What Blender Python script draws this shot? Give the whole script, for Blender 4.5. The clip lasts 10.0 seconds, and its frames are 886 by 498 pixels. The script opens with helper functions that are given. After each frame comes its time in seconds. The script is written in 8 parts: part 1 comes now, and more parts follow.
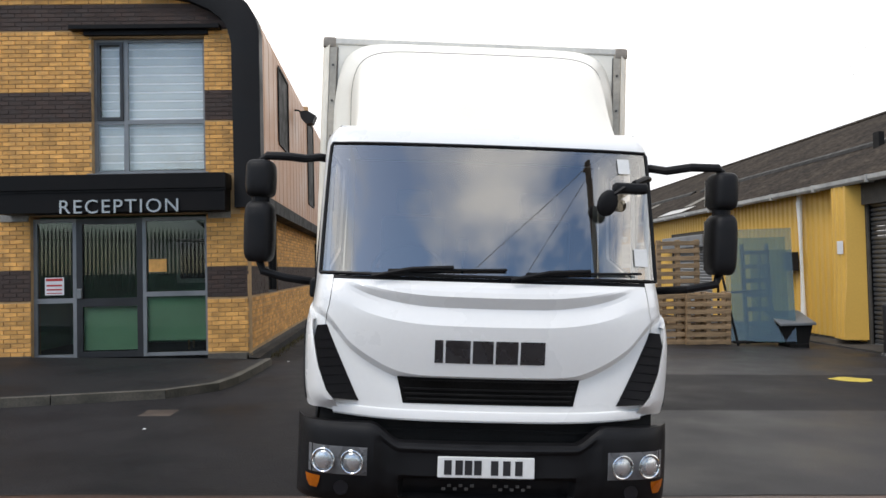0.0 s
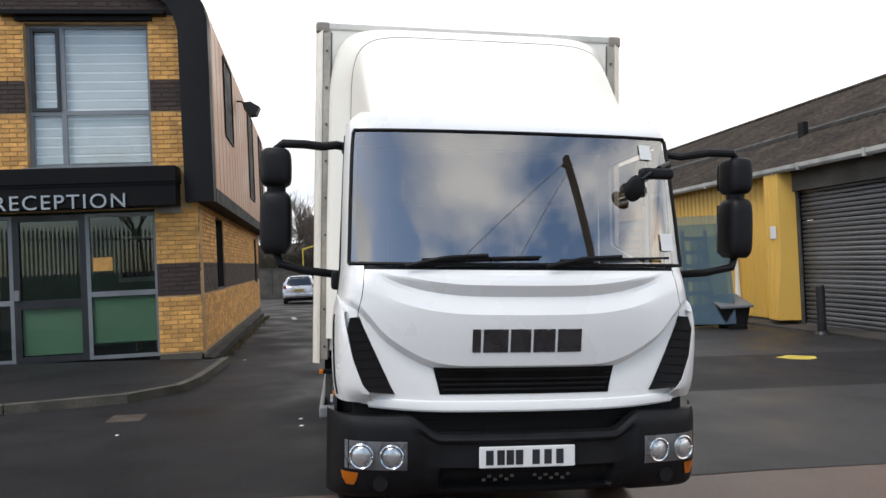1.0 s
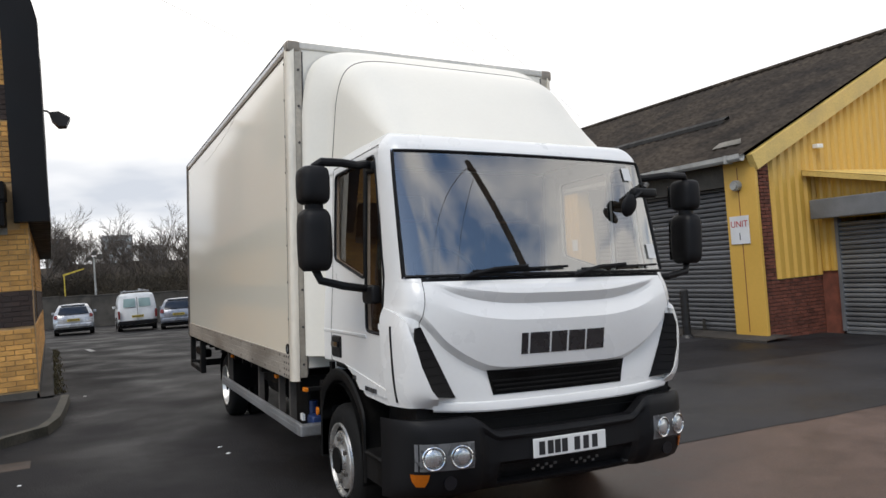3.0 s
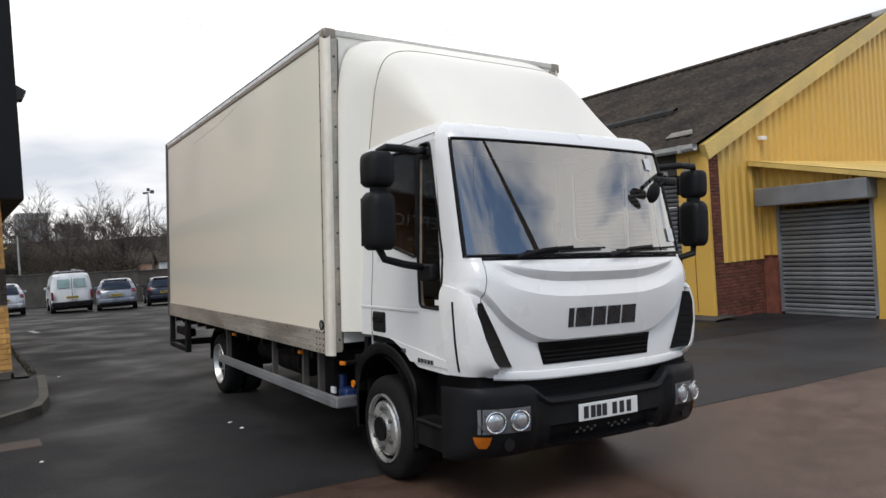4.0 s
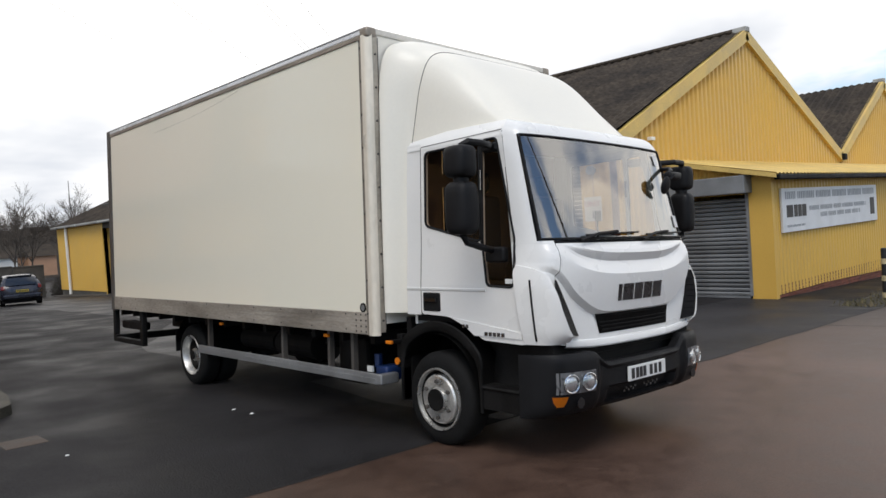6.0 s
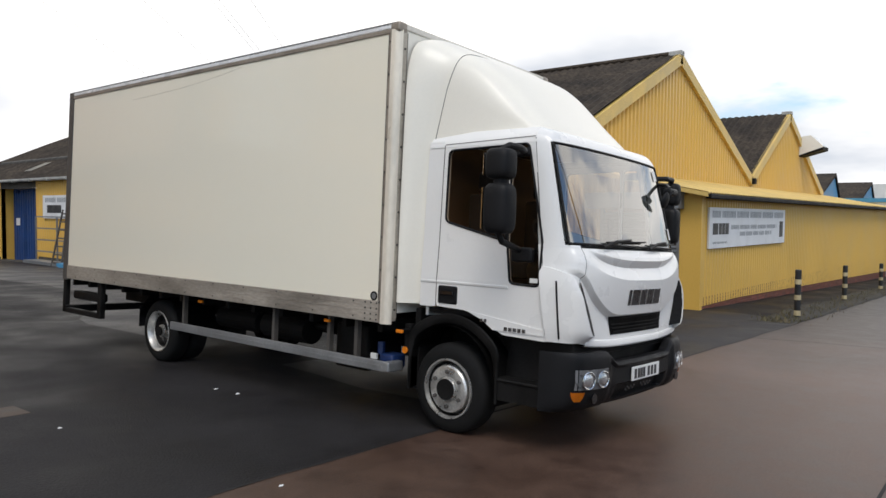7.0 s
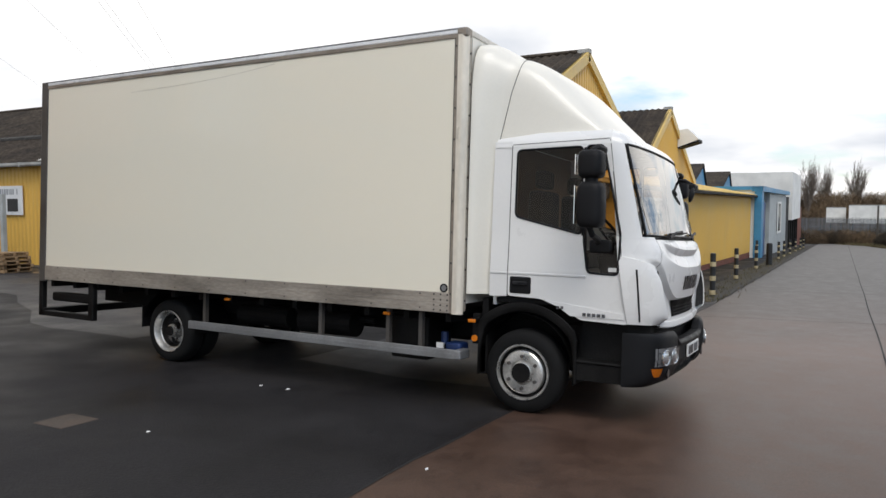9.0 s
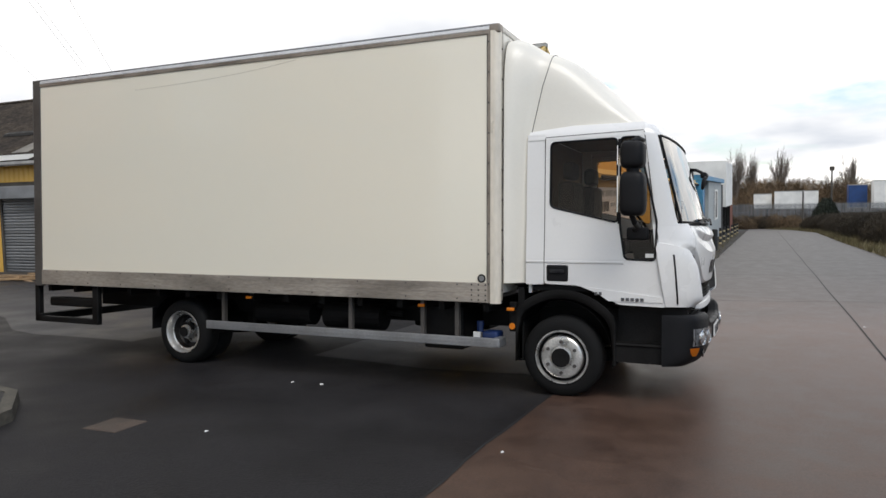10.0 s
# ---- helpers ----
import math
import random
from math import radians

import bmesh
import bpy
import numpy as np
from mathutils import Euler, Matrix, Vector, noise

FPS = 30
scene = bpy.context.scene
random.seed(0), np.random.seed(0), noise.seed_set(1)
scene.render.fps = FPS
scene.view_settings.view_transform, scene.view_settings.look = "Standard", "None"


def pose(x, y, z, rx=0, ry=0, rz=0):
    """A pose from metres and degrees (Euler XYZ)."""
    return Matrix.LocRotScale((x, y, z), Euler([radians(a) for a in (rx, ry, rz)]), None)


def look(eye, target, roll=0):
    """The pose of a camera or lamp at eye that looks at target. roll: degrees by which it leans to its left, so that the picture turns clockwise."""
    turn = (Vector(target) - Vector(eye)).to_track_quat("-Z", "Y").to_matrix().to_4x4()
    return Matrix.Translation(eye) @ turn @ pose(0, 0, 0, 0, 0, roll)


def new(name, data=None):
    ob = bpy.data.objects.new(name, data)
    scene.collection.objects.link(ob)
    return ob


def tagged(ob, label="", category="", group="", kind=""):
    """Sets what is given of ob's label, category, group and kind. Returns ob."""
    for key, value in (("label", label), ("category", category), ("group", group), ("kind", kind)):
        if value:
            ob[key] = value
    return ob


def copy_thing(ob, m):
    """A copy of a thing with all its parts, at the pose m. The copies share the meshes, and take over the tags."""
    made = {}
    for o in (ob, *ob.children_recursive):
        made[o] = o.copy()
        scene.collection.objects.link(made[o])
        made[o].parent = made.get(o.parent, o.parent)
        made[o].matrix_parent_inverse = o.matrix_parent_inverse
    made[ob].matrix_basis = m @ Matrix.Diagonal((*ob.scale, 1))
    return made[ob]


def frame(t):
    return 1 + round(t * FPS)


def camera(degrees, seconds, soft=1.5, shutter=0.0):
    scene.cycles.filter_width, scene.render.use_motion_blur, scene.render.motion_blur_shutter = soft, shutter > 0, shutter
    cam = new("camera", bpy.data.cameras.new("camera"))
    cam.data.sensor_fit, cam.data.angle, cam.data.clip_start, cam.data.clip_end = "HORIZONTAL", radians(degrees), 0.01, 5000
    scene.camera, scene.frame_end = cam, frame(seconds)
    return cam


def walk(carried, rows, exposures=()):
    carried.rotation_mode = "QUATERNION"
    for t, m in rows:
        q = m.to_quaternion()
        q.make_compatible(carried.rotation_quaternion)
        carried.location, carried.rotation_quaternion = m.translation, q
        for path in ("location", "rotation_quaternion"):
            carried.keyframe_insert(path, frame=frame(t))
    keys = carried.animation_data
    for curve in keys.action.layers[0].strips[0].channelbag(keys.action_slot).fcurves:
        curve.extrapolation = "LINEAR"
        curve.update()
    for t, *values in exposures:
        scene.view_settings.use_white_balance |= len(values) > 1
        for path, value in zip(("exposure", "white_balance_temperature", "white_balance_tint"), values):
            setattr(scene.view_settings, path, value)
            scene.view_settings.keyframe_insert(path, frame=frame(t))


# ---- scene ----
cam = camera(62.7, 10.0)
PATH = [
    (0, (0.316, 0.436, 1.63), (0.387, 2.434, 1.683), -1.3),
    (0.5, (0.067, 0.544, 1.621), (0.229, 2.537, 1.631), -0.89),
    (1, (-0.268, 0.563, 1.626), (0.007, 2.544, 1.653), -2.58),
    (1.5, (-0.676, 0.577, 1.65), (-0.25, 2.531, 1.706), -1.26),
    (2, (-1.042, 0.659, 1.677), (-0.436, 2.565, 1.713), -2.62),
    (2.5, (-1.502, 0.649, 1.704), (-0.764, 2.506, 1.77), -2.97),
    (3, (-1.865, 0.727, 1.687), (-0.983, 2.522, 1.726), -4.32),
    (3.2, (-2.015, 0.773, 1.702), (-1.11, 2.557, 1.722), -3.41),
    (4.3, (-2.96, 0.849, 1.758), (-1.839, 2.505, 1.738), -3.99),
    (4.5, (-3.112, 0.942, 1.792), (-1.938, 2.561, 1.786), -3.76),
    (5, (-3.513, 1.007, 1.8), (-2.239, 2.548, 1.78), -3.69),
    (5.5, (-3.898, 1.143, 1.784), (-2.581, 2.648, 1.763), -2.95),
    (5.7, (-4.018, 1.221, 1.769), (-2.682, 2.708, 1.719), -3.64),
    (6.8, (-4.846, 1.694, 1.807), (-3.359, 3.031, 1.753), -0.9),
    (7, (-5.005, 1.86, 1.832), (-3.463, 3.13, 1.737), 0.56),
    (7.5, (-5.375, 2.128, 1.831), (-3.787, 3.341, 1.749), 1.01),
    (8, (-5.703, 2.41, 1.841), (-4.053, 3.537, 1.763), 0.28),
    (8.5, (-5.98, 2.765, 1.866), (-4.33, 3.89, 1.768), 0.79),
    (9, (-6.309, 3.111, 1.888), (-4.566, 4.084, 1.764), 0.02),
    (9.5, (-6.558, 3.482, 1.892), (-4.79, 4.41, 1.771), -1.74),
    (10, (-6.859, 3.873, 1.883), (-5.04, 4.692, 1.742), -1.24),
]
walk(cam, [(t, look(eye, target, roll)) for t, eye, target, roll in PATH], exposures=((0, 0.36), (1.5, 0.33), (2.0, 0.25), (3.0, 0.04), (10, 0.04)))

# ---- world and light ----
SLOPE = math.tan(radians(1.8))       # the yard and road fall towards +x
world = bpy.data.worlds.new("overcast_sky")
scene.world = world
world.use_nodes = True
wn, wl = world.node_tree.nodes, world.node_tree.links
wn.clear()
w_out = wn.new("ShaderNodeOutputWorld")
w_bg = wn.new("ShaderNodeBackground")
w_sky = wn.new("ShaderNodeTexSky")
w_sky.sky_type, w_sky.sun_disc = "NISHITA", False
w_sky.sun_elevation, w_sky.sun_rotation = radians(54), radians(230)
w_sky.air_density, w_sky.dust_density = 1.0, 1.0
w_gain = wn.new("ShaderNodeVectorMath")
w_gain.operation = "MULTIPLY"
w_gain.inputs[1].default_value = (0.140, 0.151, 0.157)
w_co = wn.new("ShaderNodeTexCoord")
w_sep = wn.new("ShaderNodeSeparateXYZ")
w_add = wn.new("ShaderNodeMath")
w_add.operation, w_add.inputs[1].default_value = "ADD", 0.22
w_abs = wn.new("ShaderNodeMath")
w_abs.operation = "ABSOLUTE"
w_div = wn.new("ShaderNodeVectorMath")
w_div.operation = "DIVIDE"
w_cmb = wn.new("ShaderNodeCombineXYZ")
w_n1 = wn.new("ShaderNodeTexNoise")
w_n1.inputs["Scale"].default_value, w_n1.inputs["Detail"].default_value, w_n1.inputs["Roughness"].default_value = 1.75, 6.0, 0.50
w_r1 = wn.new("ShaderNodeValToRGB")
w_r1.color_ramp.elements[0].position, w_r1.color_ramp.elements[1].position = 0.315, 0.470
w_n2 = wn.new("ShaderNodeTexNoise")
w_n2.inputs["Scale"].default_value, w_n2.inputs["Detail"].default_value = 0.7, 5.0
w_r2 = wn.new("ShaderNodeValToRGB")
w_r2.color_ramp.elements[0].position, w_r2.color_ramp.elements[0].color = 0.37, (0.64, 0.68, 0.75, 1)
w_r2.color_ramp.elements[1].position, w_r2.color_ramp.elements[1].color = 0.60, (1.385, 1.345, 1.295, 1)
w_mix = wn.new("ShaderNodeMix")
w_mix.data_type = "RGBA"
wl.new(w_co.outputs["Generated"], w_sep.inputs[0])
wl.new(w_sep.outputs["Z"], w_abs.inputs[0])
wl.new(w_abs.outputs[0], w_add.inputs[0])
for k in range(3):
    wl.new(w_add.outputs[0], w_cmb.inputs[k])
wl.new(w_co.outputs["Generated"], w_div.inputs[0])
wl.new(w_cmb.outputs[0], w_div.inputs[1])
for n in (w_n1, w_n2):
    wl.new(w_div.outputs[0], n.inputs["Vector"])
w_bias = wn.new("ShaderNodeMath")
w_bias.operation, w_bias.inputs[1].default_value = "MULTIPLY_ADD", 0.19
w_dot = wn.new("ShaderNodeVectorMath")
w_dot.operation, w_dot.inputs[1].default_value = "DOT_PRODUCT", (0.35, 0.9, -0.40)
wl.new(w_co.outputs["Generated"], w_dot.inputs[0])
wl.new(w_dot.outputs["Value"], w_bias.inputs[0])
wl.new(w_n1.outputs["Fac"], w_bias.inputs[2])
wl.new(w_bias.outputs[0], w_r1.inputs[0])
wl.new(w_n2.outputs["Fac"], w_r2.inputs[0])
wl.new(w_sky.outputs[0], w_gain.inputs[0])
wl.new(w_r1.outputs[0], w_mix.inputs["Factor"])
wl.new(w_gain.outputs[0], w_mix.inputs["A"])
wl.new(w_r2.outputs[0], w_mix.inputs["B"])
wl.new(w_mix.outputs["Result"], w_bg.inputs[0])
w_bg.inputs[1].default_value = 1.05
wl.new(w_bg.outputs[0], w_out.inputs[0])

sun = new("sun", bpy.data.lights.new("sun", "SUN"))
sun.data.energy, sun.data.angle, sun.data.color = 1.5, radians(30), (1.0, 0.95, 0.88)
sun.matrix_world = look((-12, -10, 22), (0, 0, 0))
scene.view_settings.exposure = 0.0


# ---- materials ----
def mat(name, col, rough=0.6, metal=0.0, var=0.12, scale=3.0, fine=60.0, bump=0.1, col2=None, spots=0.0, per="", coat=0.0, rvar=0.1, stretch=(1, 1, 1), spec=0.5):
    """A painted or natural surface: two scales of colour change, roughness change and fine relief. per: 'object' or 'island' shifts each piece."""
    m = bpy.data.materials.new(name)
    m.use_nodes = True
    nt = m.node_tree
    nodes, links = nt.nodes, nt.links
    b = nodes["Principled BSDF"]
    b.inputs["Metallic"].default_value = metal
    b.inputs["Specular IOR Level"].default_value = spec
    b.inputs["Coat Weight"].default_value = coat
    b.inputs["Coat Roughness"].default_value = 0.08
    co = nodes.new("ShaderNodeTexCoord")
    mp = nodes.new("ShaderNodeMapping")
    mp.inputs["Scale"].default_value = stretch
    links.new(co.outputs["Object"], mp.inputs[0])
    big, small = nodes.new("ShaderNodeTexNoise"), nodes.new("ShaderNodeTexNoise")
    big.inputs["Scale"].default_value, big.inputs["Detail"].default_value = scale, 6.0
    small.inputs["Scale"].default_value, small.inputs["Detail"].default_value = fine, 3.0
    links.new(mp.outputs[0], big.inputs["Vector"])
    links.new(mp.outputs[0], small.inputs["Vector"])
    c1 = (*col, 1)
    c2 = (*(col2 if col2 else tuple(c * (1 - 2.2 * var) for c in col)), 1)
    ramp = nodes.new("ShaderNodeMix")
    ramp.data_type = "RGBA"
    ramp.inputs["A"].default_value, ramp.inputs["B"].default_value = c2, c1
    st = nodes.new("ShaderNodeMapRange")
    st.inputs["From Min"].default_value, st.inputs["From Max"].default_value = 0.32, 0.62
    links.new(big.outputs["Fac"], st.inputs[0])
    links.new(st.outputs[0], ramp.inputs["Factor"])
    hsv = nodes.new("ShaderNodeHueSaturation")
    vr = nodes.new("ShaderNodeMapRange")
    vr.inputs["From Min"].default_value, vr.inputs["From Max"].default_value = 0.3, 0.7
    vr.inputs["To Min"].default_value, vr.inputs["To Max"].default_value = 1 - var * 0.8 - spots, 1 + var * 0.6
    links.new(small.outputs["Fac"], vr.inputs[0])
    value = vr.outputs[0]
    if per:
        info = nodes.new("ShaderNodeObjectInfo" if per == "object" else "ShaderNodeNewGeometry")
        pr = nodes.new("ShaderNodeMapRange")
        pr.inputs["To Min"].default_value, pr.inputs["To Max"].default_value = 0.72, 1.18
        links.new(info.outputs["Random" if per == "object" else "Random Per Island"], pr.inputs[0])
        mul = nodes.new("ShaderNodeMath")
        mul.operation = "MULTIPLY"
        links.new(value, mul.inputs[0])
        links.new(pr.outputs[0], mul.inputs[1])
        value = mul.outputs[0]
    links.new(value, hsv.inputs["Value"])
    links.new(ramp.outputs["Result"], hsv.inputs["Color"])
    links.new(hsv.outputs[0], b.inputs["Base Color"])
    rr = nodes.new("ShaderNodeMapRange")
    rr.inputs["From Min"].default_value, rr.inputs["From Max"].default_value = 0.35, 0.65
    rr.inputs["To Min"].default_value, rr.inputs["To Max"].default_value = max(0.02, rough - rvar), min(1, rough + rvar)
    links.new(big.outputs["Fac"], rr.inputs[0])
    links.new(rr.outputs[0], b.inputs["Roughness"])
    if bump:
        bp = nodes.new("ShaderNodeBump")
        bp.inputs["Strength"].default_value, bp.inputs["Distance"].default_value = bump, 0.01
        links.new(small.outputs["Fac"], bp.inputs["Height"])
        links.new(bp.outputs[0], b.inputs["Normal"])
    return m


def glass_mat(name, tint, base=0.04, rough=0.0, gain=1.0):
    """A single pane: clear, with a gloss that grows towards grazing view."""
    m = bpy.data.materials.new(name)
    m.use_nodes = True
    nt = m.node_tree
    nt.nodes.remove(nt.nodes["Principled BSDF"])
    out = nt.nodes["Material Output"]
    tr, gl, mx, lw = (nt.nodes.new("ShaderNode" + k) for k in ("BsdfTransparent", "BsdfGlossy", "MixShader", "LayerWeight"))
    tr.inputs[0].default_value = (*tint, 1)
    gl.inputs["Roughness"].default_value = rough
    lw.inputs["Blend"].default_value = 0.5
    pw, ml = nt.nodes.new("ShaderNodeMath"), nt.nodes.new("ShaderNodeMath")
    pw.operation, pw.inputs[1].default_value = "POWER", 4.0
    ml.operation, ml.use_clamp = "MULTIPLY_ADD", True
    ml.inputs[1].default_value, ml.inputs[2].default_value = 0.9, base * gain
    nt.links.new(lw.outputs["Facing"], pw.inputs[0])
    nt.links.new(pw.outputs[0], ml.inputs[0])
    nt.links.new(ml.outputs[0], mx.inputs[0])
    nt.links.new(tr.outputs[0], mx.inputs[1])
    nt.links.new(gl.outputs[0], mx.inputs[2])
    nt.links.new(mx.outputs[0], out.inputs[0])
    return m


M = {}
M["asphalt"] = mat("asphalt", (0.0300, 0.0287, 0.0296), 0.58, var=0.34, scale=0.8, fine=60, bump=0.6, rvar=0.16, col2=(0.0172, 0.0164, 0.0172), spec=0.055)
M["road"] = mat("worn_concrete_road", (0.104, 0.071, 0.056), 0.46, var=0.30, scale=2.6, fine=60, spots=0.10, bump=0.16, rvar=0.05, col2=(0.060, 0.040, 0.032), spec=0.28)
M["pale_asphalt"] = mat("pale_asphalt", (0.0365, 0.0352, 0.0370), 0.52, var=0.3, scale=0.8, fine=60, bump=0.5, rvar=0.12, col2=(0.0228, 0.0221, 0.0235), spec=0.16)
def tinted_road(m):
    """Tints the road along x: dark reddish start, pale middle, darker blue-grey end."""
    nt = m.node_tree
    b = nt.nodes["Principled BSDF"]
    src = b.inputs["Base Color"].links[0].from_socket
    co, sep, ns, add, rng, ramp, mul = (nt.nodes.new("ShaderNode" + k) for k in ("TexCoord", "SeparateXYZ", "TexNoise", "Math", "MapRange", "ValToRGB", "Mix"))
    ns.inputs["Scale"].default_value, ns.inputs["Detail"].default_value = 0.35, 5.0
    for node in nt.nodes:
        if node.type == "TEX_NOISE" and node != ns:
            node.inputs["Roughness"].default_value = 0.72
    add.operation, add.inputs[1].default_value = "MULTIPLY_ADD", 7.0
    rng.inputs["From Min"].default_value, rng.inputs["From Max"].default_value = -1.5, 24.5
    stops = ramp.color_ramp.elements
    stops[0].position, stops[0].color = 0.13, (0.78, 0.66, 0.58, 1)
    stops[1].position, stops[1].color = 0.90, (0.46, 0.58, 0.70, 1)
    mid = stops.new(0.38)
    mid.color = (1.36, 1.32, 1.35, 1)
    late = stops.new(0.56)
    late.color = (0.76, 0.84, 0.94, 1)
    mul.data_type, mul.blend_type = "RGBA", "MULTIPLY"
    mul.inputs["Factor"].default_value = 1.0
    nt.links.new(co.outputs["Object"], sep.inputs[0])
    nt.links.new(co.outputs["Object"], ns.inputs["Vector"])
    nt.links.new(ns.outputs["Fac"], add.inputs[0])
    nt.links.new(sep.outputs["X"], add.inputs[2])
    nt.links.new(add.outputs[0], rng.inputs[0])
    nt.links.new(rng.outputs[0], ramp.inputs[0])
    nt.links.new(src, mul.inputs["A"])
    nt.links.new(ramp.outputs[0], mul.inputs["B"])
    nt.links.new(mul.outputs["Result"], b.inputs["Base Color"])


tinted_road(M["road"])
M["pave"] = mat("pavement_asphalt", (0.013, 0.013, 0.014), 0.7, var=0.2, scale=0.8, fine=80, bump=0.5, spec=0.3)
M["apron"] = mat("dirty_concrete", (0.055, 0.048, 0.041), 0.8, var=0.3, scale=1.2, fine=50, bump=0.4)
M["lamp_housing"] = mat("grey_lamp_housing", (0.45, 0.45, 0.46), 0.3, metal=0.4, var=0.1, scale=10, bump=0)
M["kerb"] = mat("kerb_concrete", (0.095, 0.085, 0.068), 0.85, var=0.3, scale=2.5, fine=40, bump=0.5, col2=(0.035, 0.033, 0.024))
M["concrete"] = mat("concrete", (0.26, 0.25, 0.23), 0.85, var=0.2, scale=1.2, fine=40, bump=0.4)
M["brick_y"] = mat("buff_brick", (0.71, 0.375, 0.108), 0.85, var=0.14, scale=5, fine=70, bump=0.5, per="island")
M["brick_yo"] = mat("buff_brick_piece", (0.71, 0.375, 0.108), 0.85, var=0.14, scale=5, fine=70, bump=0.5, per="object")
M["brick_d"] = mat("dark_brick", (0.055, 0.034, 0.027), 0.8, var=0.15, scale=5, fine=70, bump=0.4, per="island")
M["brick_r"] = mat("red_brick", (0.20, 0.065, 0.040), 0.85, var=0.2, scale=5, fine=60, bump=0.5, per="island")
M["mortar"] = mat("mortar", (0.47, 0.31, 0.155), 0.9, var=0.15, scale=4, fine=90, bump=0.4)
M["mortar_d"] = mat("dark_mortar", (0.06, 0.045, 0.04), 0.9, var=0.15, scale=4, fine=90, bump=0.4)
M["frame_grey"] = mat("grey_aluminium_frame", (0.20, 0.21, 0.22), 0.45, metal=0.3, var=0.08, scale=4, bump=0.05)
M["frame_black"] = mat("black_frame", (0.014, 0.014, 0.016), 0.4, var=0.1, scale=4, bump=0.05)
M["fascia"] = mat("black_steel_fascia", (0.0060, 0.0052, 0.0055), 0.5, var=0.15, scale=2, bump=0.05, rvar=0.1, spec=0.13)
M["portal"] = mat("dark_grey_metal_surround", (0.0085, 0.0083, 0.0092), 0.55, metal=0.0, var=0.12, scale=1.5, bump=0.05, spec=0.18)
M["copper"] = mat("brown_metal_cladding", (0.47, 0.27, 0.165), 0.5, metal=0.1, var=0.06, scale=1.0, fine=30, bump=0.08)
M["steel"] = mat("brushed_steel_letter", (0.42, 0.42, 0.42), 0.35, metal=0.9, var=0.10, scale=9, bump=0.05)
M["yellow"] = mat("yellow_coated_steel", (0.66, 0.40, 0.078), 0.5, var=0.04, scale=0.5, fine=25, bump=0.06, rvar=0.12)
M["yellow_trim"] = mat("yellow_trim", (0.70, 0.49, 0.15), 0.5, var=0.12, scale=1.2, fine=25, bump=0.06)
M["roof"] = mat("mossy_cement_roof", (0.064, 0.051, 0.039), 0.95, var=0.42, scale=0.9, fine=7, bump=0.7, spots=0.16, col2=(0.026, 0.021, 0.017), stretch=(1, 1, 1), spec=0.2)
M["rooflight"] = mat("dirty_rooflight", (0.45, 0.42, 0.36), 0.6, var=0.3, scale=1.0, fine=20, bump=0.2)
M["gutter"] = mat("grey_gutter", (0.42, 0.42, 0.40), 0.6, var=0.2, scale=2, bump=0.1)
M["shutter"] = mat("galvanised_shutter", (0.13, 0.135, 0.145), 0.42, metal=0.5, var=0.12, scale=1.0, fine=30, bump=0.08, per="object")
M["shutter_l"] = mat("light_galvanised_shutter", (0.22, 0.23, 0.24), 0.42, metal=0.5, var=0.12, scale=1.0, fine=30, bump=0.08, per="object")
M["grey_box"] = mat("grey_shutter_hood", (0.24, 0.25, 0.26), 0.5, metal=0.3, var=0.15, scale=1.5, bump=0.06)
M["dark"] = mat("dark_interior", (0.008, 0.008, 0.008), 0.8, var=0.2, scale=2, bump=0.1)
M["white_sign"] = mat("white_sign_board", (0.72, 0.73, 0.74), 0.45, var=0.06, scale=2, bump=0.03)
M["ink_red"] = mat("red_print", (0.45, 0.03, 0.03), 0.5, var=0.06, bump=0)
M["ink_black"] = mat("black_print", (0.02, 0.02, 0.022), 0.5, var=0.06, bump=0)
M["ink_grey"] = mat("grey_print", (0.27, 0.29, 0.31), 0.5, var=0.06, bump=0)
M["black_plastic"] = mat("black_textured_plastic", (0.0090, 0.0090, 0.0100), 0.5, var=0.15, scale=6, fine=220, bump=0.18, spec=0.19)
M["black_gloss"] = mat("gloss_black", (0.008, 0.008, 0.010), 0.15, var=0.1, scale=4, bump=0)
M["rubber"] = mat("tyre_rubber", (0.0085, 0.0085, 0.0085), 0.8, var=0.25, scale=8, fine=120, bump=0.25, spec=0.25)
M["paint_white"] = mat("white_cab_paint", (0.775, 0.77, 0.75), 0.30, var=0.012, scale=1.5, fine=40, bump=0.0, coat=0.4, rvar=0.05)
M["fairing"] = mat("white_fairing_paint", (0.81, 0.775, 0.685), 0.36, var=0.015, scale=1.5, fine=40, bump=0.0, coat=0.2, rvar=0.06)
# Dark metal for the rim recess; the shade of its depth is in the colour.
M["rim_well"] = mat("shaded_rim_well", (0.035, 0.032, 0.03), 0.45, metal=0.4, var=0.3, scale=8, fine=40, bump=0.1)
M["lining"] = mat("brown_cab_lining", (0.15, 0.098, 0.068), 0.8, var=0.15, scale=3, fine=80, bump=0.1)
M["post_mid"] = mat("brown_grey_aluminium", (0.33, 0.285, 0.235), 0.45, metal=0.35, var=0.15, scale=3.0, fine=30, bump=0.1)
M["post_light"] = mat("pale_aluminium_post", (0.80, 0.735, 0.62), 0.36, metal=0.15, var=0.10, scale=2.5, fine=25, bump=0.05, stretch=(1, 1, 0.35))
M["post_warm"] = mat("warm_grey_aluminium", (0.50, 0.45, 0.375), 0.42, metal=0.3, var=0.15, scale=3.0, fine=30, bump=0.1)
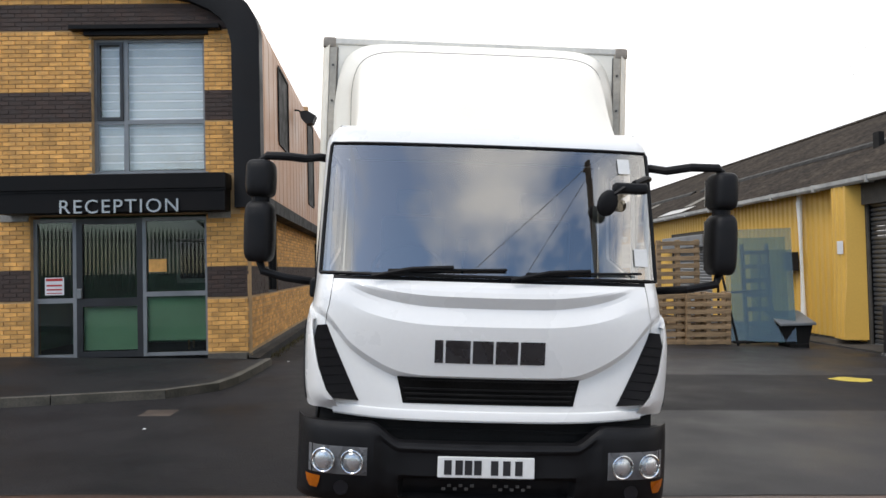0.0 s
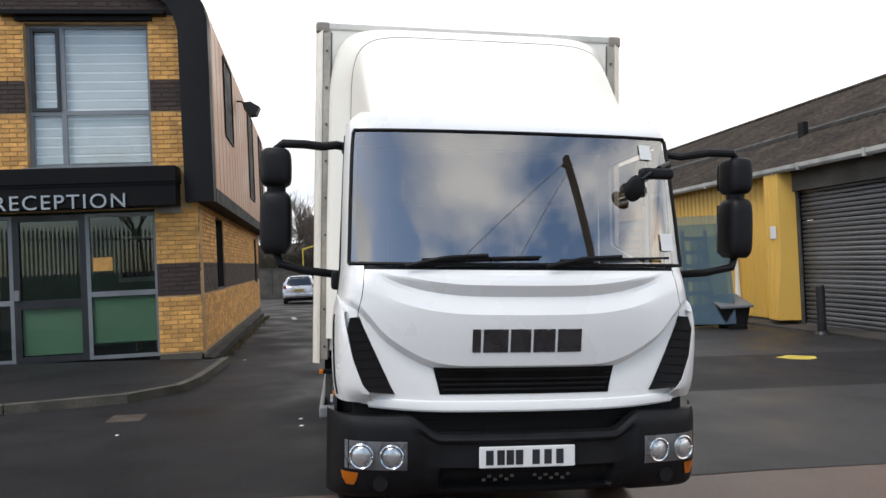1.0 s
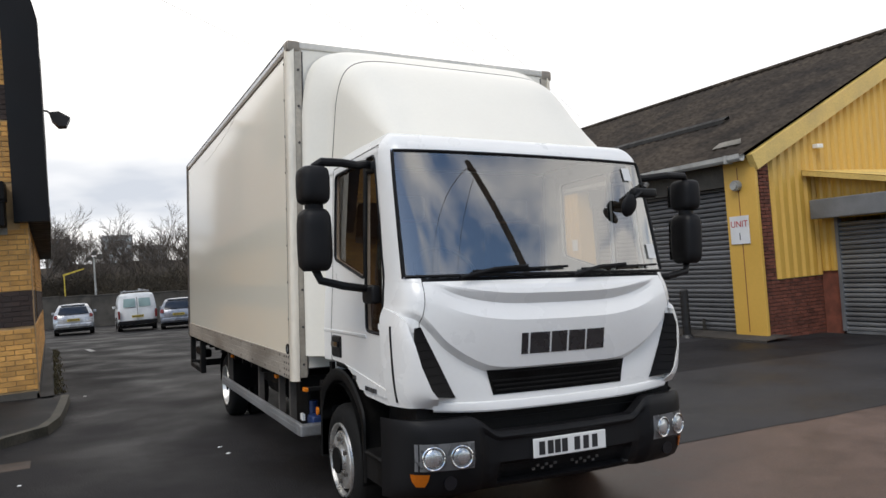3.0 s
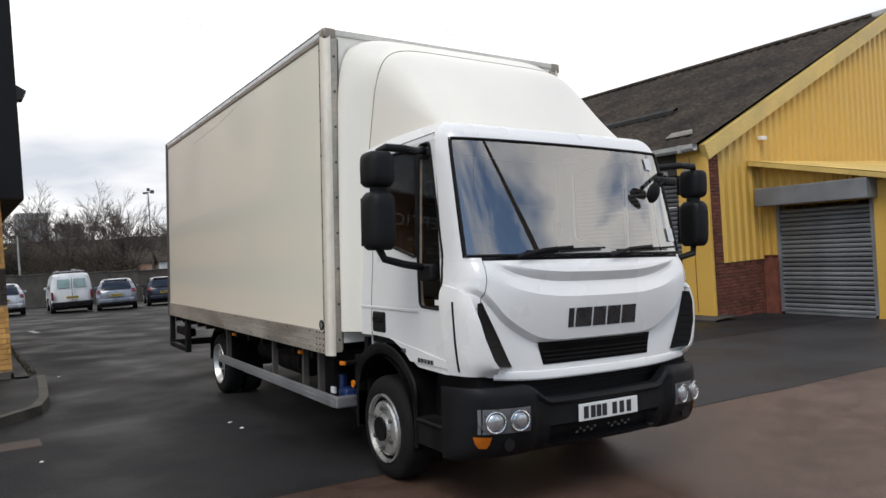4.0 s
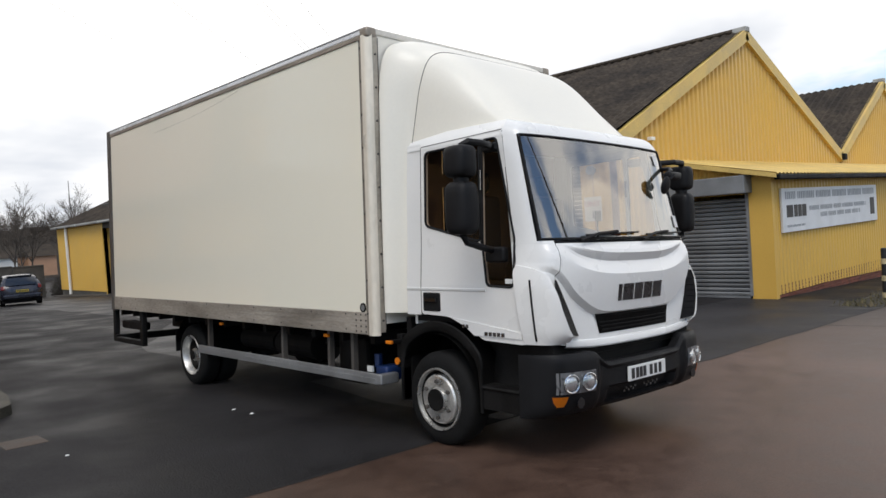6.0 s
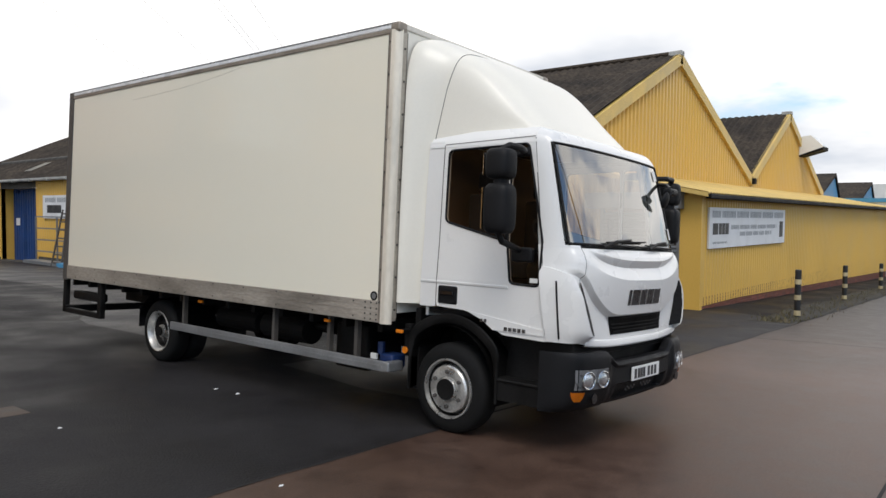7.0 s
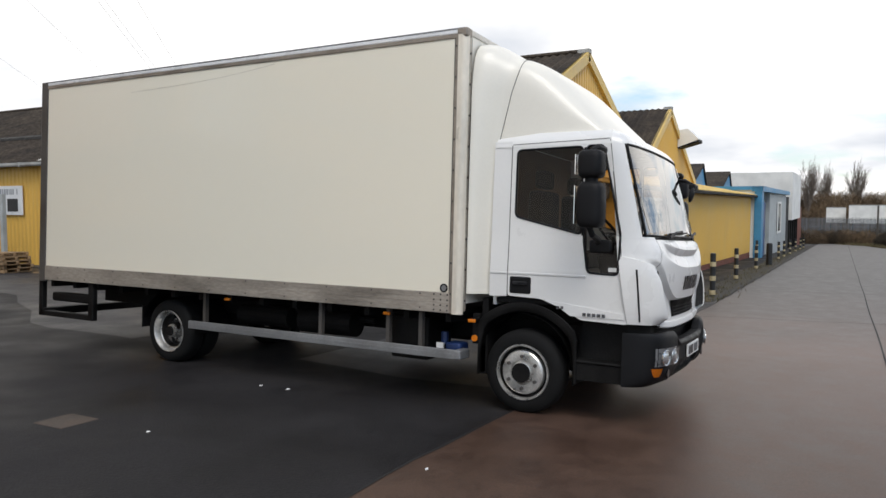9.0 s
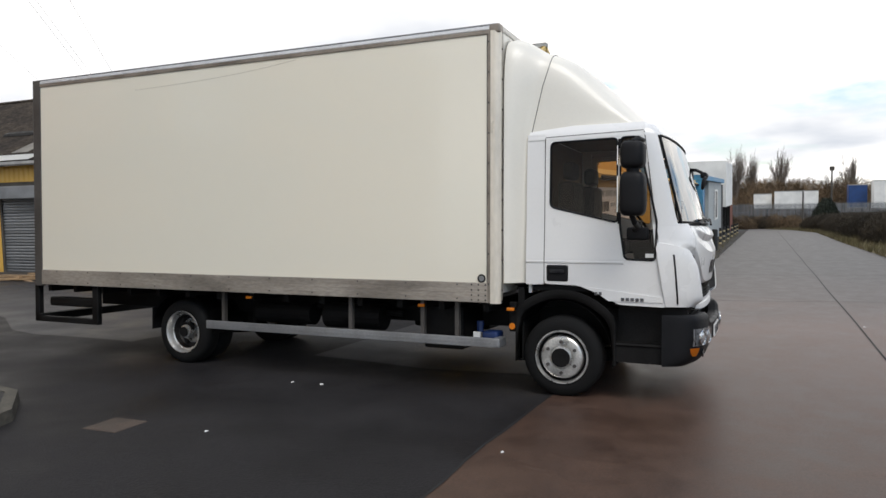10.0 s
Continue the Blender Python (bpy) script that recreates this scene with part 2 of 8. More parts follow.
M["rail_dark"] = mat("weathered_base_rail", (0.41, 0.365, 0.31), 0.5, metal=0.25, var=0.20, scale=2.2, fine=26, bump=0.12, stretch=(1, 0.5, 2))
M["post_dark"] = mat("brown_grey_door_post", (0.085, 0.077, 0.070), 0.55, var=0.15, scale=3.0, fine=30, bump=0.1)
M["film"] = mat("pale_green_window_film", (0.24, 0.42, 0.29), 0.6, var=0.06, scale=1.5, bump=0.0)
M["grp"] = mat("cream_box_panel", (0.875, 0.825, 0.69), 0.30, var=0.004, scale=0.35, fine=6, bump=0.0, coat=0.75, rvar=0.01)
M["alu"] = mat("dull_aluminium_rail", (0.66, 0.63, 0.57), 0.42, metal=0.3, var=0.10, scale=2.5, fine=30, bump=0.1)
M["roof_bright"] = mat("bright_roof_edge", (0.86, 0.87, 0.88), 0.3, metal=0.1, var=0.05, scale=2.5, fine=30, bump=0.03)
M["alu_grey"] = mat("anodised_aluminium", (0.32, 0.325, 0.33), 0.45, metal=0.5, var=0.10, scale=3, fine=40, bump=0.08)
M["rim"] = mat("painted_steel_rim", (0.72, 0.71, 0.68), 0.32, metal=0.75, var=0.2, scale=6, fine=60, bump=0.05)
M["chassis"] = mat("chassis_black", (0.0095, 0.0090, 0.0088), 0.65, var=0.3, scale=4, fine=50, bump=0.2, spec=0.2)
M["amber"] = mat("amber_lens", (0.78, 0.22, 0.015), 0.25, var=0.06, bump=0.0)
M["red_lens"] = mat("red_lens", (0.15, 0.010, 0.010), 0.2, var=0.06, bump=0.0)
M["chrome"] = mat("chrome", (0.8, 0.8, 0.8), 0.12, metal=1.0, var=0.04, bump=0)
M["lamp_bowl"] = mat("silver_lamp_bowl", (0.66, 0.67, 0.68), 0.20, metal=0.85, var=0.08, scale=10, bump=0)
M["scrape"] = mat("grey_scrape", (0.52, 0.48, 0.41), 0.6, var=0.1, bump=0)
M["logo"] = mat("dark_chrome_badge", (0.17, 0.17, 0.18), 0.28, metal=0.8, var=0.06, scale=8, bump=0)
M["plate"] = mat("white_number_plate", (0.74, 0.74, 0.72), 0.4, var=0.04, bump=0)
M["blue_can"] = mat("blue_plastic", (0.008, 0.028, 0.11), 0.45, var=0.15, scale=6, bump=0.05)
M["seat"] = mat("grey_seat_fabric", (0.02, 0.021, 0.024), 0.9, var=0.2, scale=8, fine=200, bump=0.3)
M["paper"] = mat("paper", (0.72, 0.72, 0.70), 0.7, var=0.04, bump=0)
M["windscreen"] = glass_mat("windscreen_glass", (0.72, 0.76, 0.76), gain=7.6)
M["cab_glass"] = glass_mat("tinted_cab_glass", (0.72, 0.61, 0.51), gain=0.4)
M["lens"] = glass_mat("clear_lens", (0.85, 0.87, 0.88))
M["shop_glass"] = glass_mat("shop_glass", (0.66, 0.72, 0.68), gain=1.3)
M["sheet_glass"] = glass_mat("sheet_glass", (0.66, 0.74, 0.69), gain=1.8)
M["upper_glass"] = glass_mat("upper_window_glass", (0.95, 0.96, 0.96), gain=1.2)
M["blue"] = mat("blue_paint", (0.013, 0.055, 0.19), 0.5, var=0.12, scale=1.5, bump=0.06)
M["blue_l"] = mat("light_blue_paint", (0.06, 0.26, 0.46), 0.5, var=0.12, scale=1.5, bump=0.06)
M["pale"] = mat("pale_grey_cabin", (0.42, 0.45, 0.45), 0.6, var=0.12, scale=1.2, bump=0.08)
M["white_wall"] = mat("white_cladding", (0.80, 0.795, 0.76), 0.6, var=0.08, scale=0.8, bump=0.06)
M["wood"] = mat("pallet_wood", (0.36, 0.24, 0.13), 0.8, var=0.2, scale=4, fine=40, bump=0.3, per="object", stretch=(1, 1, 6))
M["bark"] = mat("bark", (0.115, 0.095, 0.078), 0.9, var=0.25, scale=3, fine=40, bump=0.4)
M["scrub"] = mat("bare_scrub", (0.062, 0.049, 0.032), 0.95, var=0.3, scale=2, fine=20, bump=0.3, per="island")
# Lighter copy of the scrub for far clumps, haze included in the tan.
M["far_scrub"] = mat("hazy_tan_scrub", (0.24, 0.165, 0.095), 0.95, var=0.3, scale=2, fine=20, bump=0.3, per="island")
M["grass"] = mat("rough_grass", (0.105, 0.095, 0.042), 0.9, var=0.3, scale=2, fine=30, bump=0.3, per="island", col2=(0.15, 0.115, 0.06))
M["wallgrey"] = mat("weathered_block_wall", (0.095, 0.086, 0.073), 0.9, var=0.25, scale=1.5, fine=30, bump=0.4)
M["bol_black"] = mat("bollard_black", (0.015, 0.015, 0.016), 0.5, var=0.15, scale=6, bump=0.1)
M["bol_white"] = mat("bollard_yellow_band", (0.52, 0.43, 0.25), 0.5, var=0.15, scale=6, bump=0.1)
M["cast"] = mat("cast_iron_cover", (0.085, 0.062, 0.048), 0.7, metal=0.2, var=0.25, scale=4, fine=60, bump=0.4)
M["mark_y"] = mat("yellow_road_paint", (0.62, 0.47, 0.06), 0.7, var=0.2, scale=6, fine=60, bump=0.2)
M["mark_w"] = mat("white_road_paint", (0.50, 0.50, 0.48), 0.7, var=0.25, scale=6, fine=60, bump=0.2)
M["haze"] = mat("hazy_concrete", (0.36, 0.34, 0.33), 0.9, var=0.08, scale=0.3, bump=0.05)
M["green_room"] = mat("pale_green_panel", (0.20, 0.34, 0.24), 0.7, var=0.08, scale=1, bump=0.03)
M["blind"] = mat("grey_blind", (0.58, 0.62, 0.61), 0.7, var=0.05, scale=2, bump=0.02)
M["blind_w"] = mat("white_blind_edge", (0.92, 0.93, 0.93), 0.6, var=0.05, scale=2, bump=0.02)


# ---- building blocks ----
def bm_box(bm, x0, x1, y0, y1, z0, z1, bevel=0.0, seg=1):
    r = bmesh.ops.create_cube(bm, size=1.0, matrix=Matrix.LocRotScale(((x0 + x1) / 2, (y0 + y1) / 2, (z0 + z1) / 2), None, (abs(x1 - x0), abs(y1 - y0), abs(z1 - z0))))
    if bevel:
        es = list({e for v in r["verts"] for e in v.link_edges})
        bmesh.ops.bevel(bm, geom=es, offset=bevel, segments=seg, affect="EDGES", profile=0.6)
    return r["verts"]


def bm_cyl(bm, a, b, r, seg=12, r2=None, caps=True):
    a, b = Vector(a), Vector(b)
    d = b - a
    m = Matrix.Translation((a + b) / 2) @ d.to_track_quat("Z", "Y").to_matrix().to_4x4()
    return bmesh.ops.create_cone(bm, cap_ends=caps, segments=seg, radius1=r, radius2=r if r2 is None else r2, depth=d.length, matrix=m)["verts"]


def bm_poly(bm, pts, axis, a, b):
    """A polygon in the plane across axis, pushed from a to b along it."""
    def at(p, k):
        q = list(p)
        q.insert("xyz".index(axis), k)
        return q
    lo, hi = [bm.verts.new(at(p, a)) for p in pts], [bm.verts.new(at(p, b)) for p in pts]
    n = len(pts)
    bm.faces.new(lo)
    bm.faces.new(hi[::-1])
    for i in range(n):
        bm.faces.new((lo[i], hi[i], hi[(i + 1) % n], lo[(i + 1) % n]))


def bm_tube(bm, pts, r, seg=8, closed=False):
    """A round rod along points."""
    pts = [Vector(p) for p in pts]
    rings = []
    n = len(pts)
    for i, p in enumerate(pts):
        d = (pts[min(i + 1, n - 1)] - pts[max(i - 1, 0)]).normalized()
        q = d.to_track_quat("Z", "Y").to_matrix()
        rr = r[i] if isinstance(r, (list, tuple)) else r
        rings.append([bm.verts.new(p + q @ Vector((rr * math.cos(k * 2 * math.pi / seg), rr * math.sin(k * 2 * math.pi / seg), 0))) for k in range(seg)])
    for u, v in zip(rings, rings[1:]):
        for k in range(seg):
            bm.faces.new((u[k], u[(k + 1) % seg], v[(k + 1) % seg], v[k]))
    bm.faces.new(rings[0][::-1])
    bm.faces.new(rings[-1])


def bm_grid(bm, rows):
    """A sheet through rows of points."""
    vs = [[bm.verts.new(p) for p in row] for row in rows]
    for a, b in zip(vs, vs[1:]):
        for i in range(len(a) - 1):
            bm.faces.new((a[i], a[i + 1], b[i + 1], b[i]))
    return vs


def finish(name, bm, material, smooth=False):
    bmesh.ops.recalc_face_normals(bm, faces=bm.faces)
    me = bpy.data.meshes.new(name)
    bm.to_mesh(me)
    bm.free()
    if smooth:
        me.shade_smooth()
        me.set_sharp_from_angle(angle=radians(30))
    for m in material if isinstance(material, (list, tuple)) else [material]:
        me.materials.append(m)
    return me


def part(name, bm, material, parent, label="", smooth=False):
    me = bm if isinstance(bm, bpy.types.Mesh) else finish(name, bm, material, smooth)
    ob = new(name, me)
    ob.parent = parent
    if label:
        ob["label"] = label
    return ob


def thing(name, label, category, group="", kind="", m=None):
    ob = new(name)
    ob.empty_display_size = 0.1
    if m is not None:
        ob.matrix_world = m
    return tagged(ob, label, category, group, kind)


def single(name, bm, material, label, category="", group="", kind="", smooth=False):
    return tagged(new(name, finish(name, bm, material, smooth)), label, category, group, kind)


def boxes(*dims, bevel=0.0):
    bm = bmesh.new()
    for d in dims:
        bm_box(bm, *d, bevel=bevel)
    return bm


def print_line(name, parent, x0, x1, z0, z1, put, material, seed, words, label=""):
    """A line of print as small upright bars, one for each letter; put(x, z) places a corner."""
    r = random.Random(seed)
    bm = bmesh.new()
    h = z1 - z0
    x = x0
    left = r.choice(words)
    while x < x1:
        w = h * r.choice((0.32, 0.42, 0.50))
        if left > 0:
            quad = [put(x, z0), put(min(x + w, x1), z0), put(min(x + w, x1), z1), put(x, z1)]
            bm.faces.new([bm.verts.new(q) for q in quad])
            left -= 1
            x += w + h * 0.2
        else:
            left = r.choice(words)
            x += h * 0.6
    return tagged(part(name, bm, material, parent, label), kind="stuff")


def text_mesh(name, body, size, depth, m, material, gap=1.0):
    cu = bpy.data.curves.new(name, "FONT")
    cu.body, cu.size, cu.extrude, cu.align_x = body, size, depth, "CENTER"
    cu.space_character = gap
    tmp = new(name, cu)
    bpy.context.view_layer.update()
    me = bpy.data.meshes.new_from_object(tmp.evaluated_get(bpy.context.evaluated_depsgraph_get()))
    bpy.data.objects.remove(tmp)
    bpy.data.curves.remove(cu)
    me.transform(m)
    me.materials.clear()
    me.materials.append(material)
    me.name = name
    return me


def ground_z(x, y):
    """The height of the yard and road."""
    far = min(max(x, -60), 110)
    return -SLOPE * far - 0.0045 * min(max(y - 6.0, 0.0), 4.5) - 0.012 * max(0.0, min(y, 80) - 14) - 0.014 * max(0.0, min(y, 80) - 30)


def smooth01(t):
    t = min(max(t, 0.0), 1.0)
    return t * t * (3 - 2 * t)


def table(rows, v):
    if v <= rows[0][0]:
        return rows[0][1]
    for (a, p), (b, q) in zip(rows, rows[1:]):
        if v <= b:
            return p + (q - p) * (v - a) / (b - a)
    return rows[-1][1]


def curve(rows, v):
    """Like table(), but smooth through its points."""
    if v <= rows[0][0]:
        return rows[0][1]
    if v >= rows[-1][0]:
        return rows[-1][1]
    for i in range(len(rows) - 1):
        (a, p), (b, q) = rows[i], rows[i + 1]
        if v <= b:
            t, h = (v - a) / (b - a), b - a
            m0 = (q - rows[i - 1][1]) / (b - rows[i - 1][0]) if i > 0 else (q - p) / h
            m1 = (rows[i + 2][1] - p) / (rows[i + 2][0] - a) if i + 2 < len(rows) else (q - p) / h
            return (2 * t ** 3 - 3 * t * t + 1) * p + (t ** 3 - 2 * t * t + t) * h * m0 + (3 * t * t - 2 * t ** 3) * q + (t ** 3 - t * t) * h * m1


# ---- ground ----
def ground_sheet(name, x0, x1, y0, y1, step, lift, material, label, edge=None):
    """A sheet that follows the ground; edge(x) gives its far limit in y at x."""
    bm = bmesh.new()
    nx, ny = max(2, int((x1 - x0) / step)), max(2, int((y1 - y0) / step))
    rows = []
    for j in range(ny + 1):
        row = []
        for i in range(nx + 1):
            x = x0 + (x1 - x0) * i / nx
            top = edge(x) if edge else y1
            y = y0 + (top - y0) * j / ny
            row.append((x, y, ground_z(x, y) + lift))
        rows.append(row)
    bm_grid(bm, rows)
    return single(name, bm, material, label, kind="structure", smooth=True)


bm = bmesh.new()
xs = [-1500, -400, -60, -30, -15, 0, 15, 30, 60, 110, 160, 400, 1500]
ys = [-1500, -400, -100, -40, -10, 0, 7, 14, 20, 30, 40, 60, 80, 120, 400, 1500]
bm_grid(bm, [[(x, y, ground_z(x, y)) for x in xs] for y in ys])
single("ground", bm, M["asphalt"], "dark worn asphalt yard with damp patches", kind="structure", smooth=True)


def joint(x):
    """The line where the yard's asphalt meets the road slabs."""
    return table([(-14, 5.85), (-3, 5.75), (0, 5.74), (4, 5.70), (8, 5.68), (14, 5.68), (40, 5.9), (92, 6.2)], x) + 0.014 * math.sin(x * 2.3) + 0.008 * math.sin(x * 5.1)


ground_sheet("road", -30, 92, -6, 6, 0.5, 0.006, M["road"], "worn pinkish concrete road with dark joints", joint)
# paler, greyer asphalt in front of the works
bm = bmesh.new()
rows = []
for y in np.linspace(0, 1, 49):
    row = []
    for x in np.linspace(0, 1, 25):
        yy = 5.0 + 40.0 * y
        x0 = 0.45 + 3.0 * smooth01((yy - 12.5) / 8) + 0.12 * math.sin(yy * 1.7)
        px = x0 + (12.0 + 0.4 * math.sin(yy * 1.1) - x0) * x
        lo_y = joint(px) - 0.01
        py = lo_y + (45.0 - lo_y) * y
        row.append((px, py, ground_z(px, py) + 0.0045))
    rows.append(row)
bm_grid(bm, rows)
single("forecourt", bm, M["pale_asphalt"], "paler grey asphalt in front of the works", kind="structure", smooth=True)
bm = bmesh.new()
bm_grid(bm, [[(x, 2.62 + 0.006 * x + 0.008 * math.sin(x * 0.7) + d, ground_z(x, 0) + 0.0095) for x in np.arange(-20, 90, 1.0)] for d in (-0.012, 0.012)])
for x in (-11.0, 8.1, 15.0, 22.0, 30.0, 38.0, 47.0, 57.0):
    bm_grid(bm, [[(x + 0.25 * (5.5 - y) + 0.02 * math.sin(y * 3) + d, y, ground_z(x + 0.25 * (5.5 - y), 0) + 0.0095) for y in np.linspace(-5.9, joint(x) - 0.02, 12)] for d in (-0.011, 0.011)])
xs_j = np.arange(-28, 60, 0.4)
bm_grid(bm, [[(x, joint(x) + d, ground_z(x, 0) + 0.0095) for x in xs_j] for d in (-0.012, 0.010)])
single("road_joint", bm, M["dark"], "dark filled joints between the road slabs", kind="structure")

# ---- the box lorry; its own frame: x across from its middle, y from front to rear, z up from the yard ----
truck = thing("box_lorry", "white cab box lorry with cream box body, parked on the yard", "lorry", m=pose(0, 0, 0, 0, 1.8, 0) @ pose(0.65, 0, 0))


def yc(z):
    """How far forward the middle of the cab front stands at height z."""
    return curve([(0.84, 4.395), (1.0, 4.372), (1.25, 4.358), (1.45, 4.372), (1.54, 4.40), (1.60, 4.455), (2.0, 4.575), (2.38, 4.695), (2.44, 4.735), (2.49, 4.80), (2.515, 4.90)], z)


def seam(z):
    return 4.675 + (z - 0.86) * 0.135


def half(z):
    return curve([(0.84, 1.020), (1.0, 1.042), (1.25, 1.048), (1.36, 1.040), (1.45, 1.018), (1.6, 1.006), (2.0, 0.998), (2.38, 0.984), (2.45, 0.962), (2.515, 0.90)], z)


def bow(u):
    return 0.27 * u * u + 0.73 * u ** 30


def crease(ax):
    return curve([(0, 1.066), (0.2, 1.066), (0.40, 1.07), (0.515, 1.092), (0.64, 1.15), (0.77, 1.24), (0.855, 1.335), (0.93, 1.405), (1.0, 1.43), (1.1, 1.44)], ax)


def ramp01(t):
    return min(max(t, 0.0), 1.0)


def folds(ax):
    """The pressed folds of the bonnet at a distance from its middle: rows of height and depth, from the top down."""
    up = curve([(0, 1.497), (0.35, 1.502), (0.55, 1.520), (0.70, 1.546), (0.84, 1.578), (1.1, 1.60)], ax)
    low = up - curve([(0, 0.062), (0.45, 0.060), (0.70, 0.046), (0.86, 0.022), (1.1, 0.012)], ax)
    c = crease(ax)
    mid = max(low - 0.095, c + 0.04)
    k = 1 - 0.8 * smooth01((ax - 0.60) / 0.28)
    return [(up, 0.0), (low, 0.046 * k), (mid, 0.004), (c, 0.036 - 0.022 * smooth01((ax - 0.5) / 0.4)), (c - 0.042, 0.082 - 0.022 * smooth01((ax - 0.5) / 0.4)), (0.80, 0.028)]


def dent(ax, z):
    """The folds pressed into the bonnet."""
    rows = folds(ax)
    if z >= rows[0][0]:
        return 0.0
    return table(rows[::-1], z)


def hem(ax):
    """The lower edge of the bonnet and its corners."""
    return curve([(0, 0.822), (0.5, 0.826), (0.8, 0.848), (0.94, 0.872), (1.05, 0.884)], ax)


def skin(s, z, off=0.0):
    """A point of the cab's front skin: s from -1 at one door seam to 1 at the other."""
    u = abs(s)
    f = bow(u)
    y0, y1 = yc(z), seam(z)
    x = half(z) * u
    y = y0 + (max(y1, y0 + 0.02) - y0) * f + dent(x, z) * (1 - 0.45 * smooth01((u - 0.9) / 0.1))
    n = Vector((0.35 * u ** 3 + 1.2 * max(0, u - 0.85) / 0.15, -1.0, 0.25 if z > 1.6 else 0)).normalized()
    x, y, zz = x + n.x * off, y + n.y * off, z + n.z * off
    return Vector((x if s >= 0 else -x, y, zz))


S_STEPS = [k / 40 for k in range(-34, 35)] + [0.87, 0.89, 0.91, 0.93, 0.95, 0.965, 0.975, 0.985, 0.9925, 1.0] + [-0.87, -0.89, -0.91, -0.93, -0.95, -0.965, -0.975, -0.985, -0.9925, -1.0]
S_STEPS = sorted(set(S_STEPS))


def skin_patch(s_list, z_list, off=0.0, thick=0.0):
    bm = bmesh.new()
    bm_grid(bm, [[skin(s, z, off) for s in s_list] for z in z_list])
    if thick:
        r = bmesh.ops.extrude_face_region(bm, geom=list(bm.faces))
        for v in [g for g in r["geom"] if isinstance(g, bmesh.types.BMVert)]:
            v.co.y += thick
    return bm


def strip(n, a, b):
    return [a + (b - a) * k / n for k in range(n + 1)]


def folded_patch(s_list, top):
    """A panel of the cab front whose rows run along the folds."""
    bm = bmesh.new()
    cols = []
    for s in s_list:
        ax = half(1.25) * abs(s)
        keys = [top] + [z for z, d in folds(ax)[:-1]] + [hem(ax)]
        for i in range(1, len(keys)):
            keys[i] = min(keys[i], keys[i - 1] - 0.004)
        zs = []
        for (a, b), n in zip(zip(keys, keys[1:]), (3, 4, 4, 10, 3, 8)):
            zs += [a + (b - a) * k / n for k in range(n)]
        cols.append([skin(s, z) for z in zs + [keys[-1]]])
    bm_grid(bm, cols)
    return bm


WS = 0.960       # the screen's edge
def screen_pt(s, z):
    """A point of the windscreen, gently and evenly curved."""
    u = abs(s)
    y0, y1 = 4.453 + (z - 1.60) * 0.312 - 0.02 * ramp01((z - 1.6) / 0.79) * (1 - ramp01((z - 1.6) / 0.79)), seam(z)
    return Vector((half(z) * s, y0 + (max(y1, y0 + 0.02) - y0) * (0.27 * u * u + 0.148 * (u / WS) ** 8) - 0.002, z))


# bonnet and corner panels
bonnet = part("bonnet", folded_patch([s for s in S_STEPS if abs(s) <= 0.87], 1.580), M["paint_white"], truck, "white bonnet panel with pressed folds", True)
bonnet.data.set_sharp_from_angle(angle=radians(11))
for sg in (-1, 1):
    part("corner_panel", folded_patch([sg * s for s in (0.874, 0.89, 0.905, 0.92, 0.935, 0.95, 0.96, 0.97, 0.98, 0.9875, 0.994, 1.0)], 1.60), M["paint_white"], truck, "", True).data.set_sharp_from_angle(angle=radians(16))
    part("windscreen_pillar", skin_patch([sg * s for s in (WS, 0.966, 0.973, 0.98, 0.987, 0.994, 1.0)], strip(24, 1.60, 2.40)), M["paint_white"], truck, "", True)
part("windscreen_header", skin_patch(S_STEPS, strip(10, 2.385, 2.515)), M["paint_white"], truck, "", True)
part("windscreen_scuttle", skin_patch([s for s in S_STEPS if abs(s) <= 0.965], strip(4, 1.56, 1.625), -0.012), M["black_plastic"], truck, "black scuttle strip below the windscreen", True)
bm = bmesh.new()
bm_grid(bm, [[screen_pt(s, z) for s in strip(72, -WS, WS)] for z in strip(24, 1.60, 2.39)])
part("windscreen", bm, M["windscreen"], truck, "large windscreen reflecting the clouded sky", True)
# black seal round the screen
bm = bmesh.new()
loop = [screen_pt(s, 1.612) for s in strip(24, -0.955, 0.955)] + [screen_pt(0.955, z) for z in strip(10, 1.64, 2.36)] + [screen_pt(s, 2.378) for s in strip(24, 0.947, -0.947)] + [screen_pt(-0.955, z) for z in strip(10, 2.36, 1.64)]
loop = [q + Vector((0, -0.003, 0)) for q in loop]
bm_tube(bm, loop + loop[:1], 0.010, 6)
part("windscreen_seal", bm, M["black_plastic"], truck, "", True)

# dark printed border behind the glass
for ss, zz in ((strip(30, -0.955, 0.955), (2.352, 2.385)), ((-0.96, -0.953, -0.946), strip(8, 1.62, 2.37)), ((0.946, 0.953, 0.96), strip(8, 1.62, 2.37))):
    bm = bmesh.new()
    bm_grid(bm, [[screen_pt(s, z) + Vector((0, 0.008, 0)) for s in ss] for z in zz])
    part("screen_border", bm, M["black_plastic"], truck, "", True)

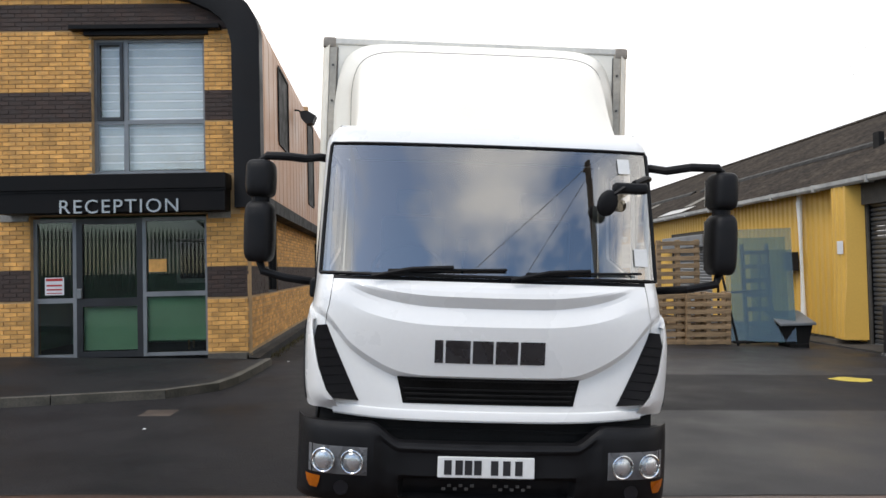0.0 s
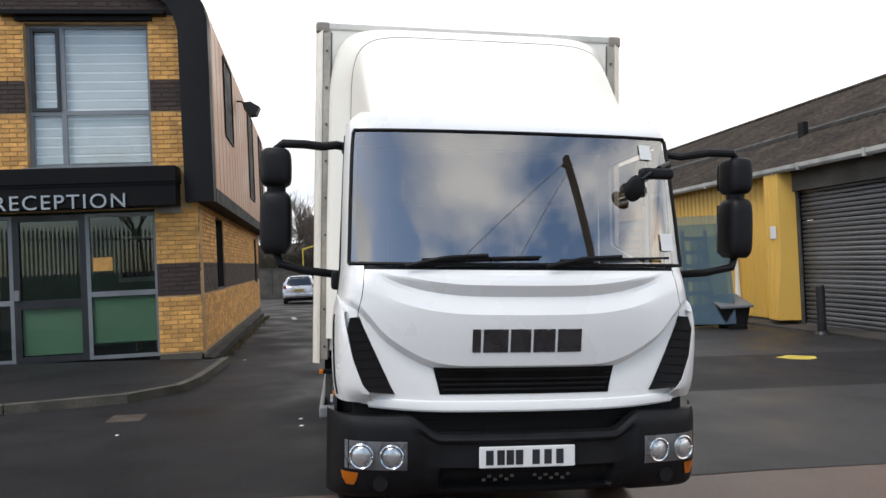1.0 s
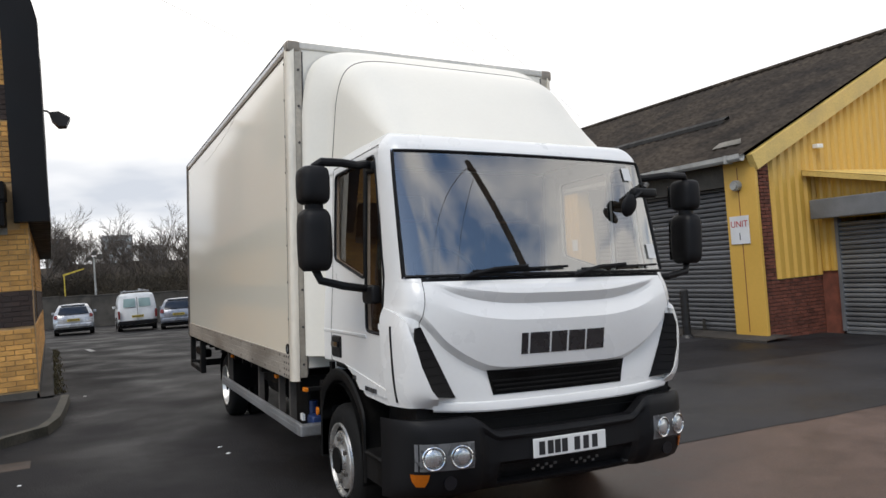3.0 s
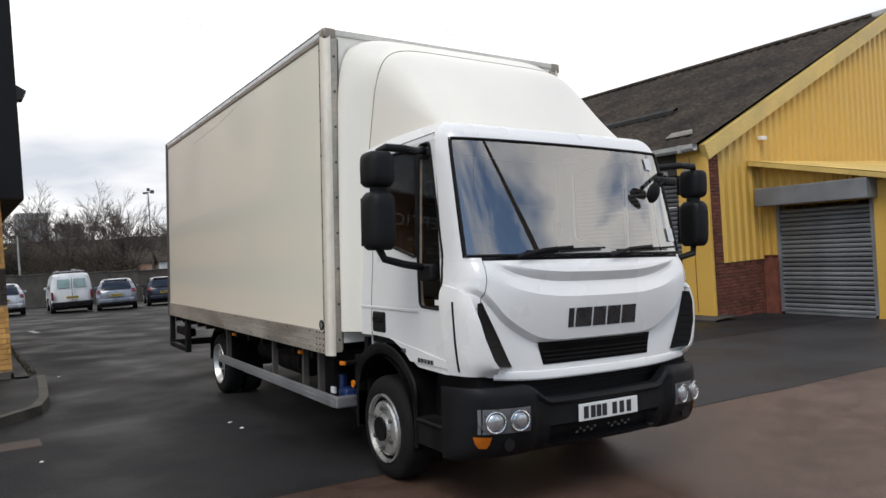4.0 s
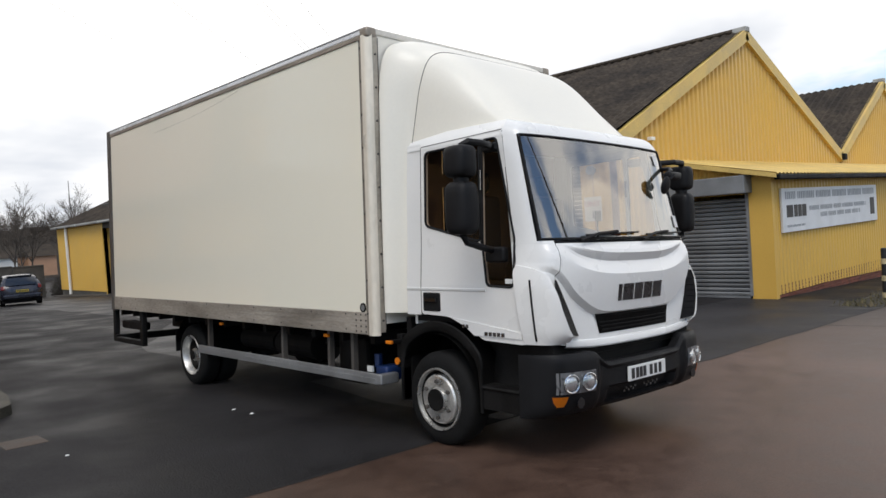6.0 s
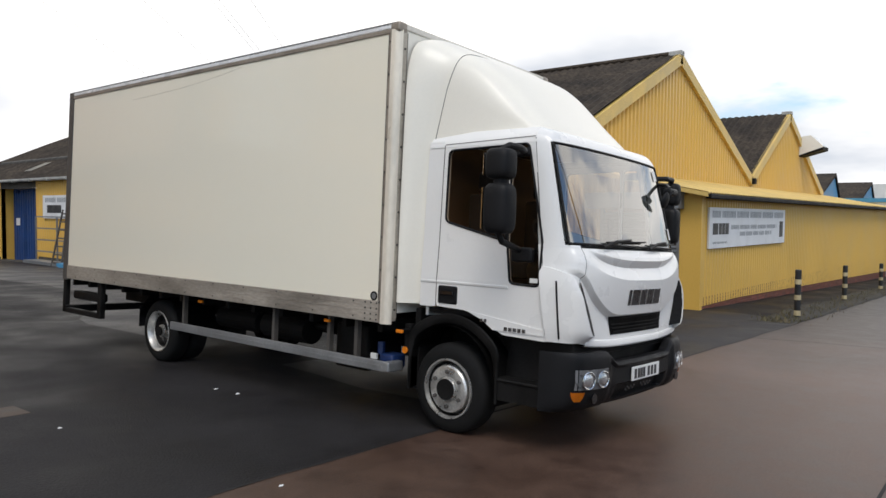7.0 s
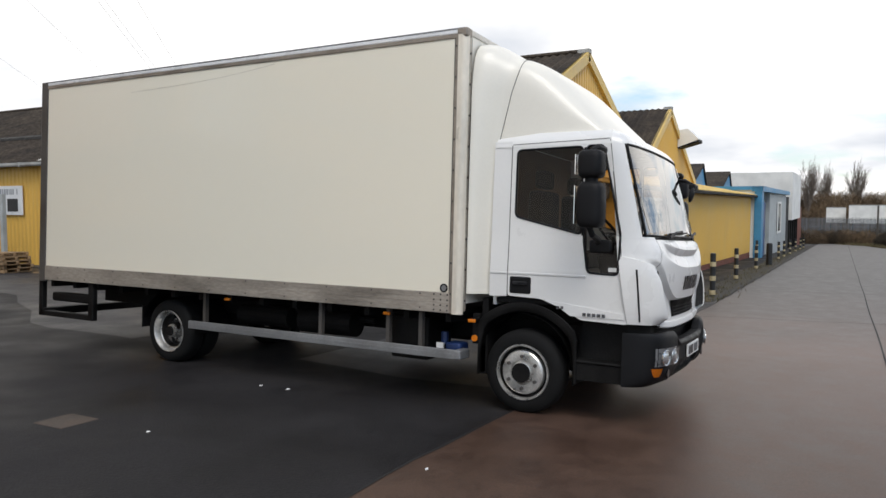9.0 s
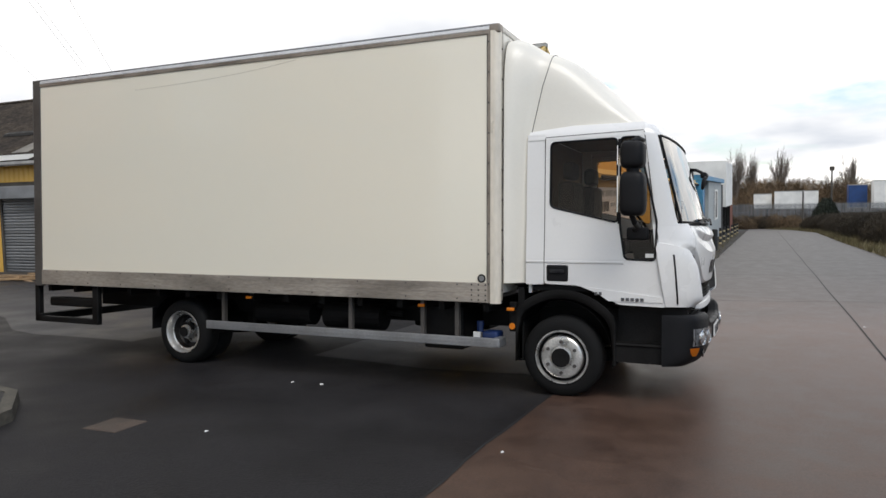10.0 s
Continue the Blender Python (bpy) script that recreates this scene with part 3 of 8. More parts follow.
# roof and back of the cab
bm = bmesh.new()
front_edge = [skin(s, 2.515) for s in S_STEPS]
rows = [front_edge]
for y, dz, f in ((5.0, 0.012, 0.99), (5.3, 0.02, 1.0), (5.6, 0.018, 1.0), (5.95, 0.01, 1.0)):
    rows.append([(s * 0.90 * f, max(y, p.y + 0.03), 2.515 + dz * (1 - s * s)) for s, p in zip(S_STEPS, front_edge)])
bm_grid(bm, rows)
part("cab_roof", bm, M["paint_white"], truck, "", True)
for sg in (-1, 1):
    bm = bmesh.new()
    bm_grid(bm, [[(sg * half(z), seam(z) + (5.95 - seam(z)) * k, z) for z in (2.385, 2.41, 2.43, 2.45, 2.475, 2.50, 2.515)] for k in (0, 0.3, 0.65, 1.0)])
    part("roof_rail", bm, M["paint_white"], truck, "", True)
part("cab_back", boxes((-0.945, 0.945, 5.93, 5.96, 0.95, 2.50)), M["paint_white"], truck)


def side_x(z):
    """How far out the cab's flank stands at height z."""
    return table([(0.80, 1.020), (1.25, 1.026), (1.32, 1.020), (1.6, 1.005), (2.0, 0.995), (2.40, 0.982), (2.46, 0.968)], z)


def flank(outer, holes, sg, off=0.0, thick=0.03):
    """A panel of the cab's flank, outlined in y and z, with openings."""
    bm = bmesh.new()
    edges = []
    for ring in [outer] + list(holes):
        vs = [bm.verts.new((0, y, z)) for y, z in ring]
        edges += [bm.edges.new((vs[i], vs[(i + 1) % len(vs)])) for i in range(len(vs))]
    bmesh.ops.triangle_fill(bm, edges=edges, use_beauty=True, use_dissolve=False)
    for z in (1.285, 1.6, 2.0):
        bmesh.ops.bisect_plane(bm, geom=bm.verts[:] + bm.edges[:] + bm.faces[:], plane_co=(0, 0, z), plane_no=(0, 0, 1))
    for v in bm.verts:
        v.co.x = sg * (side_x(v.co.z) + off)
    if not thick:
        return bm
    r = bmesh.ops.extrude_face_region(bm, geom=list(bm.faces))
    for v in [g for g in r["geom"] if isinstance(g, bmesh.types.BMVert)]:
        v.co.x -= sg * thick
    return bm


def rounded(pts, r=0.03, n=4):
    """A ring with its corners rounded."""
    out = []
    k = len(pts)
    for i in range(k):
        p, a, b = (Vector((*pts[j % k], 0)) for j in (i, i - 1, i + 1))
        u, v = (a - p), (b - p)
        d = min(r, u.length * 0.45, v.length * 0.45)
        q0, q1 = p + u.normalized() * d, p + v.normalized() * d
        for t in strip(n, 0, 1):
            q = q0 * (1 - t) ** 2 + p * 2 * t * (1 - t) + q1 * t * t
            out.append((q.x, q.y))
    return out


DOOR = rounded([(5.785, 2.405), (4.895, 2.43), (4.69, 0.865), (5.10, 0.875), (5.27, 0.97), (5.42, 1.035), (5.785, 1.045)], 0.03)
WINDOW = rounded([(5.735, 2.355), (5.125, 2.37), (5.115, 1.61), (5.735, 1.76)], 0.045)
QUARTER = rounded([(5.095, 2.372), (4.945, 2.376), (4.775, 1.62), (4.785, 1.275), (5.05, 1.285), (5.095, 1.58)], 0.04)


def guide_edge(z):
    """Where the inner edge of the corner air guide runs."""
    return table([(0.87, 0.80), (0.935, 0.815), (0.965, 0.843), (1.11, 0.886), (1.255, 0.914), (1.33, 0.93), (1.41, 0.94)], z)


def guide_pt(s, z, off=0.0):
    """A point of the air guide, which bulges forward towards its inner edge."""
    u, e = abs(s), guide_edge(z)
    t = ramp01((u - e) / (1.0 - e))
    rise = smooth01((z - 0.862) / 0.075)
    q = skin(s, z, off + 0.014 * rise * (1 - t ** 3))
    q.y -= rise * (0.030 + 0.028 * smooth01((1.40 - z) / 0.2)) * (1 - smooth01(t))
    return q


for sg in (-1, 1):
    door = part("door", flank(DOOR, [WINDOW, QUARTER], sg, 0.0), M["paint_white"], truck, "white cab door, closed")
    part("door_window", flank(WINDOW, [], sg, -0.012, 0), M["cab_glass"], door, "dark tinted window")
    part("quarter_window", flank(QUARTER, [], sg, -0.010, 0), M["cab_glass"], door, "dark quarter window with a lower pane")
    for ring, nm in ((WINDOW, "window_seal"), (QUARTER, "window_seal")):
        bm = bmesh.new()
        bm_tube(bm, [(sg * (side_x(z) + 0.0), y, z) for y, z in ring + ring[:2]], 0.010, 6)
        part(nm, bm, M["black_plastic"], door, "", True)
    bm = bmesh.new()
    bm_box(bm, sg * 1.005, sg * 1.034, 5.56, 5.765, 1.070, 1.222, 0.02, 3)
    handle = part("door_handle", bm, M["black_plastic"], door, "black recessed handle")
    bm = bmesh.new()
    bm_box(bm, sg * 1.030, sg * 1.048, 5.59, 5.735, 1.142, 1.182, 0.008, 2)
    part("grip", bm, M["black_gloss"], handle)
    part("window_divider", boxes((sg * 0.982, sg * 1.006, 5.098, 5.116, 1.60, 1.75), (sg * 0.978, sg * 1.001, 5.098, 5.116, 1.75, 2.0), (sg * 0.960, sg * 0.990, 5.098, 5.116, 2.0, 2.36)), M["rubber"] , door, "dark divider between the panes")
    # swage line and badges below the handle
    bm = bmesh.new()
    bm_poly(bm, [(4.715, 0.905), (4.715, 0.950), (5.50, 1.040), (5.44, 1.028), (5.29, 0.972), (5.19, 0.905)], "x", sg * 1.012, sg * 1.0285)
    part("swage", bm, M["paint_white"], door)
    bm = bmesh.new()
    for k in range(5):
        bm_box(bm, sg * 1.029, sg * 1.0335, 4.88 + k * 0.042, 4.88 + k * 0.042 + 0.030, 0.912, 0.940, 0)
    for k in range(2):
        bm_box(bm, sg * 1.022, sg * 1.0325, 5.25 + k * 0.038, 5.25 + k * 0.038 + 0.026, 0.958, 0.985, 0)
    tagged(part("model_badge", bm, M["logo"], door, "small chrome badge"), kind="stuff")
    # a small white patch low in the quarter pane
    part("sticker", boxes((sg * 1.0135, sg * 1.016, 4.80, 4.87, 1.300, 1.335)), M["paper"], door)
    for nm, (ya, yb) in (("door_crease", (5.06, 5.785)), ("panel_crease", (5.795, 5.962))):
        bm = bmesh.new()
        bm_poly(bm, [(sg * 1.020, 1.262), (sg * 1.0305, 1.258), (sg * 1.029, 1.243), (sg * 1.020, 1.232)], "y", ya, yb)
        part(nm, bm, M["paint_white"], door, "raised crease along the door")
    # shut line between door and rear panel
    part("shut_line", flank([(5.7925, 2.40), (5.7855, 2.40), (5.7855, 1.05), (5.7925, 1.05)], [], sg, 0.0012, 0.004), M["post_dark"], truck)
    part("shut_line", flank([(4.8885, 2.42), (4.8955, 2.42), (4.6935, 0.88), (4.6865, 0.88)], [], sg, 0.0014, 0.004), M["post_dark"], truck)
    part("shut_line", flank([(5.785, 2.404), (5.785, 2.410), (4.897, 2.435), (4.897, 2.429)], [], sg, 0.0014, 0.004), M["post_dark"], truck)
    part("rear_quarter_panel", flank(rounded([(5.965, 2.44), (5.792, 2.44), (5.792, 1.04), (5.965, 1.035)], 0.012), [], sg), M["paint_white"], truck)
    # mudguard over the front wheel
    bm = bmesh.new()
    arc = [(5.62 + 0.47 * math.cos(a), 0.375 + (0.52 if a > 0.3 else 0.5) * math.sin(a)) for a in strip(20, -0.10, math.pi + 0.15)]
    arc = [(min(y, 6.02) if z > 0.3 else y, min(z, 0.99)) for y, z in arc]
    bm_grid(bm, [[(sg * 0.70, y, z) for y, z in arc], [(sg * 1.034, y, z) for y, z in arc]])
    bmesh.ops.solidify(bm, geom=bm.faces[:], thickness=0.008)
    part("mudguard", bm, M["chassis"], truck, "", True)
    # flush black wing round the wheel opening
    bm = bmesh.new()
    ins, outs = [], []
    for a in strip(30, -0.16, math.pi + 0.10):
        ca, sa = math.cos(a), math.sin(a)
        lim = [0.62]
        if ca > 0.01:
            lim.append(0.445 / ca)
        if sa > 0.05:
            lim.append(0.675 / sa)
        if ca < -0.01:
            lim.append(0.50 / -ca)
            k = sa * 0.883 - ca * 0.469
            if k > 0.05:
                lim.append((0.675 * 0.883 + 0.20 * 0.469) / k)
        r_out = max(min(lim), 0.432)
        ins.append((5.62 + 0.425 * ca, 0.375 + 0.425 * sa))
        outs.append((5.62 + r_out * ca, 0.375 + r_out * sa))
    def band(x, k):
        return [(sg * x, y + (p - y) * k, z + (q - z) * k) for (y, z), (p, q) in zip(ins, outs)]

    bm_grid(bm, [band(0.80, 0.50), band(0.98, 0.52), band(1.022, 0.58), band(1.032, 0.68), band(1.036, 0.82), band(1.034, 0.96), band(1.020, 1.0)])
    part("wing", bm, M["chassis"], truck, "black plastic wing round the front wheel", True)
    # step well ahead of the wheel
    bm = bmesh.new()
    bm_poly(bm, [(4.70, 0.86), (5.12, 0.87), (5.17, 0.56), (5.15, 0.36), (4.70, 0.36)], "x", sg * 0.78, sg * 0.85)
    bm_poly(bm, [(4.70, 0.505), (5.16, 0.505), (5.14, 0.36), (4.71, 0.36)], "x", sg * 0.85, sg * 1.018)
    bm_box(bm, sg * 0.86, sg * 1.032, 4.70, 5.16, 0.505, 0.532, 0.01, 1)
    part("step_well", bm, M["chassis"], truck, "black entry steps")
    # corner air guide: a shell that stands proud of the vent beside it
    bm = bmesh.new()
    rows = []
    for t in strip(14, 0, 1):
        top = 1.348 + 0.085 * t ** 0.8
        col = []
        for v in strip(18, 0, 1):
            z = 0.872 + (top - 0.872) * v
            e = guide_edge(z)
            col.append(guide_pt(sg * (e + (1 - e) * t), z, 0.003))
        e = guide_edge(top)
        rows.append(col + [skin(sg * (e + (1 - e) * t), top + 0.006, -0.003)])
    bm_grid(bm, rows)
    # its inner edge closes down to the skin
    edge_z = strip(18, 0.872, 1.348)
    bm_grid(bm, [[guide_pt(sg * guide_edge(z), z, 0.003) for z in edge_z], [skin(sg * (guide_edge(z) + 0.012), z, -0.004) for z in edge_z]])
    part("air_guide", bm, M["paint_white"], truck, "white corner air guide", True).data.set_sharp_from_angle(angle=radians(30))
    # slanted black air vent facing inwards beside the guide
    bm = bmesh.new()
    left = [(0.862, 1.325), (0.843, 1.28), (0.768, 1.11), (0.703, 0.950), (0.688, 0.915)]
    right = [(0.906, 1.322), (0.914, 1.255), (0.886, 1.11), (0.843, 0.965), (0.815, 0.935)]
    rows = []
    for (a, za), (b, zb) in zip(left, right):
        p, q = skin(sg * a, za, 0.005), guide_pt(sg * (b + 0.002), zb, -0.006)
        rows.append([p.lerp(q, t) for t in strip(5, 0, 1)])
    bm_grid(bm, rows)
    vent = part("corner_vent", bm, M["fascia"], truck, "slanted black air vent", True)
    bm = bmesh.new()
    for t in strip(7, 0.08, 0.92):
        z = 1.325 - t * 0.395
        s0, s1 = table([(0.915, 0.696), (1.11, 0.776), (1.325, 0.866)], z), guide_edge(z) - 0.006
        p, q = skin(sg * s0, z, 0.008), guide_pt(sg * s1, z, -0.008)
        bm_tube(bm, [p, q], 0.0018, 5)
    tagged(part("slat", bm, M["fascia"], vent), kind="stuff")
    bm = bmesh.new()
    bm_tube(bm, [guide_pt(sg * 0.980, z, 0.004) for z in strip(8, 0.90, 1.33)], 0.008, 6)
    part("air_slot", bm, M["black_plastic"], truck)

# grille
bm = bmesh.new()
bm_grid(bm, [[skin(s * w, z, 0.004) for s in strip(16, -1, 1)] for z, w in ((0.910, 0.456), (0.98, 0.468), (1.055, 0.484))])
bmesh.ops.solidify(bm, geom=bm.faces[:], thickness=0.02)
grille = part("grille", bm, M["chassis"], truck, "black grille opening below the badge", True)
for z in (0.935, 0.962, 0.99, 1.018, 1.042):
    bm = bmesh.new()
    bm_tube(bm, [skin(s * (0.435 + (z - 0.93) * 0.3), z, 0.010) for s in strip(14, -1, 1)], 0.006, 5)
    part("slat", bm, M["chassis"], grille)
bm = bmesh.new()
bm_grid(bm, [[skin(s * 0.83, hem(abs(s) * 0.83) + dz, o) for s in strip(30, -1, 1)] for dz, o in ((-0.012, -0.03), (-0.006, 0.006), (0.004, 0.014), (0.03, 0.016), (0.046, 0.012), (0.054, -0.004))])
part("grille_lip", bm, M["paint_white"], truck, "white lip below the grille", True)
# five plain badge blocks on the bonnet
for x0, w in ((-0.304, 0.045), (-0.246, 0.135), (-0.098, 0.112), (0.027, 0.122), (0.162, 0.135)):
    bm = bmesh.new()
    rows = [[skin((x0 + w * t) / half(z), z, 0.004) for t in strip(4, 0, 1)] for z in (1.14, 1.265)]
    bm_grid(bm, rows)
    bmesh.ops.solidify(bm, geom=bm.faces[:], thickness=0.014)
    part("badge_block", bm, M["logo"], truck, "dark chrome block of the maker's badge")


# bumper
def bump_top(u):
    return 0.805 - 0.095 * smooth01((0.60 - u) / 0.16)


def bump_pt(s, z, off=0.0):
    u = abs(s)
    top = bump_top(u)
    v = (z - 0.355) / (top - 0.355)
    y0 = 4.318 + table([(0, 0.16), (0.06, 0.09), (0.16, 0.045), (0.30, 0.018), (0.5, 0.0), (0.80, 0.002), (0.90, 0.008), (0.96, 0.022), (1.0, 0.045), (1.05, 0.12)], v)
    y = y0 + (4.72 - y0) * (0.30 * u * u + 0.70 * u ** 18)
    x = 1.072 * u
    if u < 0.58 and z < top - 0.02:      # the recessed middle
        k = smooth01((0.58 - u) / 0.06) * smooth01((top - 0.02 - z) / 0.04)
        y += 0.032 * k
        y += 0.07 * smooth01((0.46 - u) / 0.05) * smooth01((0.525 - z) / 0.015) * smooth01((z - 0.40) / 0.02)
    return Vector((x if s > 0 else -x, y - off, min(z, top)))


bm = bmesh.new()
rows = []
for v in (0, 0.03, 0.06, 0.10, 0.14, 0.18, 0.22, 0.26, 0.30, 0.34, 0.38, 0.42, 0.46, 0.52, 0.58, 0.66, 0.74, 0.80, 0.86, 0.90, 0.93, 0.96, 0.98, 1.0, 1.02, 1.05):
    rows.append([bump_pt(s, 0.355 + v * (bump_top(abs(s)) - 0.355)) for s in S_STEPS])
bm_grid(bm, rows)
bumper = part("bumper", bm, M["black_plastic"], truck, "black textured plastic front bumper", True)
part("bumper_gap", boxes((-0.93, 0.93, 4.52, 4.72, 0.44, 0.88)), M["chassis"], truck)
for z in (0.752, 0.80):
    bm = bmesh.new()
    bm_box(bm, -0.80, 0.80, 4.505, 4.519, z - 0.006, z + 0.006)
    part("intake_bar", bm, M["chassis"], bumper)
for sg in (-1, 1):
    bm = bmesh.new()
    zz = [0.532, 0.58, 0.63, 0.682]
    ss = [sg * v for v in strip(8, 0.606, 0.908)]
    bm_grid(bm, [[bump_pt(s, z, 0.002) for s in ss] for z in zz])
    bmesh.ops.solidify(bm, geom=bm.faces[:], thickness=0.01)
    lamp = part("headlamp", bm, M["lamp_housing"], bumper, "twin round headlamp under a clear lens")
    for cx, r in ((0.680, 0.060), (0.826, 0.062)):
        bm = bmesh.new()
        c = bump_pt(sg * cx, 0.605, 0.008)
        d = Vector((sg * 0.35 * cx, -1, 0)).normalized()
        bmesh.ops.create_uvsphere(bm, u_segments=24, v_segments=12, radius=1.0, matrix=Matrix.LocRotScale(c - d * 0.004, d.to_track_quat("Z", "Y"), (r * 0.92, r * 0.92, 0.022)))
        refl = part("reflector", bm, M["lamp_bowl"], lamp, "", True)
        bm = bmesh.new()
        u_, v_ = d.orthogonal().normalized(), d.cross(d.orthogonal().normalized())
        bm_tube(bm, [c + d * 0.006 + (u_ * math.cos(a) + v_ * math.sin(a)) * r for a in strip(24, 0, 2 * math.pi)], 0.006, 6)
        part("bezel", bm, M["chrome"], refl, "", True)
    bm = bmesh.new()
    bm_grid(bm, [[bump_pt(s, z, 0.022) for s in ss] for z in zz])
    part("lens", bm, M["lens"], lamp, "", True)
    bm = bmesh.new()
    bm_grid(bm, [[bump_pt(sg * s, z, 0.008) for s in strip(4, a, b)] for z, a, b in ((0.445, 0.862, 0.900), (0.475, 0.850, 0.918), (0.516, 0.842, 0.926))])
    bmesh.ops.solidify(bm, geom=bm.faces[:], thickness=0.014)
    part("indicator", bm, M["amber"], bumper, "amber indicator lamp")
    bm = bmesh.new()
    c = bump_pt(sg * 0.735, 0.46, 0.002)
    bm_cyl(bm, c, c + Vector((0, -0.012, 0)), 0.04, 14)
    part("fog_lamp_blank", bm, M["black_gloss"], bumper)
# pale mesh at the back of the lower opening
bm = bmesh.new()
for k in range(16):
    x = -0.235 + 0.031 * k
    if not 6 <= k <= 8:
        bm_box(bm, x - 0.010, x + 0.010, 4.408, 4.414, 0.452 + 0.018 * (k % 2), 0.466 + 0.018 * (k % 2))
tagged(part("lower_mesh", bm, M["post_dark"], bumper, "pale mesh in the lower opening"), kind="stuff")
# number plate with its characters as plain bars
bm = bmesh.new()
bm_box(bm, -0.272, 0.248, 4.338, 4.352, 0.538, 0.650, 0.006, 2)
plate = part("number_plate", bm, M["plate"], bumper, "white number plate with seven dark bars")
for k, x in enumerate((-0.205, -0.145, -0.095, -0.045, 0.045, 0.110, 0.175)):
    part("bar", boxes((x - 0.032, x + 0.008, 4.3355, 4.339, 0.555, 0.632)), M["ink_black"], plate)
# wipers
for x0, x1 in ((-0.62, 0.10), (0.10, 0.80)):
    bm = bmesh.new()
    bm_tube(bm, [skin(x0 / 0.95, 1.60, 0.05), skin((x0 + 0.2) / 0.95, 1.635, 0.05), skin((x0 + 0.42) / 0.95, 1.65, 0.045)], 0.011, 6)
    bm_tube(bm, [skin((x0 - 0.02 + k) / 0.95, 1.625 + 0.03 * k, 0.03) for k in strip(6, 0.1, 0.72)], 0.008, 6)
    part("wiper", bm, M["black_plastic"], truck, "black wiper at rest")


# mirrors
def mirror(sg, mx, my, wide):
    """A door mirror; mx and my: where its heads stand; wide: half their width."""
    hub = part("mirror", boxes((sg * 0.945, sg * 1.005, 4.93, 5.08, 2.275, 2.345), bevel=0.015), M["black_plastic"], truck, "tall black door mirror on two arms")
    bm = bmesh.new()
    bm_tube(bm, [(sg * 0.97, 5.0, 2.315), (sg * 1.04, 4.97, 2.322), (sg * 1.12, 4.90, 2.300), (sg * 1.22, my - 0.05, 2.305), (sg * (mx - 0.04), my - 0.035, 2.308), (sg * (mx - 0.005), my - 0.01, 2.285), (sg * mx, my + 0.01, 2.22)], 0.026, 10)
    part("upper_arm", bm, M["black_plastic"], hub, "", True)
    bm = bmesh.new()
    bm_tube(bm, [(sg * 1.0, 4.98, 1.545), (sg * 1.07, 4.95, 1.55), (sg * 1.22, my - 0.02, 1.57), (sg * (mx - 0.03), my - 0.01, 1.605), (sg * mx, my + 0.01, 1.68)], 0.025, 10)
    bm_box(bm, sg * 0.995, sg * 1.06, 4.84, 5.03, 1.455, 1.57, 0.028, 3)
    part("lower_arm", bm, M["black_plastic"], hub, "", True)
    for nm, z0, z1, w, dy in (("upper_head", 2.058, 2.280, wide, 0.102), ("lower_head", 1.662, 2.026, wide + 0.002, 0.108)):
        bm = bmesh.new()
        rows = []
        for t in (0, 0.02, 0.06, 0.12, 0.25, 0.5, 0.75, 0.88, 0.94, 0.98, 1.0):
            z = z0 + (z1 - z0) * t
            k = 1 - 0.30 * (abs(2 * t - 1)) ** 9 - 0.05 * abs(2 * t - 1) ** 2
            cx = sg * (mx + 0.012 * (z - 1.9))
            ring = []
            for a in strip(28, 0, 2 * math.pi)[:-1]:
                ca, sa = math.cos(a), math.sin(a)
                px_ = w * k * math.copysign(abs(ca) ** 0.55, ca)
                py_ = (dy if sa < 0 else dy * 0.92) * k * math.copysign(abs(sa) ** (0.75 if sa < 0 else 0.4), sa)
                ring.append((cx + px_, my + py_ - px_ * 0.10, z))
            rows.append(ring + ring[:1])
        bm_grid(bm, rows)
        bmesh.ops.remove_doubles(bm, verts=bm.verts[:], dist=0.0005)
        bmesh.ops.holes_fill(bm, edges=bm.edges[:], sides=60)
        head = part(nm, bm, M["black_plastic"], hub, "", True)
        part("mirror_glass", boxes((sg * (mx - 0.74 * w), sg * (mx + 0.74 * w), my + 0.113, my + 0.118, z0 + 0.03, z1 - 0.03)), M["chrome"], head)
    bm = bmesh.new()
    bm_cyl(bm, (sg * mx, my, 2.00), (sg * mx, my, 2.08), 0.055, 14)
    part("joint", bm, M["black_plastic"], hub)
    return hub


mirror(-1, 1.383, 4.92, 0.090)
mirror(1, 1.428, 4.80, 0.077)
# front mirror at the screen's upper corner
bm = bmesh.new()
bm_tube(bm, [skin(0.955, 2.22, 0.01), (0.905, 4.62, 2.21), (0.815, 4.55, 2.17)], 0.018, 8)
bm_box(bm, 0.685, 0.885, 4.49, 4.56, 2.105, 2.170, 0.028, 3)
part("front_mirror", bm, M["black_plastic"], truck, "black front blind-spot mirror", True)
bm = bmesh.new()
bmesh.ops.create_uvsphere(bm, u_segments=20, v_segments=12, radius=1.0, matrix=Matrix.LocRotScale((0.655, 4.52, 2.05), Euler((0.2, 0.25, 0)), (0.058, 0.024, 0.078)))
bm_tube(bm, [(0.745, 4.49, 2.14), (0.69, 4.50, 2.10)], 0.013, 6)
part("kerb_mirror", bm, M["black_plastic"], truck, "", True)

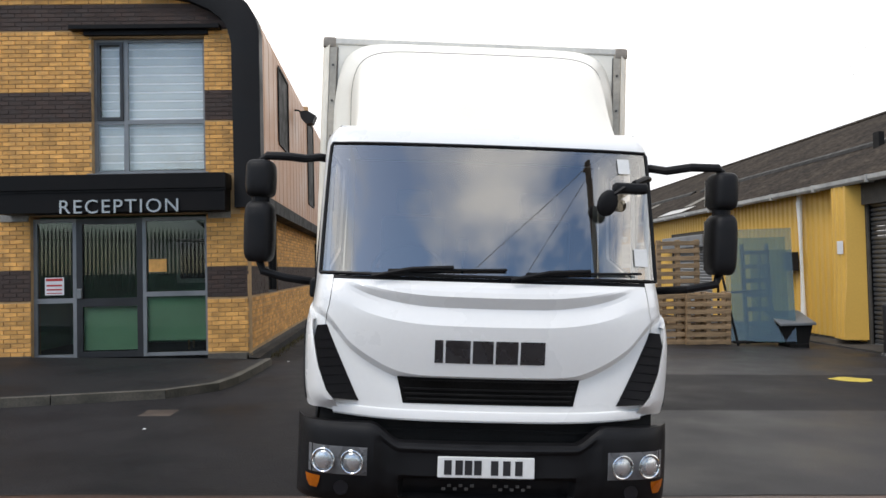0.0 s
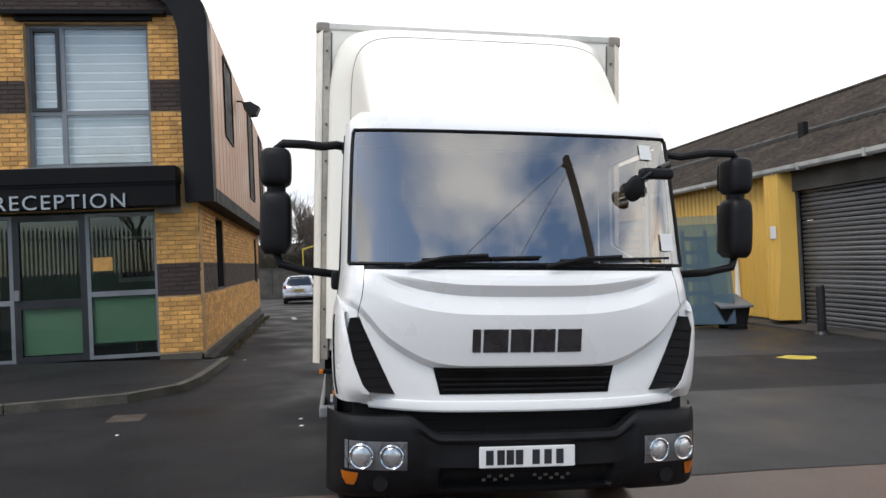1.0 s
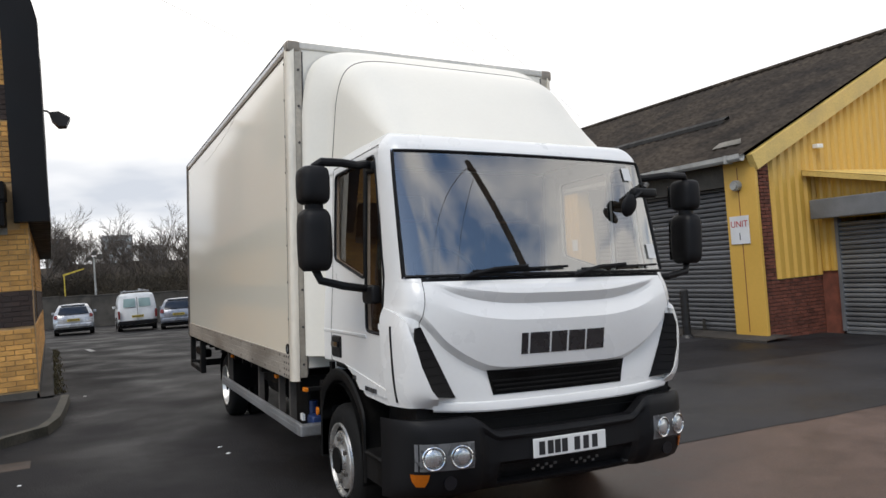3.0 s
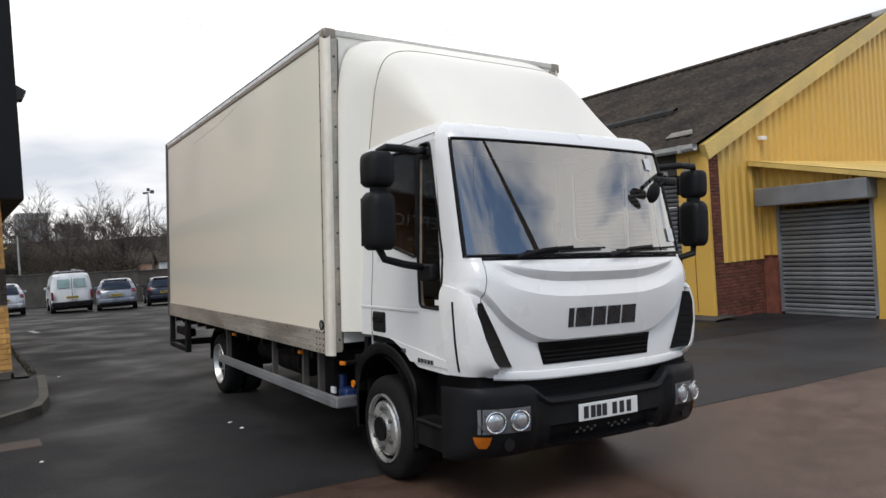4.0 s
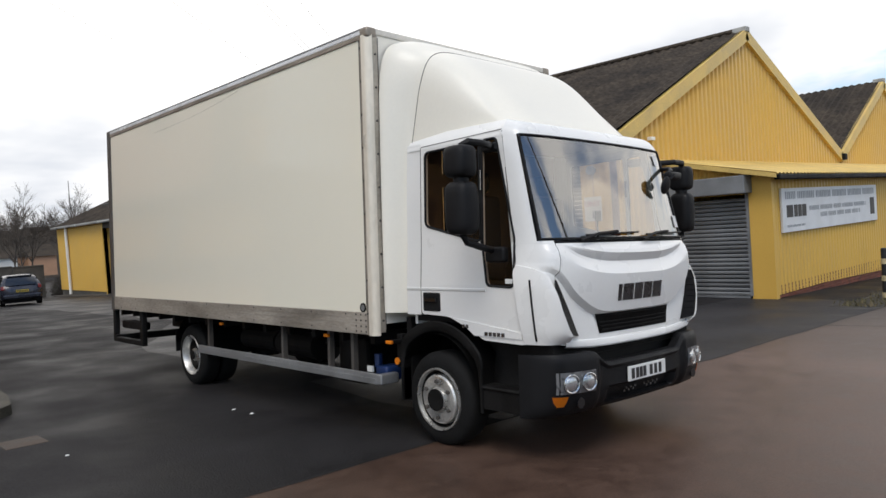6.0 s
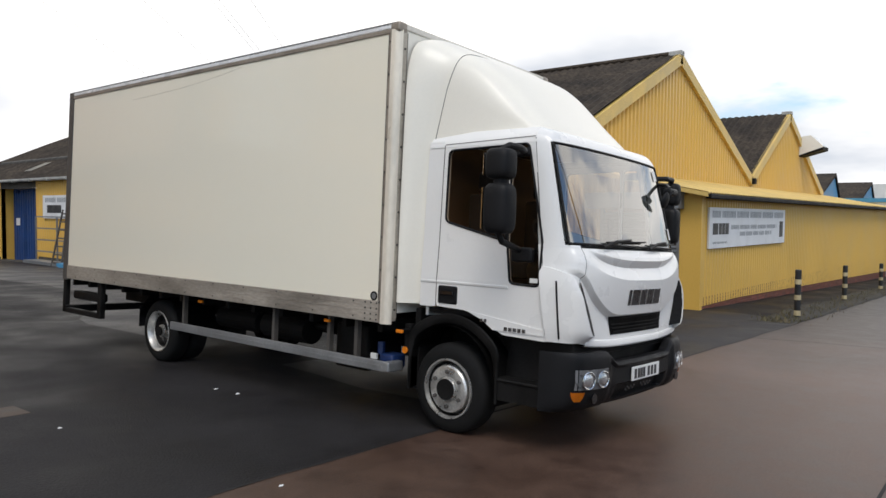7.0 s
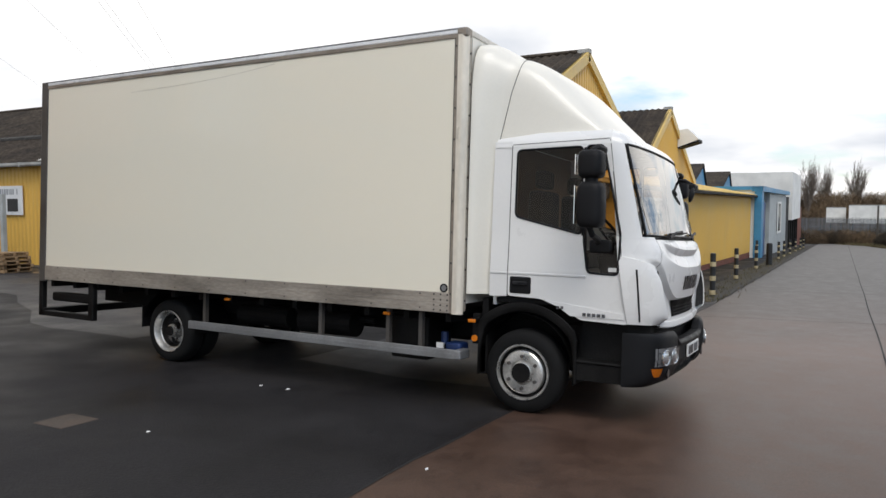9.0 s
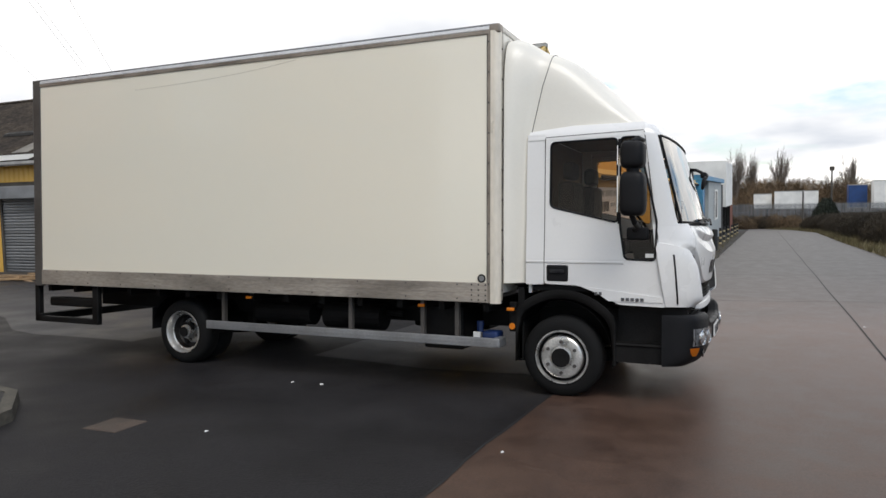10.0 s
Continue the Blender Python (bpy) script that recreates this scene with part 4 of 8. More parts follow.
# fairing on the roof and behind the cab
def deflector_ring(t):
    """A cross-section of the roof deflector, from its front edge (0) to its rear seam (1)."""
    y = 4.86 + (5.76 - 4.86) * t
    h = curve([(0, 2.50), (0.08, 2.585), (0.2, 2.70), (0.35, 2.835), (0.5, 2.96), (0.65, 3.07), (0.8, 3.16), (0.92, 3.215), (1.0, 3.24)], t)
    hw = 0.83 + 0.115 * t
    row = []
    for a in strip(34, 0, math.pi):
        ca, sa = math.cos(a), math.sin(a)
        e = 0.25 + 0.11 * (1 - t)
        x = hw * math.copysign(abs(ca) ** e, ca) * (1 - 0.04 * sa)
        z = 2.46 + (h - 2.46) * abs(sa) ** e
        yy = y + 0.10 * (abs(x) / hw) ** 3 * (1 - t) + 0.17 * t * (1 - smooth01((z - 2.46) / 0.76))
        row.append(Vector((x, yy, z)))
    return row


bm = bmesh.new()
bm_grid(bm, [deflector_ring(t) for t in strip(26, 0, 1)])
part("roof_deflector", bm, M["fairing"], truck, "smooth cream-white roof air deflector", True)
bm = bmesh.new()
first = deflector_ring(1.0)
rows = []
for t in strip(7, 0, 1):
    k = smooth01(t)
    row = []
    for p in [Vector((0.972, 5.965, 1.045)), Vector((0.962, 5.96, 1.8))] + first + [Vector((-0.962, 5.96, 1.8)), Vector((-0.972, 5.965, 1.045))]:
        up = smooth01((p.z - 2.9) / 0.34)
        row.append((p.x * (1 + (0.175 - 0.03 * smooth01((2.4 - p.z) / 1.2)) * k), p.y + 0.006 + (6.15 - p.y) * t, p.z + up * 0.15 * smooth01(t * 1.2) + (0.004 if p.z > 2 else 0)))
    rows.append(row)
bm_grid(bm, rows)
part("side_fairing", bm, M["fairing"], truck, "cream-white fairing between cab and box", True)
bm = bmesh.new()
bm_tube(bm, [p + Vector((0, 0.003, 0.002)) for p in first], 0.004, 4)
part("fairing_seam", bm, M["post_dark"], truck)

# cab interior
for cx in (-0.45, 0.45):
    bm = bmesh.new()
    bm_box(bm, cx - 0.24, cx + 0.24, 5.15, 5.65, 1.30, 1.46, 0.05, 3)
    bm_box(bm, cx - 0.23, cx + 0.23, 5.60, 5.76, 1.42, 2.02, 0.05, 3)
    bm_box(bm, cx - 0.13, cx + 0.13, 5.62, 5.74, 2.04, 2.22, 0.05, 3)
    part("seat", bm, M["seat"], truck, "grey fabric cab seat", True)
bm = bmesh.new()
bm_poly(bm, [(4.66, 1.20), (4.66, 1.54), (4.74, 1.57), (4.95, 1.53), (5.02, 1.40), (4.98, 1.20)], "x", -0.84, 0.84)
part("dashboard", bm, M["black_plastic"], truck, "dark dashboard")
bm = bmesh.new()
ring = [(-0.47 + 0.22 * math.cos(a), 5.02 + 0.13 * math.sin(a), 1.63 + 0.17 * math.sin(a)) for a in strip(28, 0, 2 * math.pi)]
bm_tube(bm, ring, 0.014, 6)
bm_tube(bm, [(-0.47, 4.98, 1.50), (-0.47, 5.02, 1.62)], 0.03, 8)
bm_tube(bm, [(-0.68, 5.02, 1.63), (-0.26, 5.02, 1.63)], 0.014, 6)
part("steering_wheel", bm, M["black_plastic"], truck, "", True)
part("cab_floor", boxes((-0.95, 0.95, 4.72, 5.92, 0.98, 1.02)), M["black_plastic"], truck)
part("cab_lining", boxes((-0.90, 0.90, 5.89, 5.925, 1.05, 2.45), (-0.86, 0.86, 5.0, 5.9, 2.46, 2.485)), M["lining"], truck)
for x, z, w, h in ((0.79, 2.285, 0.036, 0.045), (0.865, 1.745, 0.04, 0.05)):
    bm = bmesh.new()
    bm_grid(bm, [[skin((x + dx) / half(z), z + dz, 0.0055) for dx in (-w, w)] for dz in (-h, h)])
    part("notice", bm, M["paper"], truck, "white paper notice on the screen")
# phone holder on the dashboard
bm = bmesh.new()
bm_tube(bm, [(-0.15, 4.66, 1.58), (-0.15, 4.66, 1.78)], 0.008, 6)
bm_box(bm, -0.19, -0.12, 4.64, 4.66, 1.75, 1.83, 0.006, 1)
part("dash_aerial", bm, M["black_plastic"], truck)

# ---- the box body ----
BX0, BX1, BY0, BY1 = -1.203, 1.212, 6.172, 12.49
BZ1 = 3.46
box = part("box_body", boxes((BX0 + 0.02, BX1 - 0.02, BY0 + 0.02, BY1 - 0.02, 0.95, BZ1 - 0.015)), M["grp"], truck, "cream panelled box body with aluminium edges")
part("front_panel", boxes((BX0 + 0.05, BX1 - 0.05, BY0 + 0.005, BY0 + 0.03, 0.95, BZ1 - 0.03)), M["fairing"], box)
for x, sg in ((BX0, -1), (BX1, 1)):
    part("side_panel", boxes((x - sg * 0.035, x - sg * 0.006, BY0 + 0.113, BY1 - 0.12, 1.045, 3.375)), M["grp"], box, "smooth cream side panel with a faint scrape")
    bm = bmesh.new()
    bm_box(bm, x - sg * 0.06, x + sg * 0.004, BY0 + 0.083, BY1 - 0.10, 0.86, 1.05, 0.008, 2)
    rail = part("base_rail", bm, M["rail_dark"], box, "dull aluminium base rail with rivets")
    for z in (0.905, 0.955, 1.005):
        part("rail_rib", boxes((x - sg * 0.01, x + sg * 0.0065, BY0 + 0.16, BY1 - 0.12, z, z + 0.008)), M["rail_dark"], rail)
    bm = bmesh.new()
    for k in range(11):
        y = BY0 + 0.42 + k * 0.55
        for z in (0.895, 1.028):
            bm_cyl(bm, (x, y, z), (x + sg * 0.008, y, z), 0.008, 6)
    for y in (BY0 + 0.13, BY0 + 0.20, BY0 + 0.27):
        for z in (0.885, 0.93, 0.98, 1.03):
            bm_cyl(bm, (x, y, z), (x + sg * 0.008, y, z), 0.009, 6)
    tagged(part("rivet", bm, M["post_dark"], rail), kind="stuff")
    bm = bmesh.new()
    bm_box(bm, x - sg * 0.07, x + sg * 0.004, BY0 + 0.02, BY1 - 0.02, 3.368, 3.408, 0.006, 2)
    part("top_rail", bm, M["post_mid"], box, "brown-grey top rail")
    bm = bmesh.new()
    bm_box(bm, x - sg * 0.12, x + sg * 0.002, BY0 + 0.02, BY1 - 0.02, 3.409, 3.448, 0.008, 2)
    part("roof_edge", bm, M["roof_bright"], box, "bright white roof edge")
    part("roof_lip", boxes((x - sg * 0.12, x + sg * 0.005, BY0 + 0.02, BY1 - 0.02, 3.4485, 3.459)), M["alu_grey"], box, "thin grey lip along the roof")
    # corner post: a rounded extrusion between two riveted flanges
    bm = bmesh.new()
    turn = [(x + sg * 0.010 - sg * 0.055 * (1 - math.cos(a)), BY0 + 0.043 - 0.053 * math.sin(a)) for a in strip(8, 0, math.pi / 2)]
    bm_poly(bm, [(x - sg * 0.04, BY0 + 0.081), (x + sg * 0.010, BY0 + 0.081)] + turn + [(x - sg * 0.045, BY0 + 0.02)], "z", 0.855, 3.40)
    post = part("corner_post", bm, M["post_light"], box, "rounded pale aluminium corner post", True)
    bm = bmesh.new()
    bm_box(bm, x - sg * 0.04, x + sg * 0.005, BY0 + 0.082, BY0 + 0.113, 0.86, 3.39, 0.003, 1)
    part("side_flange", bm, M["post_mid"], post, "brown-grey riveted flange")
    bm = bmesh.new()
    bm_box(bm, x - sg * 0.105, x - sg * 0.046, BY0 - 0.004, BY0 + 0.03, 0.88, 3.40, 0.003, 1)
    part("front_flange", bm, M["post_warm"], post, "brown-grey riveted flange")
    part("flange_joint", boxes((x - sg * 0.114, x - sg * 0.106, BY0 - 0.001, BY0 + 0.03, 0.90, 3.38)), M["post_dark"], post)
    part("strip_joint", boxes((x - sg * 0.01, x + sg * 0.0045, BY0 + 0.1135, BY0 + 0.118, 1.05, 3.37)), M["post_dark"], box)
    bm = bmesh.new()
    for k in range(9):
        z = 0.98 + k * 0.282
        bm_cyl(bm, (x - sg * 0.076, BY0 - 0.003, z), (x - sg * 0.076, BY0 - 0.012, z), 0.010, 6)
        bm_cyl(bm, (x + sg * 0.004, BY0 + 0.098, z + 0.06), (x + sg * 0.012, BY0 + 0.098, z + 0.06), 0.009, 6)
    tagged(part("rivet", bm, M["post_dark"], post), kind="stuff")
    bm = bmesh.new()
    bm_box(bm, x - sg * 0.10, x + sg * 0.010, BY0 - 0.010, BY0 + 0.10, 3.372, 3.462, 0.025, 3)
    part("corner_cap", bm, M["post_mid"], box, "cast aluminium corner cap", True)
    bm = bmesh.new()
    bm_box(bm, x - sg * 0.05, x + sg * 0.006, BY1 - 0.125, BY1 + 0.01, 0.84, 3.462, 0.012, 2)
    part("rear_post", bm, M["post_dark"], box, "dark rear door frame post")
bm = bmesh.new()
bm_box(bm, BX0 + 0.05, BX1 - 0.05, BY0 - 0.004, BY0 + 0.06, 3.40, 3.457, 0.012, 2)
part("front_top_rail", bm, M["alu"], box)
part("rear_door", boxes((BX0 + 0.05, BX1 - 0.05, BY1 - 0.02, BY1, 0.95, 3.38)), M["shutter"], box)
bm = bmesh.new()
bm_tube(bm, [(BX0 - 0.002, 6.342 + 0.034 * math.cos(a), 1.090 + 0.034 * math.sin(a)) for a in strip(20, 0, 2 * math.pi)], 0.007, 6)
roundel = part("roundel", bm, M["chassis"], box, "small round marker with a dark rim", True)
bm = bmesh.new()
bm_cyl(bm, (BX0 + 0.004, 6.342, 1.090), (BX0 - 0.003, 6.342, 1.090), 0.030, 16)
part("roundel_face", bm, M["alu_grey"], roundel)
# a long thin scrape near the top of the flank
bm = bmesh.new()
bm_tube(bm, [(BX0 + 0.0055, 10.73 - 2.28 * t, 3.205 + 0.05 * t + 0.085 * t * t * t) for t in strip(14, 0, 1)], 0.0014, 4)
part("scrape", bm, M["scrape"], box, "thin grey scrape")

# ---- chassis and running gear ----
part("chassis_frame", boxes((-0.43, -0.35, 4.8, 12.2, 0.55, 0.77), (0.35, 0.43, 4.8, 12.2, 0.55, 0.77), *[(-0.40, 0.40, y, y + 0.08, 0.58, 0.74) for y in (5.0, 6.6, 7.8, 9.2, 10.6, 11.8)]), M["chassis"], truck, "black ladder chassis")
for y in strip(13, 6.3, 12.3):
    part("cross_bearer", boxes((BX0 + 0.08, BX1 - 0.08, y, y + 0.06, 0.77, 0.87)), M["chassis"], truck)
part("engine", boxes((-0.40, 0.40, 4.85, 6.2, 0.42, 0.98)), M["chassis"], truck)
for x in (-0.96, 0.50):
    part("cab_rear_guard", boxes((x, x + 0.46, 6.0, 6.06, 0.30, 1.0)), M["chassis"], truck)
bm = bmesh.new()
bm_box(bm, 0.48, 1.02, 6.9, 7.9, 0.36, 0.80, 0.06, 3)
part("fuel_tank", bm, M["chassis"], truck, "black fuel tank")
bm = bmesh.new()
bm_box(bm, -0.98, -0.50, 6.62, 7.05, 0.36, 0.78, 0.03, 2)
part("battery_box", bm, M["chassis"], truck)
bm = bmesh.new()
bm_cyl(bm, (-0.80, 7.6, 0.62), (-0.80, 8.3, 0.62), 0.14, 16)
part("air_tank", bm, M["chassis"], truck)
bm = bmesh.new()
bm_cyl(bm, (-0.70, 8.55, 0.60), (-0.70, 9.3, 0.60), 0.12, 16)
bm_tube(bm, [(-0.75, 7.4, 0.66), (-0.7, 8.5, 0.70)], 0.03, 8)
part("exhaust_silencer", bm, M["chassis"], truck, "dark silencer below the box")
bm = bmesh.new()
bm_box(bm, -1.05, -0.86, 6.24, 6.40, 0.44, 0.57, 0.03, 3)
bm_cyl(bm, (-0.98, 6.44, 0.55), (-0.98, 6.44, 0.66), 0.035, 12)
part("fluid_tank", bm, M["blue_can"], truck, "blue fluid tank with filler cap", True)
part("tank_label", boxes((-1.080, -1.060, 6.405, 6.475, 0.515, 0.565)), M["paper"], truck)
# side guard
for sg, x in ((-1, BX0 + 0.045), (1, BX1 - 0.045)):
    bm = bmesh.new()
    bm_box(bm, x, x - sg * 0.035, 6.24, 9.72, 0.432, 0.522, 0.008, 2)
    bm_box(bm, x - sg * 0.0, x + sg * 0.004, 6.26, 9.70, 0.469, 0.485, 0)
    bm_box(bm, x, x - sg * 0.20, 6.18, 6.26, 0.432, 0.522, 0.02, 3)
    guard = part("side_guard", bm, M["alu_grey"], truck, "grey aluminium side guard rail")
    for y in (6.63, 7.0, 7.83, 9.50):
        part("guard_post", boxes((x - sg * 0.035, x - sg * 0.085, y - 0.020, y + 0.020, 0.432, 0.86)), M["post_dark"], guard)
    for y in (6.075, 7.0, 9.12):
        bm = bmesh.new()
        bm_box(bm, x + sg * 0.0, x - sg * 0.03, y - 0.036, y + 0.036, 0.79, 0.82, 0.008, 2)
        part("side_marker", bm, M["amber"], truck, "amber side marker lamp")
    bm = bmesh.new()
    bm_cyl(bm, (sg * 1.02, 6.09, 0.635), (sg * 1.045, 6.09, 0.635), 0.032, 14)
    bm_box(bm, sg * 0.95, sg * 1.02, 6.06, 6.13, 0.58, 0.86, 0.006, 1)
    bm_box(bm, sg * 1.0, sg * 1.13, 6.05, 6.10, 0.79, 0.82, 0.004, 1)
    mk = part("marker_bracket", bm, M["chassis"], truck)
    bm = bmesh.new()
    bm_cyl(bm, (sg * 1.044, 6.09, 0.635), (sg * 1.056, 6.09, 0.635), 0.030, 14)
    part("round_marker", bm, M["amber"], mk, "round amber marker lamp")
# rear frame below the box
bm = bmesh.new()
for x in (BX0 + 0.03, BX1 - 0.10):
    bm_box(bm, x, x + 0.07, 12.47, 12.55, 0.38, 0.86, 0.008, 1)
    bm_box(bm, x, x + 0.07, 11.50, 12.50, 0.38, 0.45, 0.008, 1)
    bm_box(bm, x, x + 0.07, 11.42, 11.52, 0.38, 0.86, 0.008, 1)
bm_box(bm, BX0 + 0.03, BX1 - 0.03, 12.42, 12.54, 0.38, 0.48, 0.01, 1)
part("rear_underrun", bm, M["chassis"], truck, "black rear underrun frame")
bm = bmesh.new()
bm_box(bm, BX0 + 0.08, BX0 + 0.20, 11.55, 12.35, 0.58, 0.70, 0.04, 3)
part("tail_lamp_bar", bm, M["chassis"], truck)


# wheels
def wheel_parts(name, x, y, sg, dished, label):
    r_t, w = 0.378, 0.215
    hub = part(name, boxes((x - sg * 0.15, x - sg * 0.10, y - 0.05, y + 0.05, 0.33, 0.43)), M["chassis"], truck, label)
    bm = bmesh.new()
    prof = [(0.240, 0.0), (0.258, -0.010), (0.30, -0.010), (0.345, 0.002), (0.368, 0.022), (r_t, 0.05), (r_t, w - 0.05), (0.368, w - 0.02), (0.30, w), (0.24, w)]
    n = 40
    rows = []
    for k in range(n + 1):
        a = 2 * math.pi * k / n
        rows.append([(x - sg * d, y + r * math.cos(a), 0.375 + r * math.sin(a)) for r, d in prof])
    bm_grid(bm, rows)
    bmesh.ops.remove_doubles(bm, verts=bm.verts[:], dist=0.0005)
    part("tyre", bm, M["rubber"], hub, "", True)
    if dished:
        zones = [("rim", "rim", [(0.250, -0.004), (0.246, -0.016), (0.236, -0.012), (0.225, 0.012), (0.214, 0.055), (0.200, 0.062)]), ("rim_well", "rim_well", [(0.200, 0.062), (0.192, 0.13), (0.175, 0.150), (0.145, 0.152)]), ("wheel_disc", "rim", [(0.145, 0.150), (0.12, 0.140), (0.10, 0.135), (0.085, 0.10), (0.075, 0.03), (0.0, 0.02)])]
    else:
        zones = [("rim", "rim", [(0.252, -0.004), (0.248, -0.020), (0.236, -0.020), (0.228, 0.012)]), ("rim_well", "rim_well", [(0.228, 0.012), (0.219, 0.056), (0.210, 0.060), (0.203, 0.034)]), ("wheel_disc", "rim", [(0.203, 0.034), (0.195, -0.002), (0.182, -0.013), (0.165, -0.016), (0.112, -0.014), (0.104, -0.004), (0.098, -0.004), (0.092, -0.03), (0.07, -0.04), (0.0, -0.04)])]
    rim = None
    for nm, mk_, prof in zones:
        bm = bmesh.new()
        rows = []
        for k in range(n + 1):
            a = 2 * math.pi * k / n
            rows.append([(x - sg * d, y + r * math.cos(a), 0.375 + r * math.sin(a)) for r, d in prof])
        bm_grid(bm, rows)
        bmesh.ops.remove_doubles(bm, verts=bm.verts[:], dist=0.0005)
        zone = part(nm, bm, M[mk_], hub if rim is None else rim, "silver painted steel rim" if rim is None else "", True)
        rim = rim or zone
    for k in range(6):
        a = 2 * math.pi * (k + 0.5) / 6
        c = Vector((0, math.cos(a), math.sin(a)))
        bm = bmesh.new()
        d = 0.122 if dished else -0.013
        p = Vector((x - sg * d, y, 0.375)) + c * (0.105 if dished else 0.145)
        bm_cyl(bm, p, p + Vector((sg * 0.022, 0, 0)), 0.017, 6)
        part("wheel_nut", bm, M["post_dark"], rim)
        # Dark raised disc, coloured as the shaded hole through the rim.
        a = 2 * math.pi * k / 6
        c = Vector((0, math.cos(a), math.sin(a)))
        bm = bmesh.new()
        d, rr = (0.146, 0.168) if dished else (0.062, 0.205)
        p = Vector((x - sg * d, y, 0.375)) + c * rr
        bm_cyl(bm, p, p + Vector((sg * (0.010 if dished else 0.022), 0, 0)), 0.026 if dished else 0.029, 14)
        part("hand_hole", bm, M["dark"], rim)
    bm = bmesh.new()
    d = 0.012 if dished else -0.038
    bm_cyl(bm, (x - sg * d, y, 0.375), (x - sg * (d - 0.012), y, 0.375), 0.058 if dished else 0.088, 20)
    part("hub_cap", bm, M["chassis"], rim)


for sg in (-1, 1):
    wheel_parts("front_wheel", sg * 1.013, 5.62, sg, False, "front wheel with six-stud silver rim")
    wheel_parts("rear_wheel", sg * 1.035, 10.18, sg, True, "deep-dished twin rear wheel")
    wheel_parts("inner_rear_wheel", sg * 0.79, 10.18, sg, True, "inner twin rear wheel")
    bm = bmesh.new()
    arc = [(10.18 + 0.46 * math.cos(a), 0.375 + 0.45 * math.sin(a)) for a in strip(18, 0.25, math.pi + 0.05)]
    arc = [(y, min(z, 0.80)) for y, z in arc]
    bm_grid(bm, [[(sg * x, y, z) for y, z in arc] for x in (0.52, 1.04)])
    bmesh.ops.solidify(bm, geom=bm.faces[:], thickness=0.012)
    bm_box(bm, sg * 0.60, sg * 1.03, 10.655, 10.67, 0.36, 0.62)
    part("rear_mudguard", bm, M["black_plastic"], truck)
bm = bmesh.new()
bm_cyl(bm, (-0.98, 5.62, 0.375), (0.98, 5.62, 0.375), 0.05, 10)
part("front_axle", bm, M["chassis"], truck)
bm = bmesh.new()
bm_cyl(bm, (-0.98, 10.18, 0.375), (0.98, 10.18, 0.375), 0.08, 12)
bm_cyl(bm, (0, 10.18, 0.24), (0, 10.18, 0.55), 0.2, 14)
part("rear_axle", bm, M["chassis"], truck)

# the body leans a little on its springs, the wheels stand square on the yard
LEAN = Matrix.Translation((0.0, 0, 0.435)) @ pose(0, 0, 0, 0, 1.2, 0) @ Matrix.Translation((0, 0, -0.45))
for ob in truck.children:
    if "wheel" not in ob.name or ob.name.startswith("steering"):
        for o in (ob, *ob.children_recursive):
            o.data.transform(LEAN)
    elif "rear" in ob.name:
        for o in (ob, *ob.children_recursive):
            o.data.transform(Matrix.Translation((0, 0, -0.019)))

# ---- the reception building ----
def wall_boxes(bm, x0, x1, z0, z1, holes, y0, y1, axis="x"):
    """A wall as blocks round its openings; holes: x0, x1, z0, z1."""
    xs = sorted({x0, x1, *[h[0] for h in holes], *[h[1] for h in holes]})
    zs = sorted({z0, z1, *[h[2] for h in holes], *[h[3] for h in holes]})
    xs, zs = [v for v in xs if x0 <= v <= x1], [v for v in zs if z0 <= v <= z1]
    for a, b in zip(xs, xs[1:]):
        for c, d in zip(zs, zs[1:]):
            if any(h[0] <= a and b <= h[1] and h[2] <= c and d <= h[3] for h in holes):
                continue
            if axis == "x":
                bm_box(bm, a, b, y0, y1, c, d)
            else:
                bm_box(bm, y0, y1, a, b, c, d)


def brick_spots(x0, x1, z0, z1, holes, length=0.215, height=0.065, gap=0.010):
    """The x0, x1, z0, z1 of each brick of a stretcher-bond wall."""
    out = []
    row = 0
    z = z0
    while z + height * 0.6 < z1:
        x = x0 - (length + gap) / 2 * (row % 2)
        while x < x1:
            a, b = max(x, x0), min(x + length, x1)
            c, d = z, min(z + height, z1)
            x += length + gap
            cuts = [(a, b)]
            for h in holes:
                if h[2] < d - 0.01 and h[3] > c + 0.01:
                    nxt = []
                    for p, q in cuts:
                        if q <= h[0] or p >= h[1]:
                            nxt.append((p, q))
                        else:
                            if p < h[0]:
                                nxt.append((p, h[0]))
                            if q > h[1]:
                                nxt.append((h[1], q))
                    cuts = nxt
            out += [(p, q, c, d) for p, q in cuts if q - p > 0.03]
        z += height + gap
        row += 1
    return out


def raw_bricks(spots, plane, depth, axis):
    """Brick blocks as one mesh, without their backs."""
    vs, fs = [], []
    rnd = random.Random(5)
    for a, b, c, d in spots:
        e = plane - (depth if axis == "x" else -depth) * (0.8 + 0.4 * rnd.random())
        k = len(vs)
        for (u, w) in ((a, c), (b, c), (b, d), (a, d)):
            vs.append((u, plane, w) if axis == "x" else (plane, u, w))
        for (u, w) in ((a + 0.003, c + 0.003), (b - 0.003, c + 0.003), (b - 0.003, d - 0.003), (a + 0.003, d - 0.003)):
            vs.append((u, e, w) if axis == "x" else (e, u, w))
        fs += [(k + 4, k + 5, k + 6, k + 7), (k, k + 1, k + 5, k + 4), (k + 1, k + 2, k + 6, k + 5), (k + 2, k + 3, k + 7, k + 6), (k + 3, k, k + 4, k + 7)]
    me = bpy.data.meshes.new("brickwork")
    me.from_pydata(vs, [], fs)
    if axis != "x":
        me.flip_normals()
    return me


